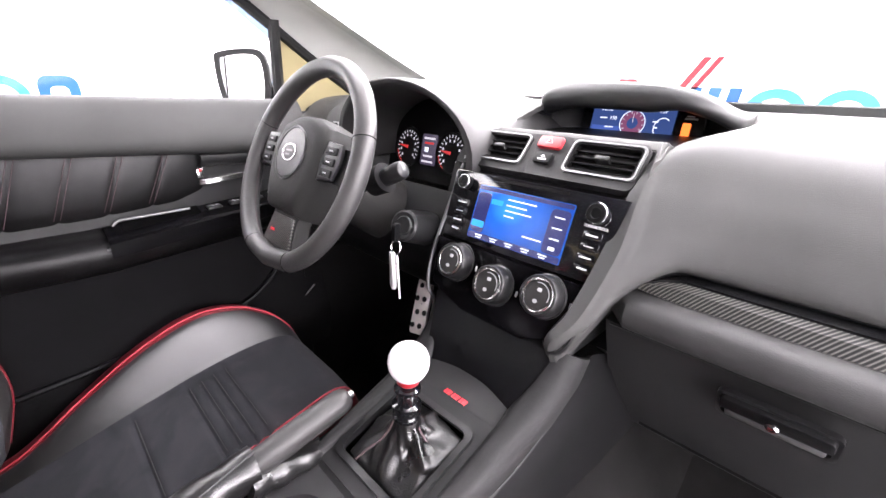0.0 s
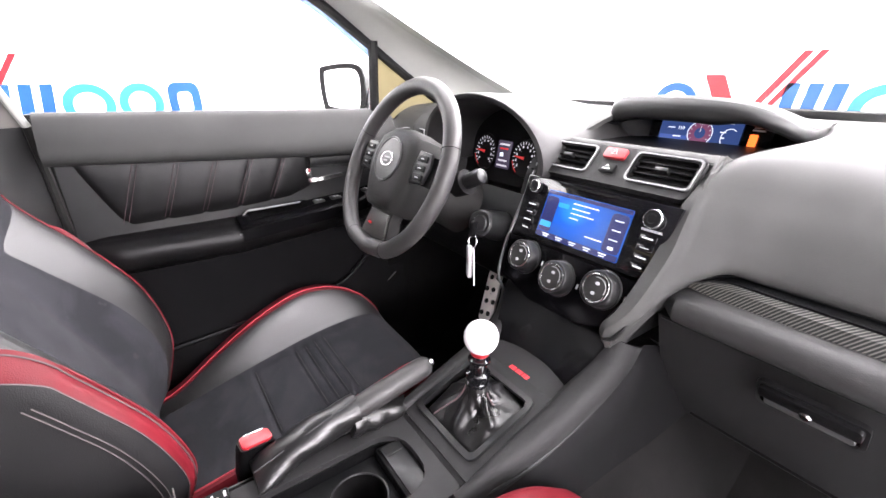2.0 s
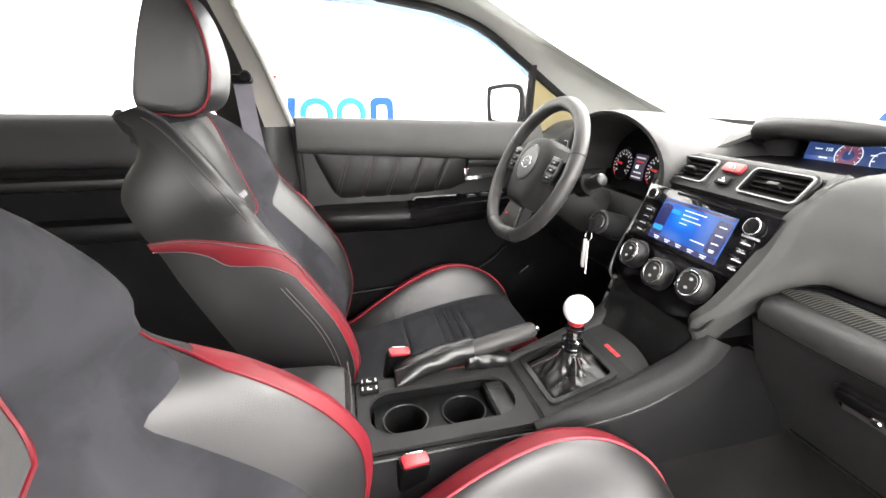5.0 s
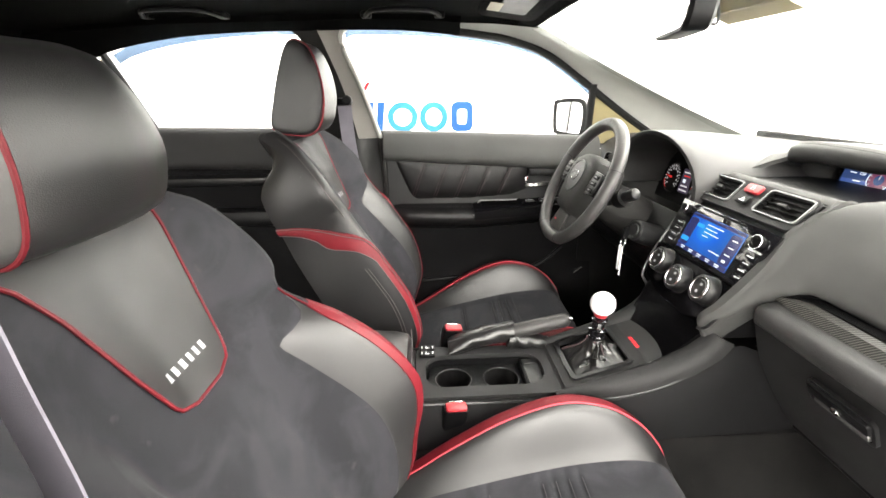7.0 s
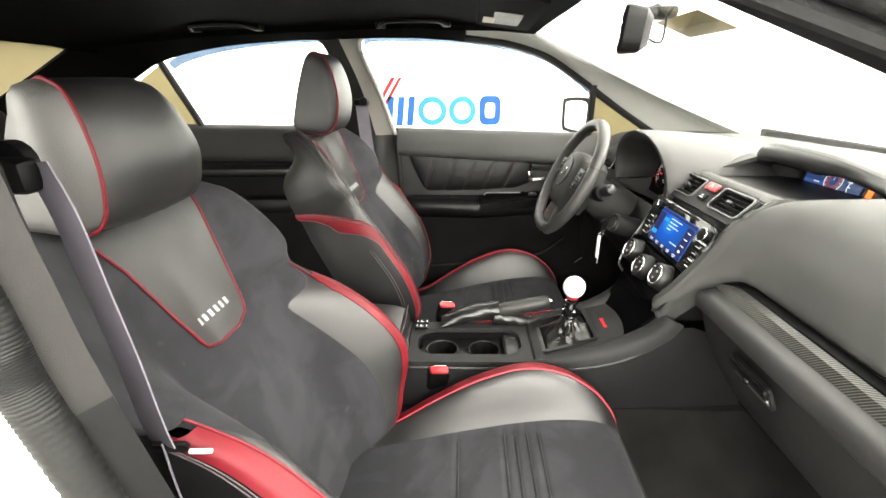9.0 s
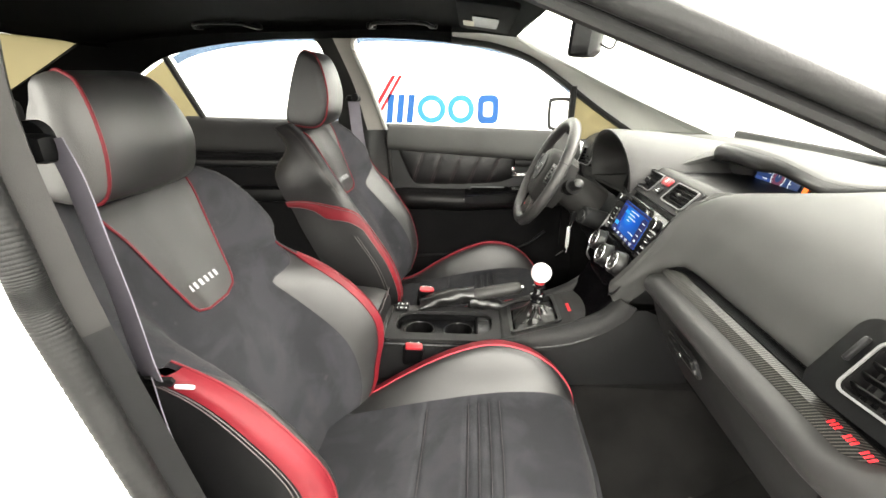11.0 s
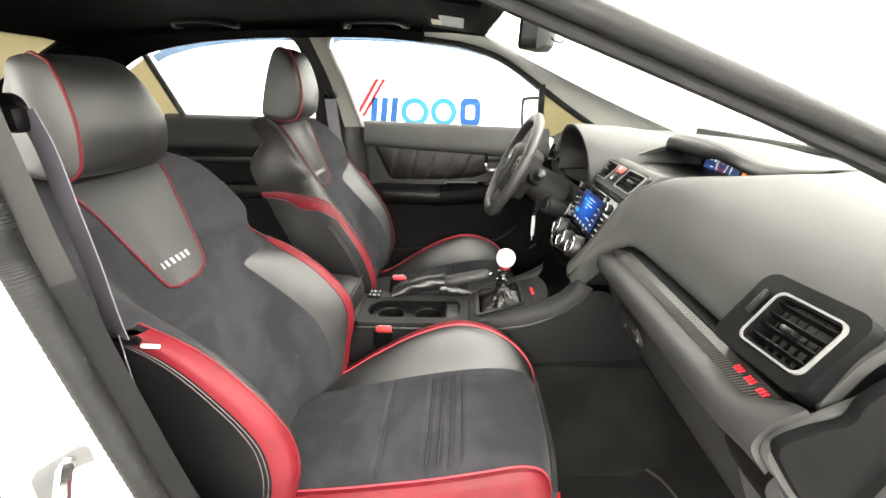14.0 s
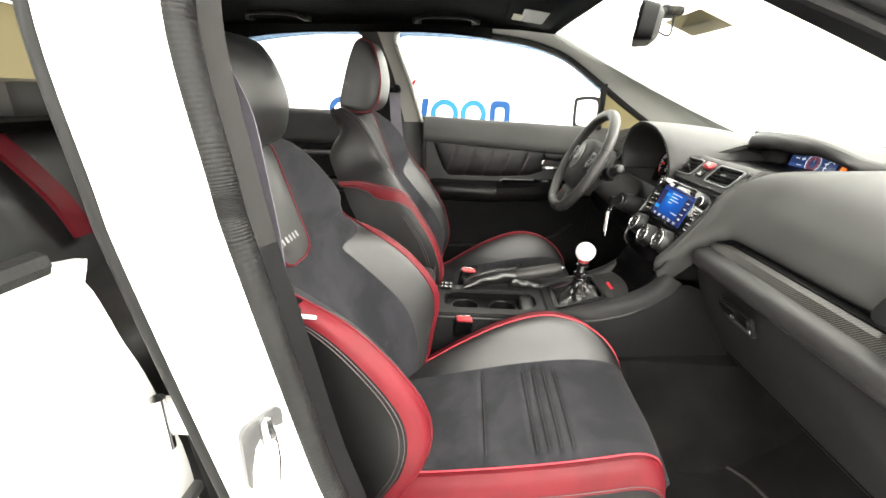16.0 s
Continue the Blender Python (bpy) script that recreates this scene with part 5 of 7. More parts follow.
for s in (-1, 1):
    part("spoke", loft([[WM2 @ V(s * x, y + dy, z) for dy, z in ((0.027, z0 - 0.02), (0.027, z0), (-0.027, z0), (-0.027, z0 - 0.02))] for x, y, z0 in ((0.06, 0.012, 0.006), (0.11, 0.012, 0.002), (0.16, 0.008, -0.002))]), PLASTIC, col, "spoke with switches")
    bm = WM2 @ pose(s * 0.102, 0.012, 0.003)
    part("switch_pad", plate([(-s * 0.024, -0.03), (s * 0.017, -0.024), (s * 0.025, 0.004), (s * 0.02, 0.03), (-s * 0.02, 0.032), (-s * 0.027, 0.0)][::s], 0.006, bm, 0.002), SATIN, col, "dark angular switch pad")
    for i in range(3):
        k = part("switch", plate(rounded(0.03, 0.012, 0.003, 3, 0, 0.018 - 0.017 * i), 0.004, bm @ pose(0, 0, 0.005), 0.001), PLASTIC, col)
        part("switch_mark", plate(rounded(0.01, 0.002, 0.0005, 2, 0, 0.018 - 0.017 * i), 0.0005, bm @ pose(0, 0, 0.009)), GREYMARK, k)
part("lower_spoke", loft([[WM2 @ V(s * w, y, z) for s, z in ((-1, -0.03), (-1, -0.005), (1, -0.005), (1, -0.03))] for y, w in ((-0.05, 0.05), (-0.1, 0.042), (-0.155, 0.058))]), GREYTRIM, col, "grey lower spoke")
part("insert", plate([(-0.036, -0.09), (0.036, -0.09), (0.046, -0.14), (-0.046, -0.14)], 0.005, WM2 @ pose(0, 0, -0.006), 0.001), CARBON, col, "carbon-look insert")
part("insert_badge", plate(rounded(0.013, 0.0045, 0.001, 3, -0.02, -0.118), 0.001, WM2), REDMARK, col, "small red badge")
ax0, ax1 = WM2 @ V(0, 0, -0.05), WM2 @ V(0, -0.02, -0.26)
part("column_shroud", loft([[p + V(0.058 * k * math.cos(a), 0, 0.066 * k * math.sin(a) - 0.012) for a in np.linspace(0, 2 * math.pi, 20, endpoint=False)] for p, k in ((ax0, 0.85), (ax0.lerp(ax1, 0.3), 1.0), (ax0.lerp(ax1, 0.7), 1.12), (ax1, 1.15))]), GREYTRIM, col, "black column shroud")
sk0 = V(-0.225, -0.2, 0.800)
skd = V(0.092, 0.022, 0.044)
part("stalk", tube([sk0, sk0 + skd * 0.45, sk0 + skd * 0.55, sk0 + skd * 0.9, sk0 + skd * 0.97, sk0 + skd], [0.008, 0.008, 0.013, 0.0145, 0.0125, 0.008], 18), SATIN, col, "wiper stalk")
part("stalk_collar", tube([sk0 + skd * 0.35, sk0 + skd * 0.62], [0.021, 0.023], 18), DARK, col)
part("stalk", tube([sk0 - V(0.1, 0, 0), sk0 - V(0.2, 0, 0)], [0.01, 0.014], 12), PLASTIC, col)
# ignition and key
kc = V(-0.172, -0.148, 0.742)
km = basis(kc, (0.95, 0.25, 0), (0, 0.35, 0.93))
part("ignition_barrel", lathe([(0.030, -0.07), (0.028, -0.03), (0.026, 0.004), (0.022, 0.007), (0.016, 0.005), (0.014, 0.008), (0.001, 0.008)], 28, km), SATIN, col, "round ignition lock")
kc = kc + V(0.016, -0.004, 0.004)
keys = thing("car_key", kc, "silver car key with a white tag hanging from the ignition", "key")
part("key_head", plate(rounded(0.016, 0.03, 0.006, 4, 0, 0), 0.006, basis(kc + V(0.004, -0.028, -0.004), (0.3, -0.95, 0), (0, 0.3, 1))), PLASTIC, keys, "black key head")
part("key_ring", ring_tube([kc + V(0.006, -0.034, -0.026) + V(0.011 * math.cos(a), 0.003 * math.sin(a), 0.011 * math.sin(a)) for a in np.linspace(0, 2 * math.pi, 24, endpoint=False)], 0.0012, 6), CHROME, keys)
part("key_tag", plate([(-0.008, 0), (0.007, 0.002), (0.009, -0.052), (0.004, -0.062), (-0.009, -0.062), (-0.012, -0.055)], 0.007, basis(kc + V(0.002, -0.034, -0.036), (0.9, -0.4, 0), (0, 0, 1)), 0.002), WHITEMARK, keys, "white key tag")
part("key_blade", plate([(0, 0), (0.004, 0), (0.012, -0.07), (0.009, -0.07)], 0.002, basis(kc + V(0.012, -0.036, -0.036), (0.9, -0.4, 0), (0, 0, 1))), CHROME, keys)
# pedals
ped = thing("accelerator_pedal", (-0.33, 0.03, 0.45), "drilled metal accelerator pedal", "pedal")
PMX = basis((-0.335, 0.03, 0.462), (0.98, 0.05, 0.2), (-0.08, 0.45, 0.9))
part("pedal_plate", plate(rounded(0.05, 0.135, 0.008), 0.006, PMX, 0.002), STEEL, ped)
for i in range(4):
    for s in (-1, 1):
        part("rubber_stud", disc(0.0065, 0.004, 12, 0.001, PMX @ pose(s * 0.012 + (0.004 if i % 2 else -0.004), -0.048 + i * 0.032, 0.005)), RUBBER, ped)
part("pedal_arm", tube([PMX @ V(0, 0.0, 0), PMX @ V(0, 0.1, -0.06), PMX @ V(0, 0.2, -0.08)], 0.008, 8), DARK, ped)


# ---- seats ----
def ip(t, xs, ys):
    """Value of a table at t: straight between few points, gliding through many."""
    if len(xs) < 9 or t <= xs[0] or t >= xs[-1]:
        return float(np.interp(t, xs, ys))
    i = int(np.searchsorted(xs, t)) - 1
    i = min(max(i, 0), len(xs) - 2)
    h = xs[i + 1] - xs[i]

    def slope(j):
        if j == 0 or j == len(xs) - 1:
            a, b = (0, 1) if j == 0 else (j - 1, j)
            return (ys[b] - ys[a]) / (xs[b] - xs[a])
        return (ys[j + 1] - ys[j - 1]) / (xs[j + 1] - xs[j - 1])

    u = (t - xs[i]) / h
    return float((2 * u ** 3 - 3 * u * u + 1) * ys[i] + (u ** 3 - 2 * u * u + u) * h * slope(i) + (3 * u * u - 2 * u ** 3) * ys[i + 1] + (u ** 3 - u * u) * h * slope(i + 1))


BZ = [0.34, 0.40, 0.45, 0.52, 0.58, 0.65, 0.71, 0.755, 0.80, 0.86, 0.915, 0.945]
BY = [-0.79, -0.806, -0.824, -0.855, -0.884, -0.918, -0.948, -0.968, -0.988, -1.016, -1.044, -1.072]
BW = [0.20, 0.222, 0.236, 0.248, 0.25, 0.248, 0.242, 0.246, 0.263, 0.260, 0.234, 0.188]
BB = [0.03, 0.072, 0.088, 0.098, 0.094, 0.082, 0.068, 0.058, 0.06, 0.045, 0.016, 0.0]
BB_OUT = [0.07, 0.11, 0.15, 0.195, 0.214, 0.20, 0.165, 0.115, 0.064, 0.048, 0.026, 0.006]
BB_WING = [0.07, 0.11, 0.135, 0.178, 0.198, 0.18, 0.135, 0.058, 0.064, 0.05, 0.03, 0.01]
BB_IN = [0.03, 0.072, 0.088, 0.098, 0.094, 0.084, 0.074, 0.07, 0.068, 0.056, 0.034, 0.014]
BN = V(0, 0.915, 0.40)
RED_END = 0.62


def back_depth(z):
    return ip(z, [0.34, 0.70, 0.84, 0.90, 0.945], [0.10, 0.10, 0.085, 0.066, 0.035])



def back_point(z, x, dep):
    return V(x, ip(z, BZ, BY), z) + BN * dep


def back_rear(z, x, dep):
    """The back of the backrest, rounded down towards its top."""
    return back_point(z, x, dep) - V(0, 0, 0.04 * smooth01((z - 0.86) / 0.085))


def back_front(z, u, left, right=BB):
    """Front face of the backrest: u runs across from -0.9 to 0.9; left is the bolster profile on that side."""
    w = ip(z, BZ, BW)
    b = ip(z, BZ, left if u < 0 else right)
    au = abs(u)
    q = back_point(z, u * w, -0.006 * (1 - min(1, au / 0.42)) ** 2)
    k = b * smooth01((au - 0.42) / 0.46)
    return q + (V(0, 1, 0) if (left is BB_WING and u < 0) or (right is BB_OUT and u > 0) else BN) * k


def back_rim(z, s, k, left, right=BB):
    """From the crest (k = 0) round the outer edge to the side (k = 1)."""
    w = ip(z, BZ, BW)
    b = ip(z, BZ, left if s < 0 else right)
    way = V(0, 1, 0) if (left is BB_WING and s < 0) or (right is BB_OUT and s > 0) else BN
    pts = [(0.9 * w, b), (0.955 * w, b - 0.003), (0.99 * w, b - 0.014), (1.0 * w, b - 0.034)]
    if left is BB_WING and s < 0:
        we = wing_edge(z)
        g = (0.9 - we) / (0.9 - WING_EDGE)
        wing = [(we * w, b * smooth01((we - 0.42) / 0.46)), (0.88 * w, b + 0.002), (0.97 * w, b - 0.008), (1.0 * w, b - 0.034)]
        pts = [(lerp(p[0], q[0], g), lerp(p[1], q[1], g)) for p, q in zip(pts, wing)]
    t = k * 3
    i = min(2, int(t))
    x, d = [lerp(pts[i][n], pts[i + 1][n], t - i) for n in (0, 1)]
    return back_point(z, s * x, 0) + way * d


WING_EDGE = 0.815


def wing_edge(z):
    """Inner edge of the red band on the tall inner wing."""
    return lerp(WING_EDGE, 0.9, smooth01((z - 0.715) / 0.04))


def panel_edge(z, wide=False):
    """Where the suede meets the leather bolster."""
    if wide:
        return 0.80 + 0.095 * smooth01((z - 0.675) / 0.085)
    edge = ip(z, [0.34, 0.45, 0.55, 0.62, 0.69], [0.74, 0.72, 0.67, 0.63, 0.59])
    return lerp(edge, 0.895, smooth01((z - 0.695) / 0.06))


CY = [-0.80, -0.72, -0.62, -0.52, -0.42, -0.34, -0.28, -0.245, -0.225, -0.215]
CP = [0.345, 0.362, 0.382, 0.402, 0.422, 0.436, 0.442, 0.432, 0.405, 0.36]
CC = [0.35, 0.372, 0.435, 0.492, 0.526, 0.519, 0.488, 0.452, 0.415, 0.365]
CW = [0.215, 0.22, 0.228, 0.232, 0.232, 0.226, 0.216, 0.208, 0.20, 0.196]


def pleat(y):
    d = 0.0
    for y0, k in ((-0.565, 1.0), (-0.47, 0.8), (-0.447, 0.8), (-0.424, 0.8), (-0.401, 0.8)):
        d -= 0.006 * k * math.exp(-((y - y0) / 0.005) ** 2)
    return d


def cushion_top(y, u):
    """u runs across from -0.82, the crest of the inner bolster, to 0.66, the low outer edge."""
    w, p, c = ip(y, CY, CW), ip(y, CY, CP), ip(y, CY, CC)
    k = smooth01((-u - 0.55) / 0.27)
    flat = -0.004 * math.cos(min(1.3, abs(u) * 2.4)) - 0.006 * smooth01((u - 0.5) / 0.16)
    return V(u * w, y - 0.035 * max(0.0, u) ** 2 * smooth01((y + 0.5) / 0.25), lerp(p + pleat(y) * smooth01((u + 0.58) / 0.08) * (1 - smooth01((u - 0.5) / 0.12)) + flat, c, k))


def front_seat(label, left, right, head_up, cush=(0, 0, 0), near=0.66):
    """A bucket seat; cush moves the cushion against the backrest, near is its low edge."""
    s = thing("front_seat", (0, -0.5, 0.1), label, "car seat", "front seats")
    zs = np.linspace(0.34, 0.945, 60)

    def slim(z):
        return 1 if right is BB_OUT else 1 - 0.75 * smooth01((z - 0.84) / 0.1)

    zb = np.linspace(0.34, 0.76, 48)
    zt = np.linspace(0.76, 0.945, 14)
    part("back_panel", sheet([[back_front(z, u * panel_edge(z, u > 0 and right is BB_OUT), left, right) for u in np.linspace(-1, 1, 30)] for z in zb], thick=0.012), SUEDE, s, "black suede backrest panel")
    part("shoulder_panel", sheet([[back_front(z, u, left, right) for u in np.linspace(-0.9, 0.9, 26)] for z in zt], thick=0.012), SUEDE, s, "black suede shoulder panel")
    for sd in (-1, 1):
        ul = np.linspace(0, 1, 12)
        part("side_bolster", sheet([[back_front(z, sd * lerp(panel_edge(z, sd > 0 and right is BB_OUT), wing_edge(z) if left is BB_WING and sd < 0 else 0.9, u), left, right) for u in (ul if sd > 0 else ul[::-1])] for z in zb[:-1]], thick=0.012), LEATHER, s, "smooth black leather bolster")
        rk = 1.0 if right is BB_OUT and sd > 0 else RED_END
        ks = np.linspace(0, 1, 8)
        rows = [[back_rim(z, sd, k * rk, left, right) + V(sd * 0.0012, 0, 0) for k in ks] for z in ((zb[:-1] if sd > 0 else zb[:-3]) if right is BB_OUT else zb[:-16])]
        if right is not BB_OUT:
            o = V(sd * 0.006, 0.004, 0.003)
            tail = [(back_rim(0.65, sd, 0.05, left, right) + o, back_rim(0.634, sd, rk, left, right) + V(sd * 0.003, -0.001, 0)), (back_rim(0.682, sd, 0.4, left, right) + o, back_rim(0.662, sd, 0.9, left, right) + V(sd * 0.006, -0.008, 0.002)),
                    (back_rim(0.707, sd, 1.0, left, right) + o * 2, V(sd * 0.2545, -0.942, 0.694)), (V(sd * 0.2525, -0.962, 0.741), V(sd * 0.2545, -0.97, 0.713)),
                    (V(sd * 0.2525, -1.01, 0.746), V(sd * 0.2535, -1.006, 0.724)), (V(sd * 0.243, -1.062, 0.74), V(sd * 0.243, -1.056, 0.724))]
            for pa, pb in tail:
                rows.append([pa.lerp(pb, k) + V(sd * 0.002 * math.sin(math.pi * k), 0, 0) for k in ks])
            cols_ = [curve([r[j] for r in rows[-9:]], 4) for j in range(8)]
            rows = rows[:-9] + [list(r) for r in zip(*cols_)]
            for j in (1, 7):
                part("stitching", tube([r[j] + V(sd * 0.0014, 0, 0.0005) for r in rows], 0.0011, 4), GREYTHREAD, s)
        part("red_band", sheet([r[::sd] for r in rows], thick=0.008), RED, s, "red leather band along the bolster")
        part("shoulder_edge", sheet([[back_rim(z, sd, k, left, right) for k in (ks if sd > 0 else ks[::-1])] for z in [*(zb[-1 if sd > 0 else -4:] if right is BB_OUT else zb[-13:]), *zt]], thick=0.005), SUEDE if right is BB_OUT else SIDELEATHER, s, "shoulder edge of the backrest")
        if right is not BB_OUT:
            part("stitching", tube([back_rim(z, sd, 0.55, left, right) + V(sd * 0.001, 0, 0) for z in np.linspace(0.74, 0.93, 16)], 0.0012, 4), GREYTHREAD, s)
        rows = []
        for z in zs:
            p0, p3 = back_rim(z, sd, 1.0, left, right), back_rear(z, sd * ip(z, BZ, BW) * (0.79 + 0.14 * slim(z)), -back_depth(z) * slim(z))
            r = [p0, p0.lerp(p3, 0.4) + V(sd * 0.008, 0, 0), p0.lerp(p3, 0.75) + V(sd * 0.01, 0, 0), p3]
            if rk < 1:
                r = [back_rim(z, sd, lerp(k, 0.99 + 0.005 * k, smooth01((z - (0.715 if right is BB_OUT else 0.635)) / 0.03)), left, right) for k in (RED_END, 0.8)] + r
            rows.append(r[::sd])
        part("side_panel", sheet(rows, thick=0.004), SHADELEATHER if right is BB_OUT else SIDELEATHER, s, "black leather side of the backrest")
        if right is not BB_OUT:
            top = [back_point(0.945, sd * (ip(0.945, BZ, BW) * 0.92 - 0.03 * k), d) - V(0, 0, 0.04 * k * k + 0.012) for k, d in ((0, -0.004), (0.33, -0.015 * slim(0.945)), (0.66, -0.03 * slim(0.945)), (1, -0.045 * slim(0.945)))]
            part("shoulder_cap", sheet([[a.lerp(b, t) + V(0, 0, 0.012 * math.sin(math.pi * t)) for t in (0, 0.2, 0.4, 0.6, 0.8, 1)] for a, b in zip(r[-4:], top)], thick=0.003), SIDELEATHER, s, "rounded leather shoulder")
        part("piping", tube([back_rim(z, sd, 0.0, left, right) + BN * 0.001 for z in (zb[:-14] if right is BB_IN and sd > 0 else zb)], 0.0018, 6), RED, s)
        for off in (0.0, 0.008):
            part("stitching", tube([back_rim(z, sd, 1.0, left, right) + V(sd * 0.0015, -0.005 - off, 0) for z in np.linspace(0.36, 0.74 if right is BB_OUT else 0.62, 40)], 0.0011, 4), GREYTHREAD, s)
    part("back_shell", sheet([[back_rear(z, u * ip(z, BZ, BW) * (0.79 + 0.14 * slim(z)), -back_depth(z) * slim(z) - 0.015 * (1 - u * u)) for u in np.linspace(1, -1, 14)] for z in zs], thick=0.01), LEATHER, s, "black leather seat back")
    part("top_cap", sheet([[back_point(0.945, u * (ip(0.945, BZ, BW) * 0.92 - 0.03 * k), d) + V(0, 0, 0.006 * math.sin(math.pi * k) * (1 - u * u) - 0.04 * k * k - 0.012 * abs(u) ** 3) for k, d in ((0, -0.004), (0.33, -0.015 * slim(0.945)), (0.66, -0.03 * slim(0.945)), (1, -0.045 * slim(0.945)))] for u in np.linspace(-1, 1, 12)], thick=0.01), LEATHER, s, "leather top of the backrest")
    # leather patch with piping
    rows = []
    for z in np.linspace(0.710, 0.918, 24):
        hi = ip(z, [0.709, 0.714, 0.722, 0.778, 0.862, 0.905, 0.918], [-0.008, 0.016, 0.028, 0.045, 0.064, 0.082, 0.1])
        lo = ip(z, [0.709, 0.714, 0.722, 0.742, 0.826, 0.918], [-0.052, -0.078, -0.091, -0.1, -0.122, -0.142])
        rows.append([back_front(z, lerp(lo, hi, u) / ip(z, BZ, BW), BB) + BN * 0.0035 for u in np.linspace(0, 1, 14)])
    part("leather_patch", sheet(rows, thick=0.004), LEATHER, s, "smooth leather patch on the backrest")
    edge = [r[0] for r in rows[::-1]] + [rows[0][4], rows[0][9]] + [r[-1] for r in rows]
    part("piping", tube(edge, 0.0026, 6), RED, s, "red piping round the patch")
    x = -0.067
    for w in (0.0075, 0.0065, 0.007, 0.008, 0.0075, 0.007):
        c = back_front(0.748, (x + w / 2) / ip(0.748, BZ, BW), BB) + BN * 0.0038
        pm = basis(c, (1, (x + w / 2) * 0.9, 0), back_front(0.80, 0, BB) - back_front(0.748, 0, BB))
        part("badge_bar", plate([(-w / 2, 0), (w / 2, 0), (w / 2 + 0.002, 0.013), (-w / 2 + 0.002, 0.013)], 0.001, pm), GREYMARK, s)
        x += w + 0.0068
    # cushion, with its parts set lower or further back where asked
    before = set(s.children)
    ys = np.linspace(-0.80, -0.215, 150)
    part("cushion_panel", sheet([[cushion_top(y, u) for u in np.linspace(near, -0.60, 20)] for y in ys], thick=0.012), SUEDE, s, "black suede cushion with stitched pleats")
    for y0 in (-0.565, -0.47, -0.447, -0.424, -0.401):
        part("stitching", tube([cushion_top(y0 + 0.004, u) + V(0, 0, 0.0022) for u in np.linspace(-0.52, near - 0.12, 14)], 0.0008, 4), SEAM, s)
    ul = np.linspace(0.60, 0.82, 8)
    if right is BB_IN:
        part("red_band", sheet([[cushion_top(y, -u) + V(0, 0, 0.0012) for u in np.linspace(0.785, 0.82, 4)] for y in ys[8:-14]], thick=0.003), RED, s, "red leather band on the crest of the cushion")
    part("cushion_bolster", sheet([[cushion_top(y, -u) for u in ul] for y in ys[8:]], thick=0.01), LEATHER, s, "smooth black leather cushion bolster")
    for sd in (-1, 1):

        def rim(y, k):
            if sd < 0:
                w, c = ip(y, CY, CW), ip(y, CY, CC)
                pts = [(0.82 * w, c), (0.93 * w, c - 0.002), (1.0 * w, c - 0.016), (1.03 * w, c - 0.045)]
                y1 = y
            else:
                q = cushion_top(y, near)
                y1 = q.y
                pts = [(q.x, q.z), (q.x + 0.012, q.z + 0.001), (q.x + 0.024, q.z - 0.016), (q.x + 0.03, q.z - 0.05)]
            t = k * 3
            i = min(2, int(t))
            return V(sd * lerp(pts[i][0], pts[i + 1][0], t - i), y1, lerp(pts[i][1], pts[i + 1][1], t - i))

        ks = np.linspace(0, 1 if sd > 0 else RED_END, 8)
        part("red_band", sheet([[rim(y, k) + V(sd * 0.001, 0, 0.0006) for k in (ks[::-1] if sd > 0 else ks)] for y in ys[8:]], thick=0.008), RED, s, "red leather band along the cushion")
        low = [((rim(y, 1.0 if sd > 0 else RED_END)), rim(y, 1.0) + V(sd * 0.001, 0, 0), rim(y, 1.0) + V(sd * 0.006, 0, -0.04), V(sd * (0.2 if sd < 0 else 0.175), rim(y, 1.0).y, 0.25)) for y in ys[8:]]
        part("cushion_side", sheet([list(q[::-sd]) for q in low], thick=0.008), SHADELEATHER if right is BB_OUT else SIDELEATHER, s, "black leather cushion side")
        part("piping", tube([rim(y, 0.0) + V(0, 0, 0.0015) for y in ys[8:]], 0.002, 6), THREAD, s)
        part("stitching", tube([rim(y, 0.93) + V(sd * 0.002, 0, 0) for y in ys[12:]], 0.0011, 4), GREYTHREAD, s)
        part("side_valance", box(sd * 0.19, -0.5, 0.225, 0.03, 0.52, 0.07, 0.012), PLASTIC, s, "black plastic seat valance")
        part("rail", box(sd * 0.17, -0.5, 0.15, 0.03, 0.6, 0.05, 0.006), DARK, s, "seat rail")
    part("cushion_front", sheet([[V(lerp(-0.196, 0.135, (u + 1) / 2), -0.214 - 0.016 * max(0, u) ** 2 - lerp(0, 0.03, t), lerp(0.37, 0.26, t)) for t in np.linspace(0, 1, 5)] for u in np.linspace(-1, 1, 10)], thick=-0.01), SUEDE, s)
    part("cushion_pan", box(-0.02, -0.52, 0.285, 0.33, 0.5, 0.09, 0.02), DARK, s)
    for ob in s.children:
        if ob not in before:
            ob.matrix_world = Matrix.Translation(cush) @ ob.matrix_world
    # headrest
    prof = curve([(0, -0.946, 1.02), (0, -0.950, 0.985), (0, -0.962, 0.955), (0, -0.99, 0.937), (0, -1.04, 0.938), (0, -1.078, 0.95), (0, -1.068, 1.0), (0, -1.048, 1.06),
                  (0, -1.03, 1.098), (0, -1.01, 1.112), (0, -0.992, 1.109), (0, -0.972, 1.098), (0, -0.955, 1.065)], 3, True)
    flat = right is not BB_OUT
    deep = ((-0.127, -1.005, 0.8, 0.8), (-0.1265, -0.985, 0.95, 0.9), (-0.1245, -0.97, 1.0, 0.96), (-0.12, -0.961, 1.0, 0.99), (-0.112, -0.955, 1.0, 1.0), (-0.085, -0.95, 1.0, 1.006), (-0.045, -0.948, 1.0, 1.015), (0, -0.947, 1.0, 1.018))

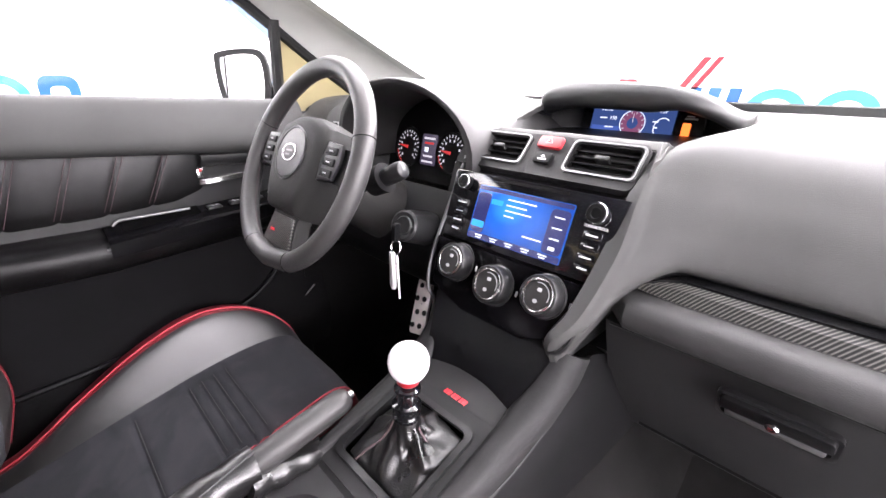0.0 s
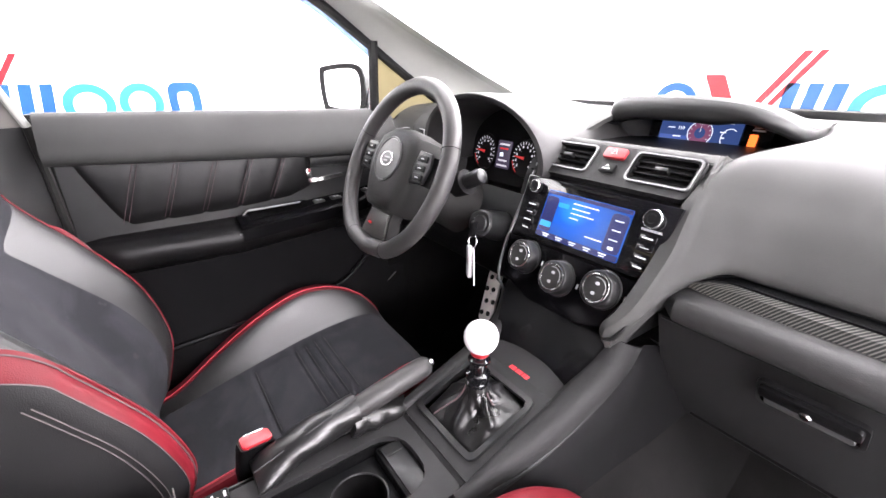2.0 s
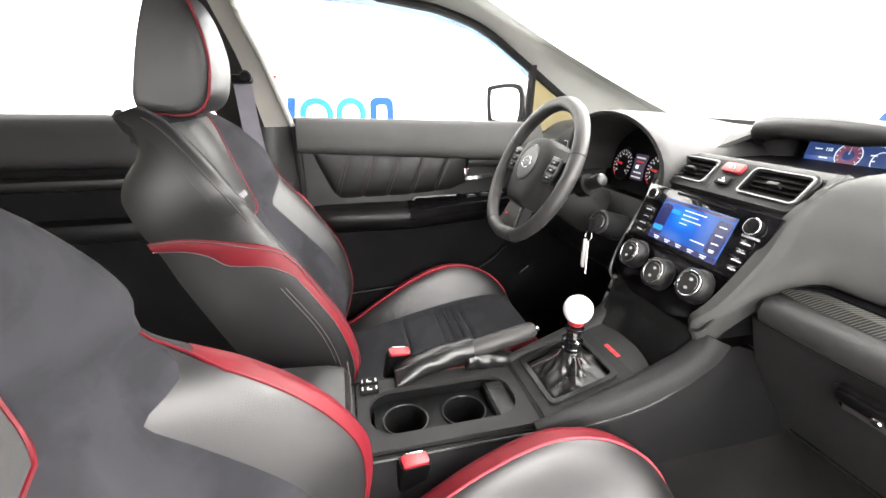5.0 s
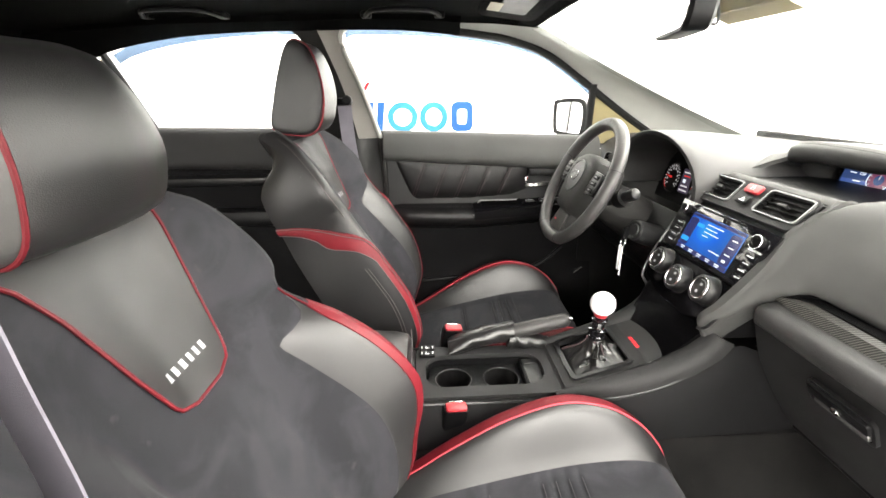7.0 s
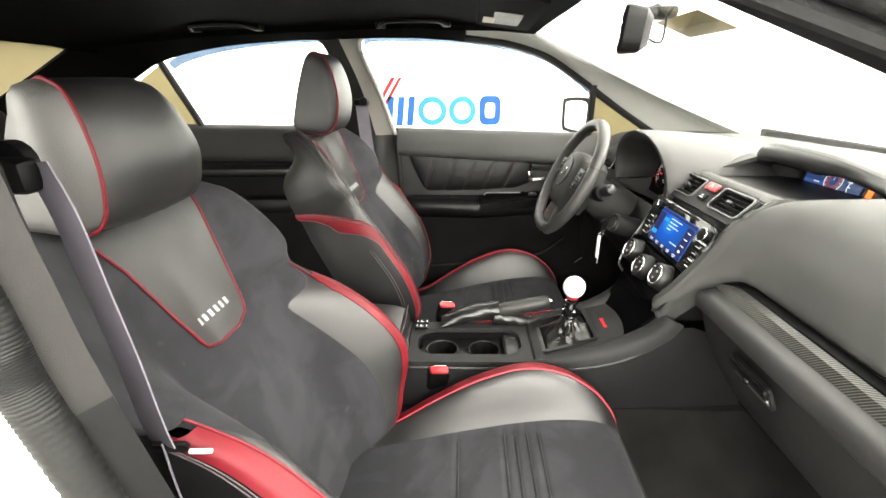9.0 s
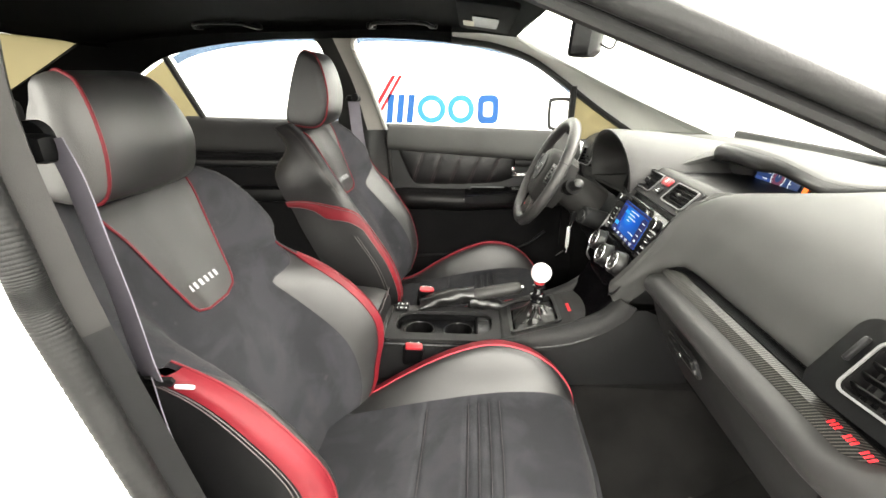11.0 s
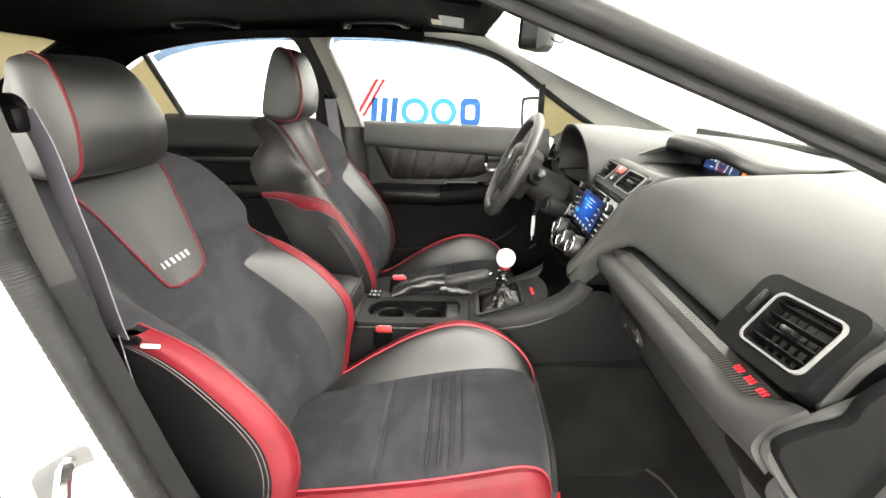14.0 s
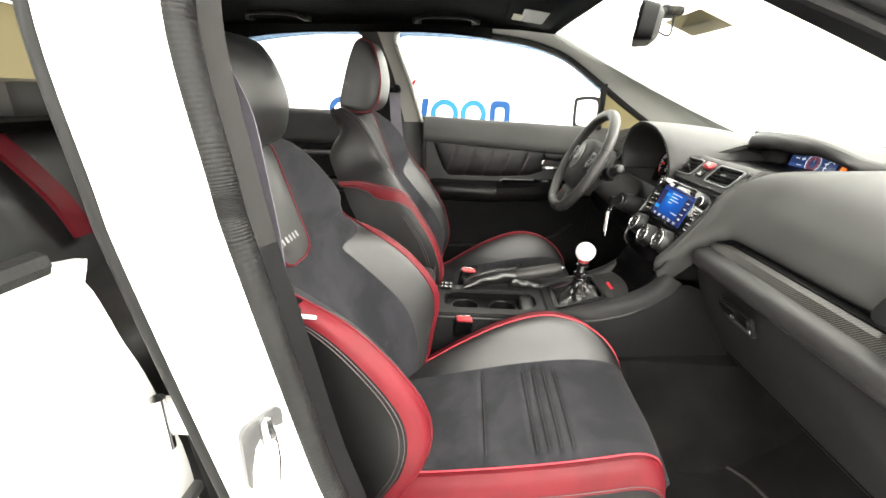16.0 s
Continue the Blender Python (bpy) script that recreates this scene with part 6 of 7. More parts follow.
    def head_half(narrow, steps=None):
        """Rings from the cheek to the middle; the crown narrows towards its top."""
        out = []
        for xa, yf, kb, kz in steps or ((-0.137, -1.030, 0.7, 0.72), (-0.136, -1.022, 0.85, 0.84), (-0.131, -1.008, 0.95, 0.93), (-0.119, -0.990, 1.0, 0.985), (-0.106, -0.974, 1.0, 1.0), (-0.085, -0.962, 1.0, 1.006), (-0.045, -0.951, 1.0, 1.015), (0, -0.947, 1.0, 1.018)):
            out.append([V(xa * 0.955 * (1 - narrow * min(1, max(0, (q.z - 1.0) / 0.112)) ** 1.5), -1.035 + (q.y + 1.035) * ((yf + 1.035) / 0.089 if q.y > -1.035 else kb), 1.022 + (q.z - 1.022) * kz + head_up * (q.z - 0.937) / 0.175) for q in prof])
        return out
    rings = head_half(0.55) + [[V(-q.x, q.y, q.z) for q in r] for r in head_half(0.06, deep if flat else None)[-2::-1]]
    rings = [[q + V(0.004, 0, 0) for q in r] for r in rings]
    hr = part("headrest", loft(rings[:-4]), LEATHER, s, "black leather headrest with red piping")
    part("headrest_cheek", loft(rings[-5:]), SIDELEATHER if flat else LITCHEEK, hr, "dull leather cheek of the headrest" if flat else "leather cheek of the headrest, coloured paler as if lit")
    for sd in (-1, 1):
        ring = [V(p.x + sd * 0.001, -1.035 + (p.y + 1.035) * 1.02, 1.03 + (p.z - 1.03) * 1.012) for p in (rings[4] if sd < 0 else rings[-5])]
        if sd > 0:
            part("piping", ring_tube(ring, 0.0026, 6), RED, hr, "red piping round the headrest cheek")
        part("post", tube([V(sd * 0.055, -1.085, 0.90), V(sd * 0.055, -1.04, 0.95)], 0.006, 10), CHROME, hr)
    return s


seat = front_seat("black suede and leather bucket seat with red bands", BB_WING, BB_OUT, 0.0)
seat.matrix_world = Matrix.Translation((0.372, -0.5, 0.1))
# the far seat has narrower shoulders
BW[9:] = [0.252, 0.222, 0.185]
seat2 = front_seat("black suede and leather bucket seat behind the steering wheel", BB, BB_IN, 0.03, (0, -0.038, -0.056), 0.52)
seat2.matrix_world = Matrix.Translation((-0.372, -0.5 + 0.058, 0.1 + 0.036))

# rear bench
bench = thing("rear_bench", (0, -1.8, 0.2), "black leather rear bench with red bands", "car seat")
part("bench_cushion", sheet([curve([(x, -1.95, 0.40), (x, -1.7, 0.42), (x, -1.5, 0.44), (x, -1.42, 0.41), (x, -1.41, 0.3)], 4) for x in np.linspace(-0.64, 0.64, 14)], thick=-0.03), LEATHER, bench)
part("bench_back", sheet([curve([(x, -1.88, 0.42), (x, -1.95, 0.6), (x, -2.03, 0.8), (x, -2.09, 0.92), (x, -2.16, 0.93)], 4) for x in np.linspace(-0.64, 0.64, 14)], thick=-0.03), LEATHER, bench)
for sd in (-1, 1):
    part("red_band", sheet([curve([(sd * x, -1.80, 0.42), (sd * x, -1.86, 0.6), (sd * x, -1.96, 0.8), (sd * x, -2.06, 0.93)], 4) for x in ((0.60, 0.63, 0.67)[::sd])], thick=-0.03), RED, bench, "red leather band")
    part("rear_headrest", box(sd * 0.34, -2.1, 0.97, 0.26, 0.09, 0.14, 0.03), LEATHER, bench)

part("red_band", sheet([curve([(x0, -2.055, 0.9), (x0 - 0.035, -1.99, 0.79), (x0 - 0.07, -1.935, 0.67), (x0 - 0.09, -1.90, 0.55)], 4) for x0 in (-0.05, -0.085, -0.12)], thick=0.02), RED, bench, "red leather band")

# ---- centre console ----
con = thing("centre_console", (0, -0.45, 0.12), "black centre console with cup holders and gear lever surround", "console")


# side walls
for s in (-1, 1):
    rows = []
    for y, zt, xt in ((-0.98, 0.45, 0.1), (-0.72, 0.462, 0.1), (-0.55, 0.462, 0.1), (-0.42, 0.462, 0.1), (-0.34, 0.468, 0.103), (-0.27, 0.482, 0.107), (-0.2, 0.505, 0.112), (-0.14, 0.55, 0.116), (-0.10, 0.592, 0.119), (-0.06, 0.6, 0.124), (0.02, 0.57, 0.13), (0.2, 0.54, 0.14)):
        xt -= 0.017 * (1 - smooth01((y + 0.42) / 0.14)) if s > 0 else 0
        zb = ip(y, [-0.9, -0.3, 0.1, 0.25], [0.36, 0.385, 0.44, 0.47])
        rows.append([V(s * xt, y, zt), V(s * (xt + 0.012), y, zt - 0.02), V(s * (xt + 0.022), y, lerp(zt, zb, 0.55)), V(s * (xt + 0.03), y, zb)][::s])
    part("side_wall", sheet(rows, thick=0.008), SIDEPLASTIC, con, "black console side")
    # raised side rail that sweeps up to the centre stack
    rl = curve([(s * 0.094, -0.40, 0.476), (s * 0.096, -0.33, 0.495), (s * 0.098, -0.26, 0.515), (s * 0.1, -0.2, 0.538), (s * 0.104, -0.15, 0.568), (s * 0.107, -0.124, 0.598), (s * 0.109, -0.11, 0.625)], 5)
    rows = []
    for i, p in enumerate(rl):
        d = (rl[min(i + 1, len(rl) - 1)] - rl[max(i - 1, 0)]).normalized()
        nrm = V(0, -d.z, d.y)
        grow = smooth01(i / 10)
        wid = (0.016 + 0.007 * smooth01((i - 8) / 18)) * (0.35 + 0.65 * grow)
        p = p - V(0, 0, 0.005 * (1 - grow))
        rows.append([p + V(-s * wid, 0, 0) - nrm * 0.008, p + V(-s * wid * 0.6, 0, 0) + nrm * 0.003, p + nrm * 0.005, p + V(s * wid * 0.6, 0, 0) + nrm * 0.002, p + V(s * wid, 0, 0) - nrm * 0.01, p + V(s * (wid + 0.001), 0, 0) - nrm * 0.03][::s])
    part("side_rail", sheet([curve(r, 3) for r in rows], thick=0.006), FASCIA, con, "satin black rail sweeping up to the stack")
    part("rail_line", tube(curve([(s * 0.112 - (0.017 if s > 0 else 0), -0.72, 0.462), (s * 0.112 - (0.017 if s > 0 else 0), -0.43, 0.462), (s * 0.114, -0.33, 0.476), (s * 0.121, -0.24, 0.494), (s * 0.125, -0.18, 0.519), (s * 0.129, -0.132, 0.556), (s * 0.13, -0.095, 0.605)], 5), 0.0024, 6), SATIN, con)
# deck behind the lever: rim plate with two cups and a pocket
deck = part("deck", merged(
    frame_plate(rounded(0.182, 0.31, 0.012), rounded(0.118, 0.268, 0.045), 0.012, basis((-0.008, -0.538, 0.459), (1, 0, 0), (0, 1, 0.01)))), FASCIA, con, "satin black console deck")
part("tray_wall", frame_plate(rounded(0.124, 0.274, 0.046), rounded(0.114, 0.264, 0.043), 0.03, basis((-0.008, -0.538, 0.43), (1, 0, 0), (0, 1, 0.01))), PLASTIC, con)
def curve4(rows, n=4):
    """Straight steps between rows of four numbers, n to a step."""
    return [tuple(lerp(p, q, k / n) for p, q in zip(a, b)) for a, b in zip(rows, rows[1:]) for k in range(n)] + [rows[-1]]


def holed(cx, cy, w, h, r, z, thick):
    """A plate with a round hole."""
    sq = [-1, -0.75, -0.5, -0.25, 0, 0.25, 0.5, 0.75]
    o = [(cx + w / 2 * a, cy - h / 2) for a in sq] + [(cx + w / 2, cy + h / 2 * a) for a in sq] + [(cx - w / 2 * a, cy + h / 2) for a in sq] + [(cx - w / 2, cy - h / 2 * a) for a in sq]
    i = [(cx + r * (x - cx) / math.hypot(x - cx, y - cy), cy + r * (y - cy) / math.hypot(x - cx, y - cy)) for x, y in o]
    return frame_plate(o, i, thick, Matrix.Translation((0, 0, z)))


part("tray_floor", merged(holed(-0.006, -0.608, 0.114, 0.11, 0.04, 0.438, 0.005), holed(-0.006, -0.498, 0.114, 0.11, 0.04, 0.438, 0.005), box(-0.006, -0.424, 0.4405, 0.114, 0.038, 0.005, 0)), PLASTIC, con)
for yy in (-0.608, -0.498):
    c = part("cup_holder", lathe([(0.037, -0.065), (0.0385, 0.003), (0.0405, 0.005), (0.037, 0.0045), (0.034, -0.058), (0.001, -0.058)], 32, Matrix.Translation((-0.006, yy, 0.4405)) @ Matrix.Diagonal((1.05, 1.05, 1, 1))), DARK, con, "round cup holder")
    part("cup_rim", ring_tube([V(-0.006 + 0.0405 * math.cos(a), yy + 0.0405 * math.sin(a), 0.4455) for a in np.linspace(0, 2 * math.pi, 32, endpoint=False)], 0.0018, 6), SATIN, c)
part("pocket", box(-0.002, -0.427, 0.453, 0.112, 0.046, 0.02, 0.006), PLASTIC, con, "small grooved pocket")
part("pocket_lid", box(-0.002, -0.427, 0.464, 0.096, 0.034, 0.004, 0.002), SATIN, con)
part("pocket_line", tube([(-0.03, -0.439, 0.467), (-0.03, -0.415, 0.467)], 0.001, 6), SATIN, con)
# seat heater switches
for i in range(2):
    sm = basis((-0.093 + i * 0.024, -0.667, 0.4715), (0, 1, 0), (-1, 0, 0))
    k = part("heater_switch", plate(rounded(0.036, 0.022, 0.003), 0.006, sm, 0.002), PLASTIC, con, "small black seat heater switch")
    part("switch_mark", merged(plate(rounded(0.003, 0.01, 0.0008, 2, -0.013, 0), 0.0004, sm @ pose(0, 0, 0.006)), plate(rounded(0.003, 0.01, 0.0008, 2, 0.013, 0), 0.0004, sm @ pose(0, 0, 0.006)),
                               plate([(-0.005, -0.005), (0.004, -0.005), (0.005, -0.002), (-0.001, -0.001), (-0.001, 0.005), (-0.004, 0.005)], 0.0004, sm @ pose(0, 0, 0.006))), WHITEMARK, k)
part("rear_deck", box(-0.008, -0.72, 0.462, 0.18, 0.05, 0.014, 0.004), SATIN, con)
# lever surround
part("deck_step", sheet([[V(x, y, z) for y, z in ((-0.384, 0.4716), (-0.381, 0.473), (-0.377, 0.4765), (-0.37, 0.4795))] for x in np.linspace(-0.099, 0.084, 5)], thick=0.01), FASCIA, con)
LM = basis((-0.005, -0.292, 0.500), (1, 0, 0), (0, 1, 0.335))
part("lever_surround", frame_plate(rounded(0.186, 0.175, 0.008), rounded(0.142, 0.128, 0.012), 0.012, LM @ pose(0, 0.0, -0.004)), FASCIA, con, "satin grey gear lever surround")
part("surround_frame", frame_plate(rounded(0.15, 0.136, 0.014), rounded(0.132, 0.118, 0.01), 0.008, LM @ pose(0, 0, 0.006)), SATIN, con, "gloss black frame")
part("front_plate", plate(rounded(0.186, 0.05, 0.006), 0.012, LM @ pose(0, 0.112, -0.004), 0.002), FASCIA, con)
for i in range(3):
    x0 = -0.024 + i * 0.015
    part("badge_bar", merged(*[plate([(x0 + d, -0.003), (x0 + d + 0.003, -0.0035), (x0 + d + 0.0045, 0.004), (x0 + d + 0.0015, 0.0045)], 0.001, LM @ pose(0.012, 0.094, 0.008)) for d in (0, 0.0048, 0.0088)]), REDMARK, con, "raised red badge mark")
# leaning glossy panel under the climate controls, with a small socket
PANEL = [(-0.108, 0.645, -0.124, 0.112), (-0.13, 0.61, -0.116, 0.104), (-0.15, 0.58, -0.105, 0.094), (-0.166, 0.556, -0.095, 0.086), (-0.178, 0.538, -0.086, 0.08), (-0.186, 0.526, -0.084, 0.08)]
part("cubby_panel", sheet([[V(lerp(a, b, u), y + 0.012 * math.sin(math.pi * u), z) for u in np.linspace(1, 0, 9)] for y, z, a, b in curve4(PANEL)], thick=0.006), PANELGLOSS, con, "glossy dark panel under the climate controls")
sk = basis((0.052, -0.163, 0.548), (1, 0, 0), (0, 0.5, 0.85))
part("socket", frame_plate(rounded(0.03, 0.012, 0.003), rounded(0.022, 0.006, 0.002), 0.004, sk), GLOSS, con, "small socket")
part("socket_floor", plate(rounded(0.024, 0.008, 0.002), 0.001, sk), SILVER, con)

# armrest box
arm = thing("armrest_box", (0, -0.85, 0.3), "black leather centre armrest box", "armrest")
rows = []
for y, zt, w in ((-0.705, 0.475, 0.086), (-0.702, 0.515, 0.088), (-0.71, 0.533, 0.088), (-0.74, 0.542, 0.088), (-0.85, 0.55, 0.088), (-0.98, 0.55, 0.086), (-1.02, 0.55, 0.094), (-1.03, 0.50, 0.09)):
    rows.append(curve([(-w, y, 0.44), (-w, y, zt - 0.03), (-w + 0.012, y, zt - 0.006), (-w + 0.04, y, zt), (w - 0.04, y, zt), (w - 0.012, y, zt - 0.006), (w, y, zt - 0.03), (w, y, 0.44)], 3))
part("lid", sheet(rows, thick=0.01), LEATHER, arm, "padded leather lid")
part("base", box(0, -0.87, 0.40, 0.19, 0.31, 0.13, 0.01), PLASTIC, arm)
part("seam", tube(curve([(-0.08, -0.704, 0.535), (0, -0.70, 0.54), (0.08, -0.704, 0.535), (0.098, -0.73, 0.53), (0.1, -0.85, 0.536), (0.098, -0.98, 0.536)], 5), 0.0014, 5), GREYTHREAD, arm)

# ---- gear lever ----
lev = thing("gear_lever", (-0.005, -0.29, 0.5), "gear lever with a white ball knob and black leather gaiter", "gear lever")
BALL = V(-0.004, -0.283, 0.632)
BASE = LM @ V(0, 0, 0.0)
AX = (BALL - V(-0.005, -0.292, 0.505)).normalized()
rings = []
for k, (t, r, amp) in enumerate(((0.0, 0.062, 0.0), (0.05, 0.0615, 0.03), (0.13, 0.057, 0.10), (0.24, 0.049, 0.2), (0.36, 0.039, 0.28), (0.48, 0.031, 0.3), (0.6, 0.0255, 0.22), (0.74, 0.021, 0.12), (0.88, 0.0185, 0.05), (1.0, 0.0165, 0.0))):
    c = BASE.lerp(BALL - AX * 0.078, t)
    ring = []
    for a in np.linspace(0, 2 * math.pi, 72, endpoint=False):
        q = 1 + amp * (0.55 * math.sin(4 * a + 5.2 * t + 0.6) + 0.35 * math.sin(7 * a - 7 * t) + 0.3 * math.sin(11 * a + 11 * t + 1.0))
        sq = lerp(1.0 / max(abs(math.cos(a)), abs(math.sin(a))) ** 0.85, 1.0, min(1, t * 2.4))
        ring.append(c + (LM.to_3x3() @ V(math.cos(a) * r * q * sq, math.sin(a) * r * q * sq * 0.92, amp * 0.012 * math.sin(5 * a + 2))))
    rings.append(ring)
fine = [curve([r[j] for r in rings], 4) for j in range(72)]
part("gaiter", sheet([list(r) for r in zip(*fine)], False, True), GAITER, lev, "creased black leather gaiter")
part("gaiter_seam", tube([BASE.lerp(BALL - AX * 0.078, t) + V(-0.4 * r, -0.93 * r, 0.0) for t, r in ((0.02, 0.066), (0.2, 0.053), (0.4, 0.034), (0.65, 0.022), (0.9, 0.0165))], 0.0016, 5), DULLTHREAD, lev)
part("gaiter_seam", tube([BASE.lerp(BALL - AX * 0.078, t) + V(0.9 * r, 0.3 * r, 0.0) for t, r in ((0.02, 0.066), (0.2, 0.053), (0.4, 0.034), (0.65, 0.022), (0.9, 0.0165))], 0.0016, 5), DULLTHREAD, lev)
bm_ = basis(BALL, AX.orthogonal(), AX.cross(AX.orthogonal()))
part("collar", lathe([(0.016, -0.086), (0.0185, -0.083), (0.0185, -0.078), (0.0165, -0.076), (0.0165, -0.069), (0.0195, -0.067), (0.0195, -0.062), (0.014, -0.059), (0.013, -0.047), (0.012, -0.043), (0.0175, -0.041), (0.0175, -0.037), (0.011, -0.034), (0.011, -0.028)], 24, bm_), GLOSS, lev, "stepped gloss black collar")
part("collar_band", lathe([(0.0125, -0.031), (0.0145, -0.029), (0.0145, -0.020), (0.012, -0.019)], 24, bm_), REDPLASTIC, lev, "red band with white marks under the knob")
part("ball_knob", lathe([(0.0135, -0.0235), (0.0185, -0.0205), (0.0225, -0.0155), (0.026, -0.0075), (0.027, 0.0), (0.026, 0.0075), (0.0225, 0.0155), (0.0185, 0.0198), (0.0135, 0.0232), (0.007, 0.0262), (0.001, 0.027)], 32, bm_), WHITEBALL, lev, "glossy white ball knob")

# ---- handbrake ----
hbk = thing("handbrake", (-0.1, -0.55, 0.47), "handbrake lever with leather grip and silver button", "handbrake")
h0, h1 = V(-0.105, -0.455, 0.508), V(-0.1, -0.318, 0.541)
part("grip", tube([h0.lerp(h1, t) for t in (0, 0.05, 0.3, 0.6, 0.9, 0.97, 1.0)], [0.0155, 0.018, 0.019, 0.0185, 0.018, 0.0155, 0.011], 16), RIMLEATHER, hbk, "worn grey-black leather grip")
part("button", tube([h1, h1 + (h1 - h0).normalized() * 0.007], [0.007, 0.006], 12), CHROME, hbk, "silver release button")
g0 = V(-0.098, -0.615, 0.474)
rings = []
for t in np.linspace(0, 1, 14):
    c = g0.lerp(h0, t) + V(0, 0, 0.008 * math.sin(math.pi * t))
    r = lerp(0.034, 0.0235, t ** 0.7)
    rings.append([c + V(math.cos(a) * r * (1 + 0.08 * math.sin(14 * t + 3 * a)), 0, math.sin(a) * r * lerp(0.3, 1.08, t ** 0.5) * (1 + 0.07 * math.sin(17 * t + 2 * a))) for a in np.linspace(0, 2 * math.pi, 20, endpoint=False)])
part("gaiter", loft(rings), GAITER, hbk, "creased black leather gaiter")
part("gaiter_seam", tube([g0.lerp(h0, t) + V(0.012, 0, 0.022 + 0.01 * t) for t in np.linspace(0, 1, 8)], 0.0012, 5), SEAM, hbk)
# loose fold of the gaiter under the grip
rings = []
for t in np.linspace(0, 1, 12):
    c = V(-0.1, lerp(-0.47, -0.365, t), lerp(0.492, 0.476, t))
    r = lerp(0.021, 0.015, t) * (1 + 0.1 * math.sin(19 * t))
    rings.append([c + V(math.cos(a) * r * 1.2, 0.004 * math.sin(3 * a), math.sin(a) * r * (1 + 0.08 * math.sin(3 * a + 9 * t))) for a in np.linspace(0, 2 * math.pi, 20, endpoint=False)])
part("gaiter_fold", loft(rings), GAITER, hbk, "loose fold of the leather gaiter")
part("slot_floor", box(-0.1, -0.5, 0.445, 0.05, 0.3, 0.02, 0.004), DARK, hbk)


# ---- seat belts and buckles ----
def buckle(at, lean, label):
    b = thing("belt_buckle", at, label, "belt buckle", "front belt buckles")
    m = Matrix.Translation(at) @ pose(0, 0, 0, *lean)
    part("housing", loft([[m @ V(x * k, y * k, z) for x, y in rounded(0.028, 0.052, 0.008)] for z, k in ((-0.085, 0.8), (-0.06, 0.95), (-0.01, 1.0), (0.0, 0.95))]), PLASTIC, b, "black buckle housing")
    part("release_button", plate(rounded(0.022, 0.044, 0.006), 0.006, m @ pose(0, 0, -0.001), 0.002), REDPLASTIC, b, "red release button")
    part("buckle_slot", box(-0.011, 0, 0.001, 0.003, 0.03, 0.009, 0.001, m), CHROME, b)
    part("stem", tube([m @ V(0, 0, -0.08), m @ V(0, -0.02, -0.17)], 0.008, 8), DARK, b)
    return b


buckle((0.106, -0.61, 0.462), (-6, 10, 8), "black seat belt buckle with a red button beside the passenger seat")
buckle((-0.138, -0.6, 0.503), (-8, 10, 8), "black seat belt buckle with a red button beside the driver seat")


def ribbon(pts, w, across, mat_thick=0.0015, n=6):
    c = curve(pts, n)
    a = Vector(across).normalized() * w / 2
    return sheet([[p - a, p, p + a] for p in c], thick=mat_thick)


sb = thing("seat_belt", (0.62, -0.92, 1.02), "grey seat belt hanging from the centre pillar", "seat belt", "front seat belts")
part("webbing", ribbon([(0.608, -0.914, 1.045), (0.619, -0.892, 1.0), (0.624, -0.881, 0.93), (0.626, -0.873, 0.865), (0.627, -0.868, 0.79), (0.625, -0.866, 0.755)], 0.042, (0.36, 0.92, 0.1)), BELT, sb, "grey webbing")
part("webbing", ribbon([(0.625, -0.866, 0.755), (0.634, -0.855, 0.68), (0.645, -0.83, 0.58), (0.652, -0.80, 0.45), (0.655, -0.785, 0.3)], 0.04, (0.55, 0.5, 0.6)), BELT, sb, "grey lower webbing")
part("anchor", box(0.614, -0.935, 1.035, 0.03, 0.055, 0.03, 0.01), PLASTIC, sb, "black belt anchor")
part("bolt_cover", disc(0.018, 0.016, 18, 0.004, basis((0.61, -0.935, 1.045), (0, 1, 0), (0, 0, 1)) @ pose(0, 0, 0.0, 0, 180)), PLASTIC, sb)
part("tongue", plate([(-0.016, -0.007), (0.014, -0.008), (0.018, 0), (0.014, 0.007), (-0.016, 0.007)], 0.005, basis((0.622, -0.858, 0.752), (-0.25, 0.9, -0.2), (0.2, 0.3, 0.9)), 0.002), PLASTIC, sb, "black belt tongue")
part("tongue_blade", plate(rounded(0.024, 0.007, 0.003), 0.003, basis((0.614, -0.834, 0.737), (-0.25, 0.9, -0.2), (0.2, 0.3, 0.9)), 0.001), WHITEMARK, sb, "bright metal tongue blade")
sb2 = thing("seat_belt", (-0.62, -0.92, 1.02), "grey seat belt behind the driver seat", "seat belt", "front seat belts")
part("webbing", ribbon([(-0.585, -0.905, 1.03), (-0.60, -0.90, 0.9), (-0.63, -0.88, 0.7), (-0.65, -0.86, 0.5)], 0.042, (-0.3, 1, 0.1)), BELT, sb2)
part("anchor", box(-0.585, -0.905, 1.04, 0.035, 0.05, 0.022, 0.008), PLASTIC, sb2)
part("bolt_cover", disc(0.014, 0.02, 16, 0.004, basis((-0.56, -0.89, 1.045), (0, 1, 0), (0, 0, 1))), PLASTIC, sb2)


# ---- driver door ----
door = thing("front_door", (-0.72, -0.45, 0.2), "closed black driver door panel with stitched leather insert", "car door")
DY = np.linspace(-0.80, -0.06, 26)


def belt_z(y):
    return 0.8985 - 0.035 * (y + 0.1)


def pad_low(y):
    return ip(y, [-0.8, -0.3, -0.06], [0.062, 0.078, 0.088])


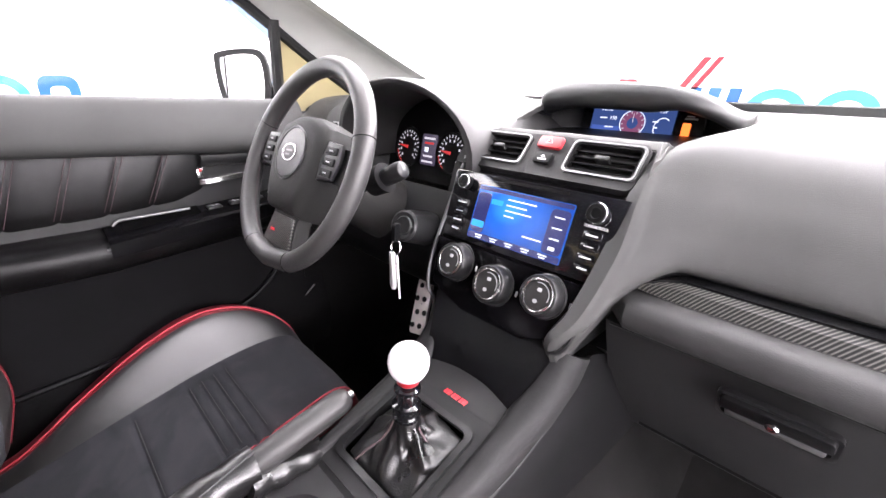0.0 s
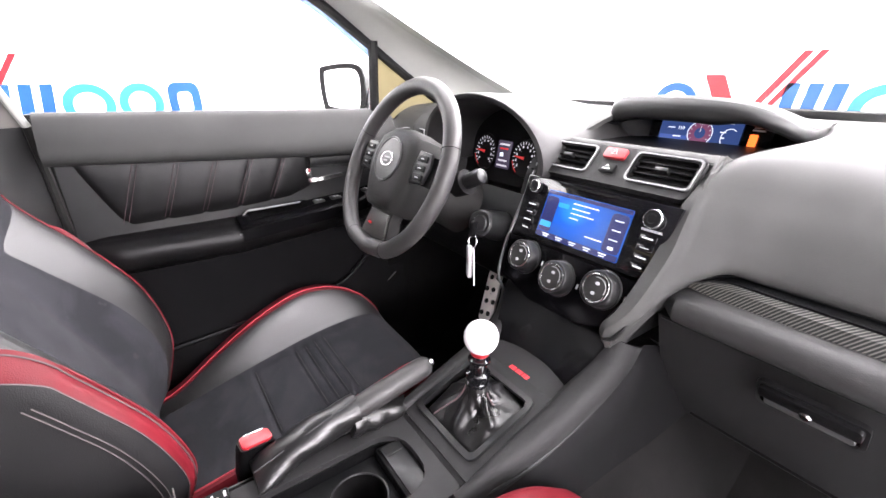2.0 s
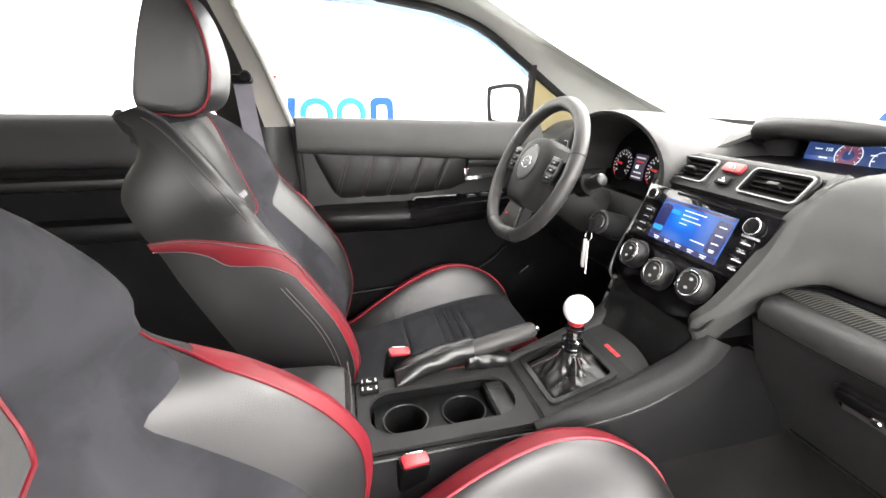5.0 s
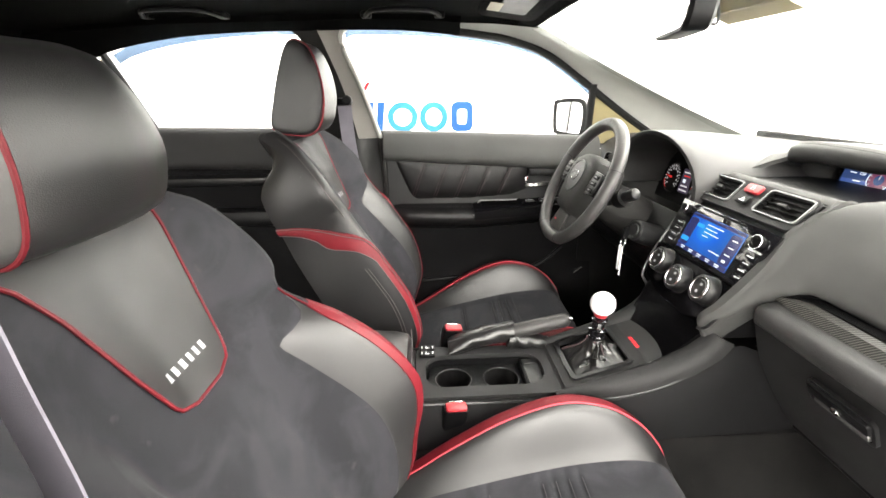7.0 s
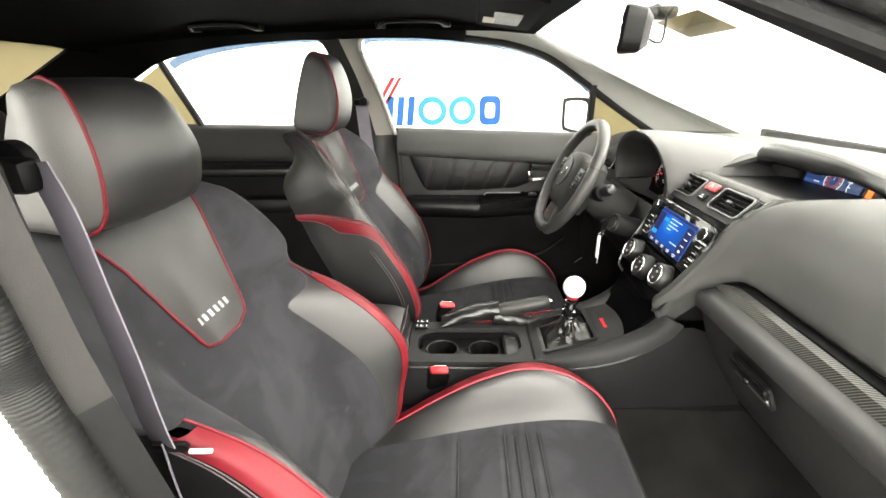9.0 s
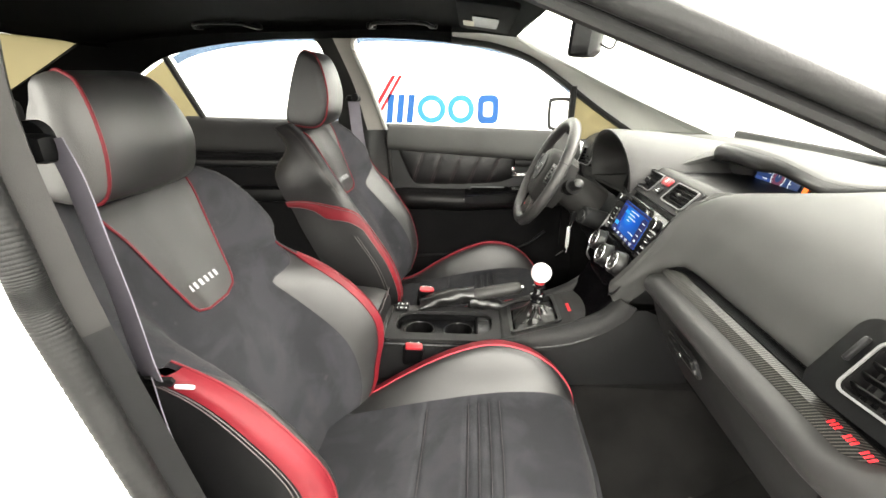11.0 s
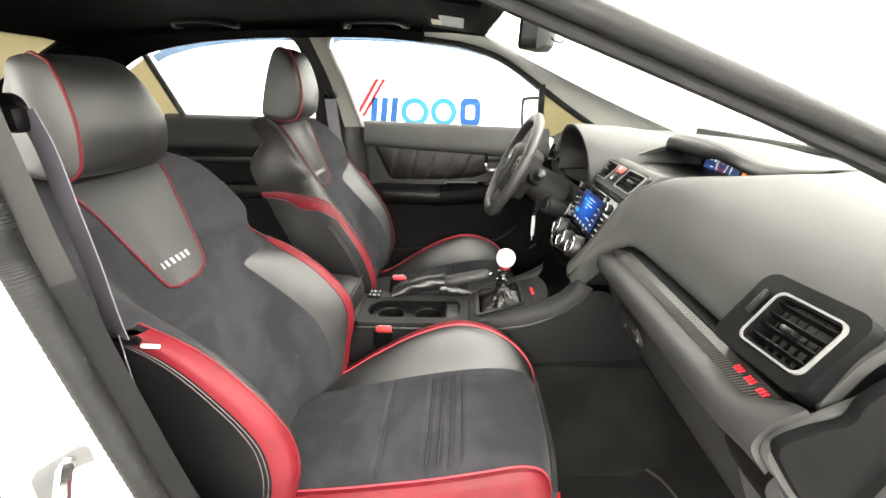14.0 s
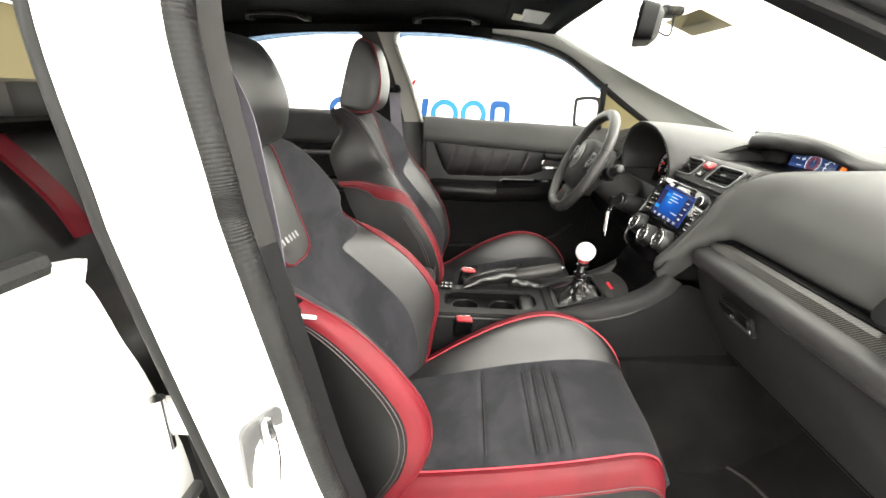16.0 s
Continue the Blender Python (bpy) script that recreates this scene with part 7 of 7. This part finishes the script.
rows = []
for y in DY:
    zb = belt_z(y)
    pl = pad_low(y)
    rows.append(curve([(-0.715, y, zb + 0.004), (-0.70, y, zb + 0.006), (-0.685, y, zb - 0.008), (-0.668, y, zb - 0.47 * pl), (-0.662, y, zb - 0.79 * pl), (-0.668, y, zb - 0.95 * pl), (-0.69, y, zb - pl)], 3))
part("top_pad", sheet(rows, thick=0.015), SOFT, door, "dark soft-touch upper door pad")
part("window_seal", tube([(-0.70, y, belt_z(y) + 0.009) for y in DY], 0.006, 6), RUBBER, door, "black window seal")


def insert_low(y):
    return ip(y, [-0.78, -0.70, -0.5, -0.36, -0.30], [0.716, 0.712, 0.714, 0.724, 0.745])


rows = []
for q in np.linspace(0, 1, 120):
    r = []
    for t in np.linspace(0, 1, 12):
        y = lerp(-0.765 + 0.065 * t, -0.305, q)
        puff = sum(-0.003 * math.exp(-((y - y0 + 0.045 * t) / 0.004) ** 2) for y0 in (-0.66, -0.585, -0.51, -0.435, -0.36))
        r.append(V(-0.688 + 0.012 * max(0.0, math.sin(math.pi * t)) ** 0.4 * max(0.0, math.sin(math.pi * q)) ** 0.2 + puff, y, lerp(belt_z(y) - pad_low(y), insert_low(y), t)))
    rows.append(r)
ins = part("insert", sheet(rows, thick=0.01), DOORLEATHER, door, "padded leather insert with vertical stitching")
for y0 in (-0.66, -0.585, -0.51, -0.435, -0.36):
    for o in (-0.0045, 0.0045):
        part("stitching", tube([V(-0.6776 + 0.012 * math.sin(math.pi * lerp(0.04, 0.96, t)) ** 0.4, y0 + o - 0.045 * t, lerp(belt_z(y0) - pad_low(y0) - 0.004, insert_low(y0 - 0.045 * t) + 0.006, t)) for t in np.linspace(0, 1, 9)], 0.0007, 5), DULLTHREAD, ins)
part("insert_border", ring_tube([r[0] for r in rows[::6]] + [rows[-1][5]] + [r[-1] for r in rows[::-6]] + [rows[0][5]], 0.0035, 6), SATIN, ins)
# silver spear in front of the insert, with the inner handle
part("spear", sheet([curve([(-0.69, y, belt_z(y) - 0.092), (-0.672, y, belt_z(y) - 0.098), (-0.676, y, belt_z(y) - 0.112), (-0.692, y, belt_z(y) - 0.115)], 3) for y in np.linspace(-0.30, -0.08, 10)], thick=0.006), SATIN, door, "satin grey spear")
part("mid_panel", sheet([[V(-0.698, y, lerp(belt_z(y) - 0.05, 0.66, t)) for t in np.linspace(0, 1, 6)] for y in np.linspace(-0.79, -0.06, 16)], thick=0.02), SATIN, door, "dark satin mid door panel")
hp = basis((-0.686, -0.262, 0.766), (0, 1, 0), (0, 0, 1))
cup = part("handle_cup", frame_plate(rounded(0.13, 0.056, 0.016), rounded(0.112, 0.04, 0.012), 0.008, hp), SATIN, door, "recessed handle cup")
part("cup_floor", plate(rounded(0.116, 0.044, 0.012), 0.002, hp @ pose(0, 0, 0.001)), DARK, cup)
part("door_handle", loft([[hp @ V(x, y + dy, z + dz) for dy, dz in ((0.007, 0), (0.005, 0.006), (-0.005, 0.006), (-0.007, 0))] for x, y, z in ((-0.052, -0.012, 0.004), (-0.04, -0.011, 0.012), (0.0, -0.009, 0.014), (0.045, -0.006, 0.01))]), CHROME, cup, "chrome inner door handle")
part("lock_lever", box(-0.044, 0.008, 0.01, 0.014, 0.022, 0.012, 0.003, hp), CHROME, cup)
part("lock_mark", box(-0.044, 0.015, 0.017, 0.007, 0.006, 0.002, 0.0005, hp), REDPLASTIC, cup)
# armrest with its switch plate
rows = []
for y in np.linspace(-0.79, -0.08, 30):
    p = ip(y, [-0.79, -0.74, -0.5, -0.2, -0.08], [0.02, 0.055, 0.068, 0.05, 0.03])
    zt = ip(y, [-0.79, -0.5, -0.2, -0.08], [0.676, 0.672, 0.69, 0.705])
    rows.append(curve([(-0.70, y, zt + 0.02), (-0.695 + p * 0.35, y, zt + 0.006), (-0.695 + p * 0.85, y, zt - 0.002), (-0.695 + p, y, zt - 0.02), (-0.695 + p * 0.9, y, zt - 0.042), (-0.695 + p * 0.4, y, zt - 0.06), (-0.70, y, zt - 0.065)], 3))
part("armrest", sheet(rows, thick=0.01), DOORLEATHER, door, "padded black armrest")
part("stitching", tube([(-0.695 + ip(y, [-0.79, -0.74, -0.5, -0.44], [0.02, 0.055, 0.068, 0.066]) + 0.001, y, 0.652) for y in np.linspace(-0.77, -0.5, 12)], 0.0009, 5), DULLTHREAD, door)
sw = part("switch_plate", sheet([[V(-0.69 + ip(y, [-0.5, -0.2, -0.08], [0.07, 0.055, 0.034]) * k, y, ip(y, [-0.5, -0.2, -0.08], [0.676, 0.694, 0.708]) + dz) for k, dz in ((0.25, 0.012), (0.9, 0.004), (1.03, -0.004), (1.04, -0.03))] for y in np.linspace(-0.495, -0.09, 16)], thick=0.006), PANELGLOSS, door, "gloss black switch plate")
part("plate_line", tube([(-0.69 + ip(y, [-0.5, -0.2, -0.08], [0.07, 0.055, 0.034]) * 1.06, y, ip(y, [-0.5, -0.2, -0.08], [0.676, 0.694, 0.708]) - 0.012) for y in np.linspace(-0.5, -0.09, 14)], 0.0022, 6), SILVER, sw, "thin silver lower edge")
# no slot is cut: a near-black sheet on the plate paints its shade
part("grip_slot", sheet([[V(-0.69 + ip(y, [-0.5, -0.2, -0.08], [0.07, 0.055, 0.034]) * k, y, ip(y, [-0.5, -0.2, -0.08], [0.676, 0.694, 0.708]) + dz) for k, dz in ((0.22, 0.0165), (0.55, 0.0115), (0.86, 0.0075))] for y in np.linspace(-0.468, -0.325, 8)], thick=0.003), SLOTSHADE, sw, "near-black sheet painted as the shade inside a pull slot")
part("grip_edge", tube(curve([(-0.665, -0.485, 0.672), (-0.668, -0.472, 0.70), (-0.667, -0.44, 0.703), (-0.666, -0.34, 0.704)], 4), 0.0028, 8), SILVER, sw, "thin silver edge of the pull slot")
for i in range(4):
    y = -0.295 + i * 0.046
    z = ip(y, [-0.5, -0.2, -0.08], [0.676, 0.694, 0.708]) + 0.011
    k = part("window_switch", box(-0.655, y, z + 0.001, 0.024, 0.03, 0.01, 0.004), SATIN, sw, "window switch")
    part("switch_mark", merged(*[box(-0.655 + dx, y + dy, z + 0.0064, 0.0035, 0.0035, 0.0008, 0) for dx, dy in ((-0.004, -0.004), (0.004, -0.003), (0.0, 0.005))]), WHITEMARK, k)
part("switch_lamp", box(-0.66, -0.318, 0.70, 0.004, 0.004, 0.003, 0.001), WHITEMARK, sw)
# lower panel with its pocket
rows = []
for y in np.linspace(-0.80, -0.05, 22):
    rows.append(curve([(-0.70, y, 0.625), (-0.694, y, 0.56), (-0.69, y, 0.48), (-0.682 + 0.012 * smooth01((y + 0.75) / 0.2), y, 0.41), (-0.672 + 0.02 * smooth01((y + 0.75) / 0.2), y, 0.36), (-0.675, y, 0.28), (-0.70, y, 0.22)], 3))
part("lower_panel", sheet(rows, thick=0.015), DOORPLASTIC, door, "black lower door panel")
part("pocket_lip", tube(curve([(-0.66, -0.72, 0.40), (-0.652, -0.6, 0.412), (-0.648, -0.4, 0.43), (-0.655, -0.25, 0.46), (-0.675, -0.16, 0.52)], 5), 0.007, 8), PLASTIC, door, "rounded pocket lip")
part("panel_seam", tube(curve([(-0.688, -0.42, 0.60), (-0.685, -0.3, 0.612), (-0.685, -0.1, 0.632)], 4), 0.003, 6), SATIN, door)
part("speaker_grille", plate(rounded(0.22, 0.17, 0.03), 0.008, basis((-0.69, -0.19, 0.5), (0, 1, 0.1), (0, 0, 1)), 0.004), DARK, door, "dark speaker grille")
part("seam_line", tube(curve([(-0.66, -0.55, 0.33), (-0.655, -0.35, 0.335), (-0.655, -0.2, 0.36), (-0.66, -0.08, 0.44)], 5), 0.0022, 6), SATIN, door)

# rear far door
rdoor = thing("rear_door", (-0.72, -1.3, 0.2), "closed black rear door panel", "car door")
rows = []
for y in np.linspace(-1.62, -1.0, 16):
    zb = 0.934 - 0.02 * (y + 1.0)
    rows.append(curve([(-0.715, y, zb), (-0.69, y, zb + 0.002), (-0.672, y, zb - 0.03), (-0.665, y, zb - 0.085), (-0.672, y, zb - 0.1), (-0.70, y, zb - 0.105)], 3))
part("top_pad", sheet(rows, thick=0.015), FASCIA, rdoor, "dark soft-touch upper door pad")
part("panel", sheet([[V(-0.69 + 0.02 * math.sin(6 * z), y, z) for z in np.linspace(0.85, 0.2, 9)] for y in np.linspace(-1.8, -0.99, 8)], thick=0.02), DOORPLASTIC, rdoor)
part("spear", sheet([curve([(-0.69, y, 0.80), (-0.665, y, 0.792), (-0.67, y, 0.775), (-0.69, y, 0.772)], 3) for y in np.linspace(-1.6, -1.0, 8)], thick=0.006), SATIN, rdoor)
part("armrest", box(-0.66, -1.3, 0.66, 0.07, 0.45, 0.06, 0.02), PLASTIC, rdoor)
part("rear_side_trim", box(-0.70, -2.0, 0.6, 0.05, 0.7, 0.72, 0.02), LINER, rdoor)

# rear near door standing open a little
od = thing("rear_door", (0.85, -0.97, 0.1), "white rear door standing wide open behind the pillar", "car door")
edge = [(0.838, 0.897), (0.812, 0.872), (0.80, 0.838), (0.79, 0.80), (0.774, 0.75), (0.757, 0.675), (0.743, 0.60), (0.735, 0.40), (0.735, 0.12), (1.55, 0.10), (1.62, 0.3), (1.62, 0.78), (1.56, 0.885), (1.2, 0.9)]
oc = [(p.x, p.y) for p in curve([(x, z, 0) for x, z in edge], 3, True)]
dm = basis((0, -0.948, 0), (1, 0, 0), (0, 0, 1))
part("door_skin", plate(oc, 0.02, dm, 0.008), BODYWHITE, od, "white painted door skin")
part("belt_moulding", tube([dm @ V(x, z, 0.0) for x, z in ((0.845, 0.902), (1.0, 0.905), (1.3, 0.91), (1.55, 0.9))], 0.011, 8), RUBBER, od, "black belt moulding")
part("door_card", plate([(x * 0.96 + 0.05, z * 0.9 + 0.06) for x, z in oc], 0.05, dm @ pose(0, 0, 0.022), 0.01), PLASTIC, od, "black door card")
part("window_frame", tube(curve([dm @ V(0.9, 0.9, 0), dm @ V(0.915, 1.1, 0.0), dm @ V(0.99, 1.25, 0), dm @ V(1.2, 1.3, 0), dm @ V(1.5, 1.2, 0), dm @ V(1.57, 0.9, 0)], 5), 0.016, 8), RUBBER, od, "black window frame")
part("door_handle", tube(curve([dm @ V(1.40, 0.79, 0.0), dm @ V(1.43, 0.795, -0.035), dm @ V(1.53, 0.80, -0.035), dm @ V(1.56, 0.8, 0.0)], 4), 0.011, 8), BODYWHITE, od, "white door handle")
# door hinge checks on the pillar
for zz in (0.70, 0.36):
    hc = part("door_hinge", merged(box(0.775, -0.925, zz, 0.012, 0.05, 0.045, 0.004), box(0.80, -0.936, zz, 0.05, 0.012, 0.038, 0.004)), BODYWHITE, car, "white painted door hinge")
    part("hinge_pin", tube([(0.788, -0.93, zz - 0.032), (0.788, -0.93, zz + 0.032)], 0.008, 12), CHROME, hc, "bright hinge pin")
part("check_arm", box(0.79, -0.93, 0.58, 0.07, 0.012, 0.014, 0.003), SILVER, car, "bright door check arm")
part("wiring_boot", tube(curve([(0.74, -0.845, 0.44), (0.77, -0.84, 0.435), (0.79, -0.85, 0.44)], 4), [0.02] * 9, 12), RUBBER, car, "black rubber boot")

# ---- door mirror ----
mir = thing("door_mirror", (-0.9, -0.06, 0.92), "black door mirror with bright glass", "mirror")
MM = basis((-0.905, -0.09, 0.966), (0.90, 0.43, 0), (0, 0.05, 1))
out = [(-0.095, 0.045), (-0.075, 0.066), (0.03, 0.072), (0.075, 0.055), (0.085, 0.0), (0.08, -0.055), (0.06, -0.07), (-0.06, -0.066), (-0.085, -0.045)]
oc = [p.xy for p in curve([(x, y, 0) for x, y in out], 4, True)]
part("housing", loft([[MM @ V(p.x * k, p.y * k, z) for p in oc] for z, k in ((-0.07, 0.55), (-0.05, 0.85), (-0.01, 1.0), (0.006, 0.99))], True), GLOSS, mir, "black mirror housing")
part("bezel", frame_plate([tuple(p * 0.995) for p in oc], [tuple(p * 0.80) for p in oc], 0.006, MM @ pose(0, 0, 0.005)), PLASTIC, mir)
part("mirror_glass", plate([tuple(p * 0.81) for p in oc], 0.002, MM @ pose(0, 0, 0.0075)), MIRROR, mir, "mirror glass")
part("stem", tube([(-0.83, -0.03, 0.90), (-0.76, -0.01, 0.885), (-0.71, 0.0, 0.885)], [0.03, 0.026, 0.03], 12, True, 0.7), PLASTIC, mir)

# ---- interior mirror, sun visors, roof handles, sticker ----
im = thing("rear_view_mirror", (0.06, -0.25, 1.25), "black rear view mirror on the windscreen", "mirror")
IMM = basis((0.075, -0.265, 1.182), (0.951, -0.309, -0.03), (0.0, 0.1, 1))
ip_ = rounded(0.235, 0.072, 0.022)
part("housing", loft([[IMM @ V(x * k, y * k, z) for x, y in ip_] for z, k in ((-0.04, 0.6), (-0.028, 0.9), (0.0, 1.0), (0.006, 0.97))]), PLASTIC, im, "black mirror housing")
part("mirror_glass", plate(rounded(0.222, 0.062, 0.018), 0.002, IMM @ pose(0, 0, 0.0055)), MIRROR, im, "mirror glass")
part("arm", tube(curve([(0.06, -0.255, 1.19), (0.045, -0.22, 1.21), (0.03, -0.195, 1.222)], 4), [0.012] * 9, 10), PLASTIC, im)
part("mount", box(0.02, -0.195, 1.218, 0.055, 0.07, 0.02, 0.008), PLASTIC, im)
part("cable", tube(curve([(0.05, -0.235, 1.2), (0.085, -0.225, 1.17), (0.08, -0.2, 1.165), (0.05, -0.185, 1.2), (0.035, -0.18, 1.22)], 6), 0.0022, 6), RUBBER, im, "thin black cable")
stk = part("windscreen_sticker", sheet([[V(x, lerp(-0.08, -0.155, t), lerp(1.182, 1.212, t)) for t in (0, 0.5, 1)] for x in np.linspace(-0.075, 0.10, 5)], thick=0.0012), material("tan_paper_sticker", (0.30, 0.24, 0.12), 0.6, bump=0.1, scale=300, vary=0.15, vscale=40), None)
tagged(stk, "tan paper sticker inside the windscreen", "sticker")
for i in range(3):
    part("print_bar", box(-0.04 + i * 0.05, -0.118, 1.1955, 0.035, 0.018, 0.0006, 0, Matrix.Translation((0, 0, 0.0))), material("tan_print_%d" % i, (0.22, 0.17, 0.09), 0.6, vary=0.05), stk)


def sun_visor(s):
    v = thing("sun_visor", (s * 0.25, -0.45, 1.26), "dark sun visor folded against the headliner", "sun visor", "sun visors")
    m = basis((s * 0.25, -0.445, 1.262), (1, 0, 0.05 * -s), (0, -0.99, 0.13))
    part("visor_panel", plate(rounded(0.37, 0.15, 0.03), 0.014, m @ pose(0, 0, -0.004), 0.005), LINER, v)
    part("vanity_lid", plate(rounded(0.15, 0.07, 0.008), 0.003, m @ pose(-0.03, 0, 0.0102)), PLASTIC, v)
    part("warning_label", plate(rounded(0.075, 0.03, 0.003), 0.001, m @ pose(-0.06, 0.045, 0.0136)), material("tan_label", (0.2, 0.17, 0.11), 0.6, vary=0.1, vscale=50), v, "pale warning label")
    part("hinge_pin", tube([m @ V(-0.17, -0.065, 0), m @ V(0.17, -0.065, 0)], 0.006, 8), PLASTIC, v)
    return v


sun_visor(-1)


def grab_handle(y):
    g = thing("grab_handle", (-0.53, y, 1.26), "black folding grab handle on the headliner", "handle", "grab handles")
    pts = [(-0.55, y - 0.105, 1.268), (-0.525, y - 0.1, 1.266), (-0.485, y - 0.075, 1.272), (-0.478, y, 1.274), (-0.485, y + 0.075, 1.272), (-0.525, y + 0.1, 1.266), (-0.55, y + 0.105, 1.268)]
    part("grip", tube(curve(pts, 4), 0.006, 10), PLASTIC, g)
    for s in (-1, 1):
        part("hinge_block", box(-0.55, y + s * 0.103, 1.27, 0.034, 0.03, 0.018, 0.005), PLASTIC, g)
    return g


grab_handle(-1.315)
grab_handle(-0.715)
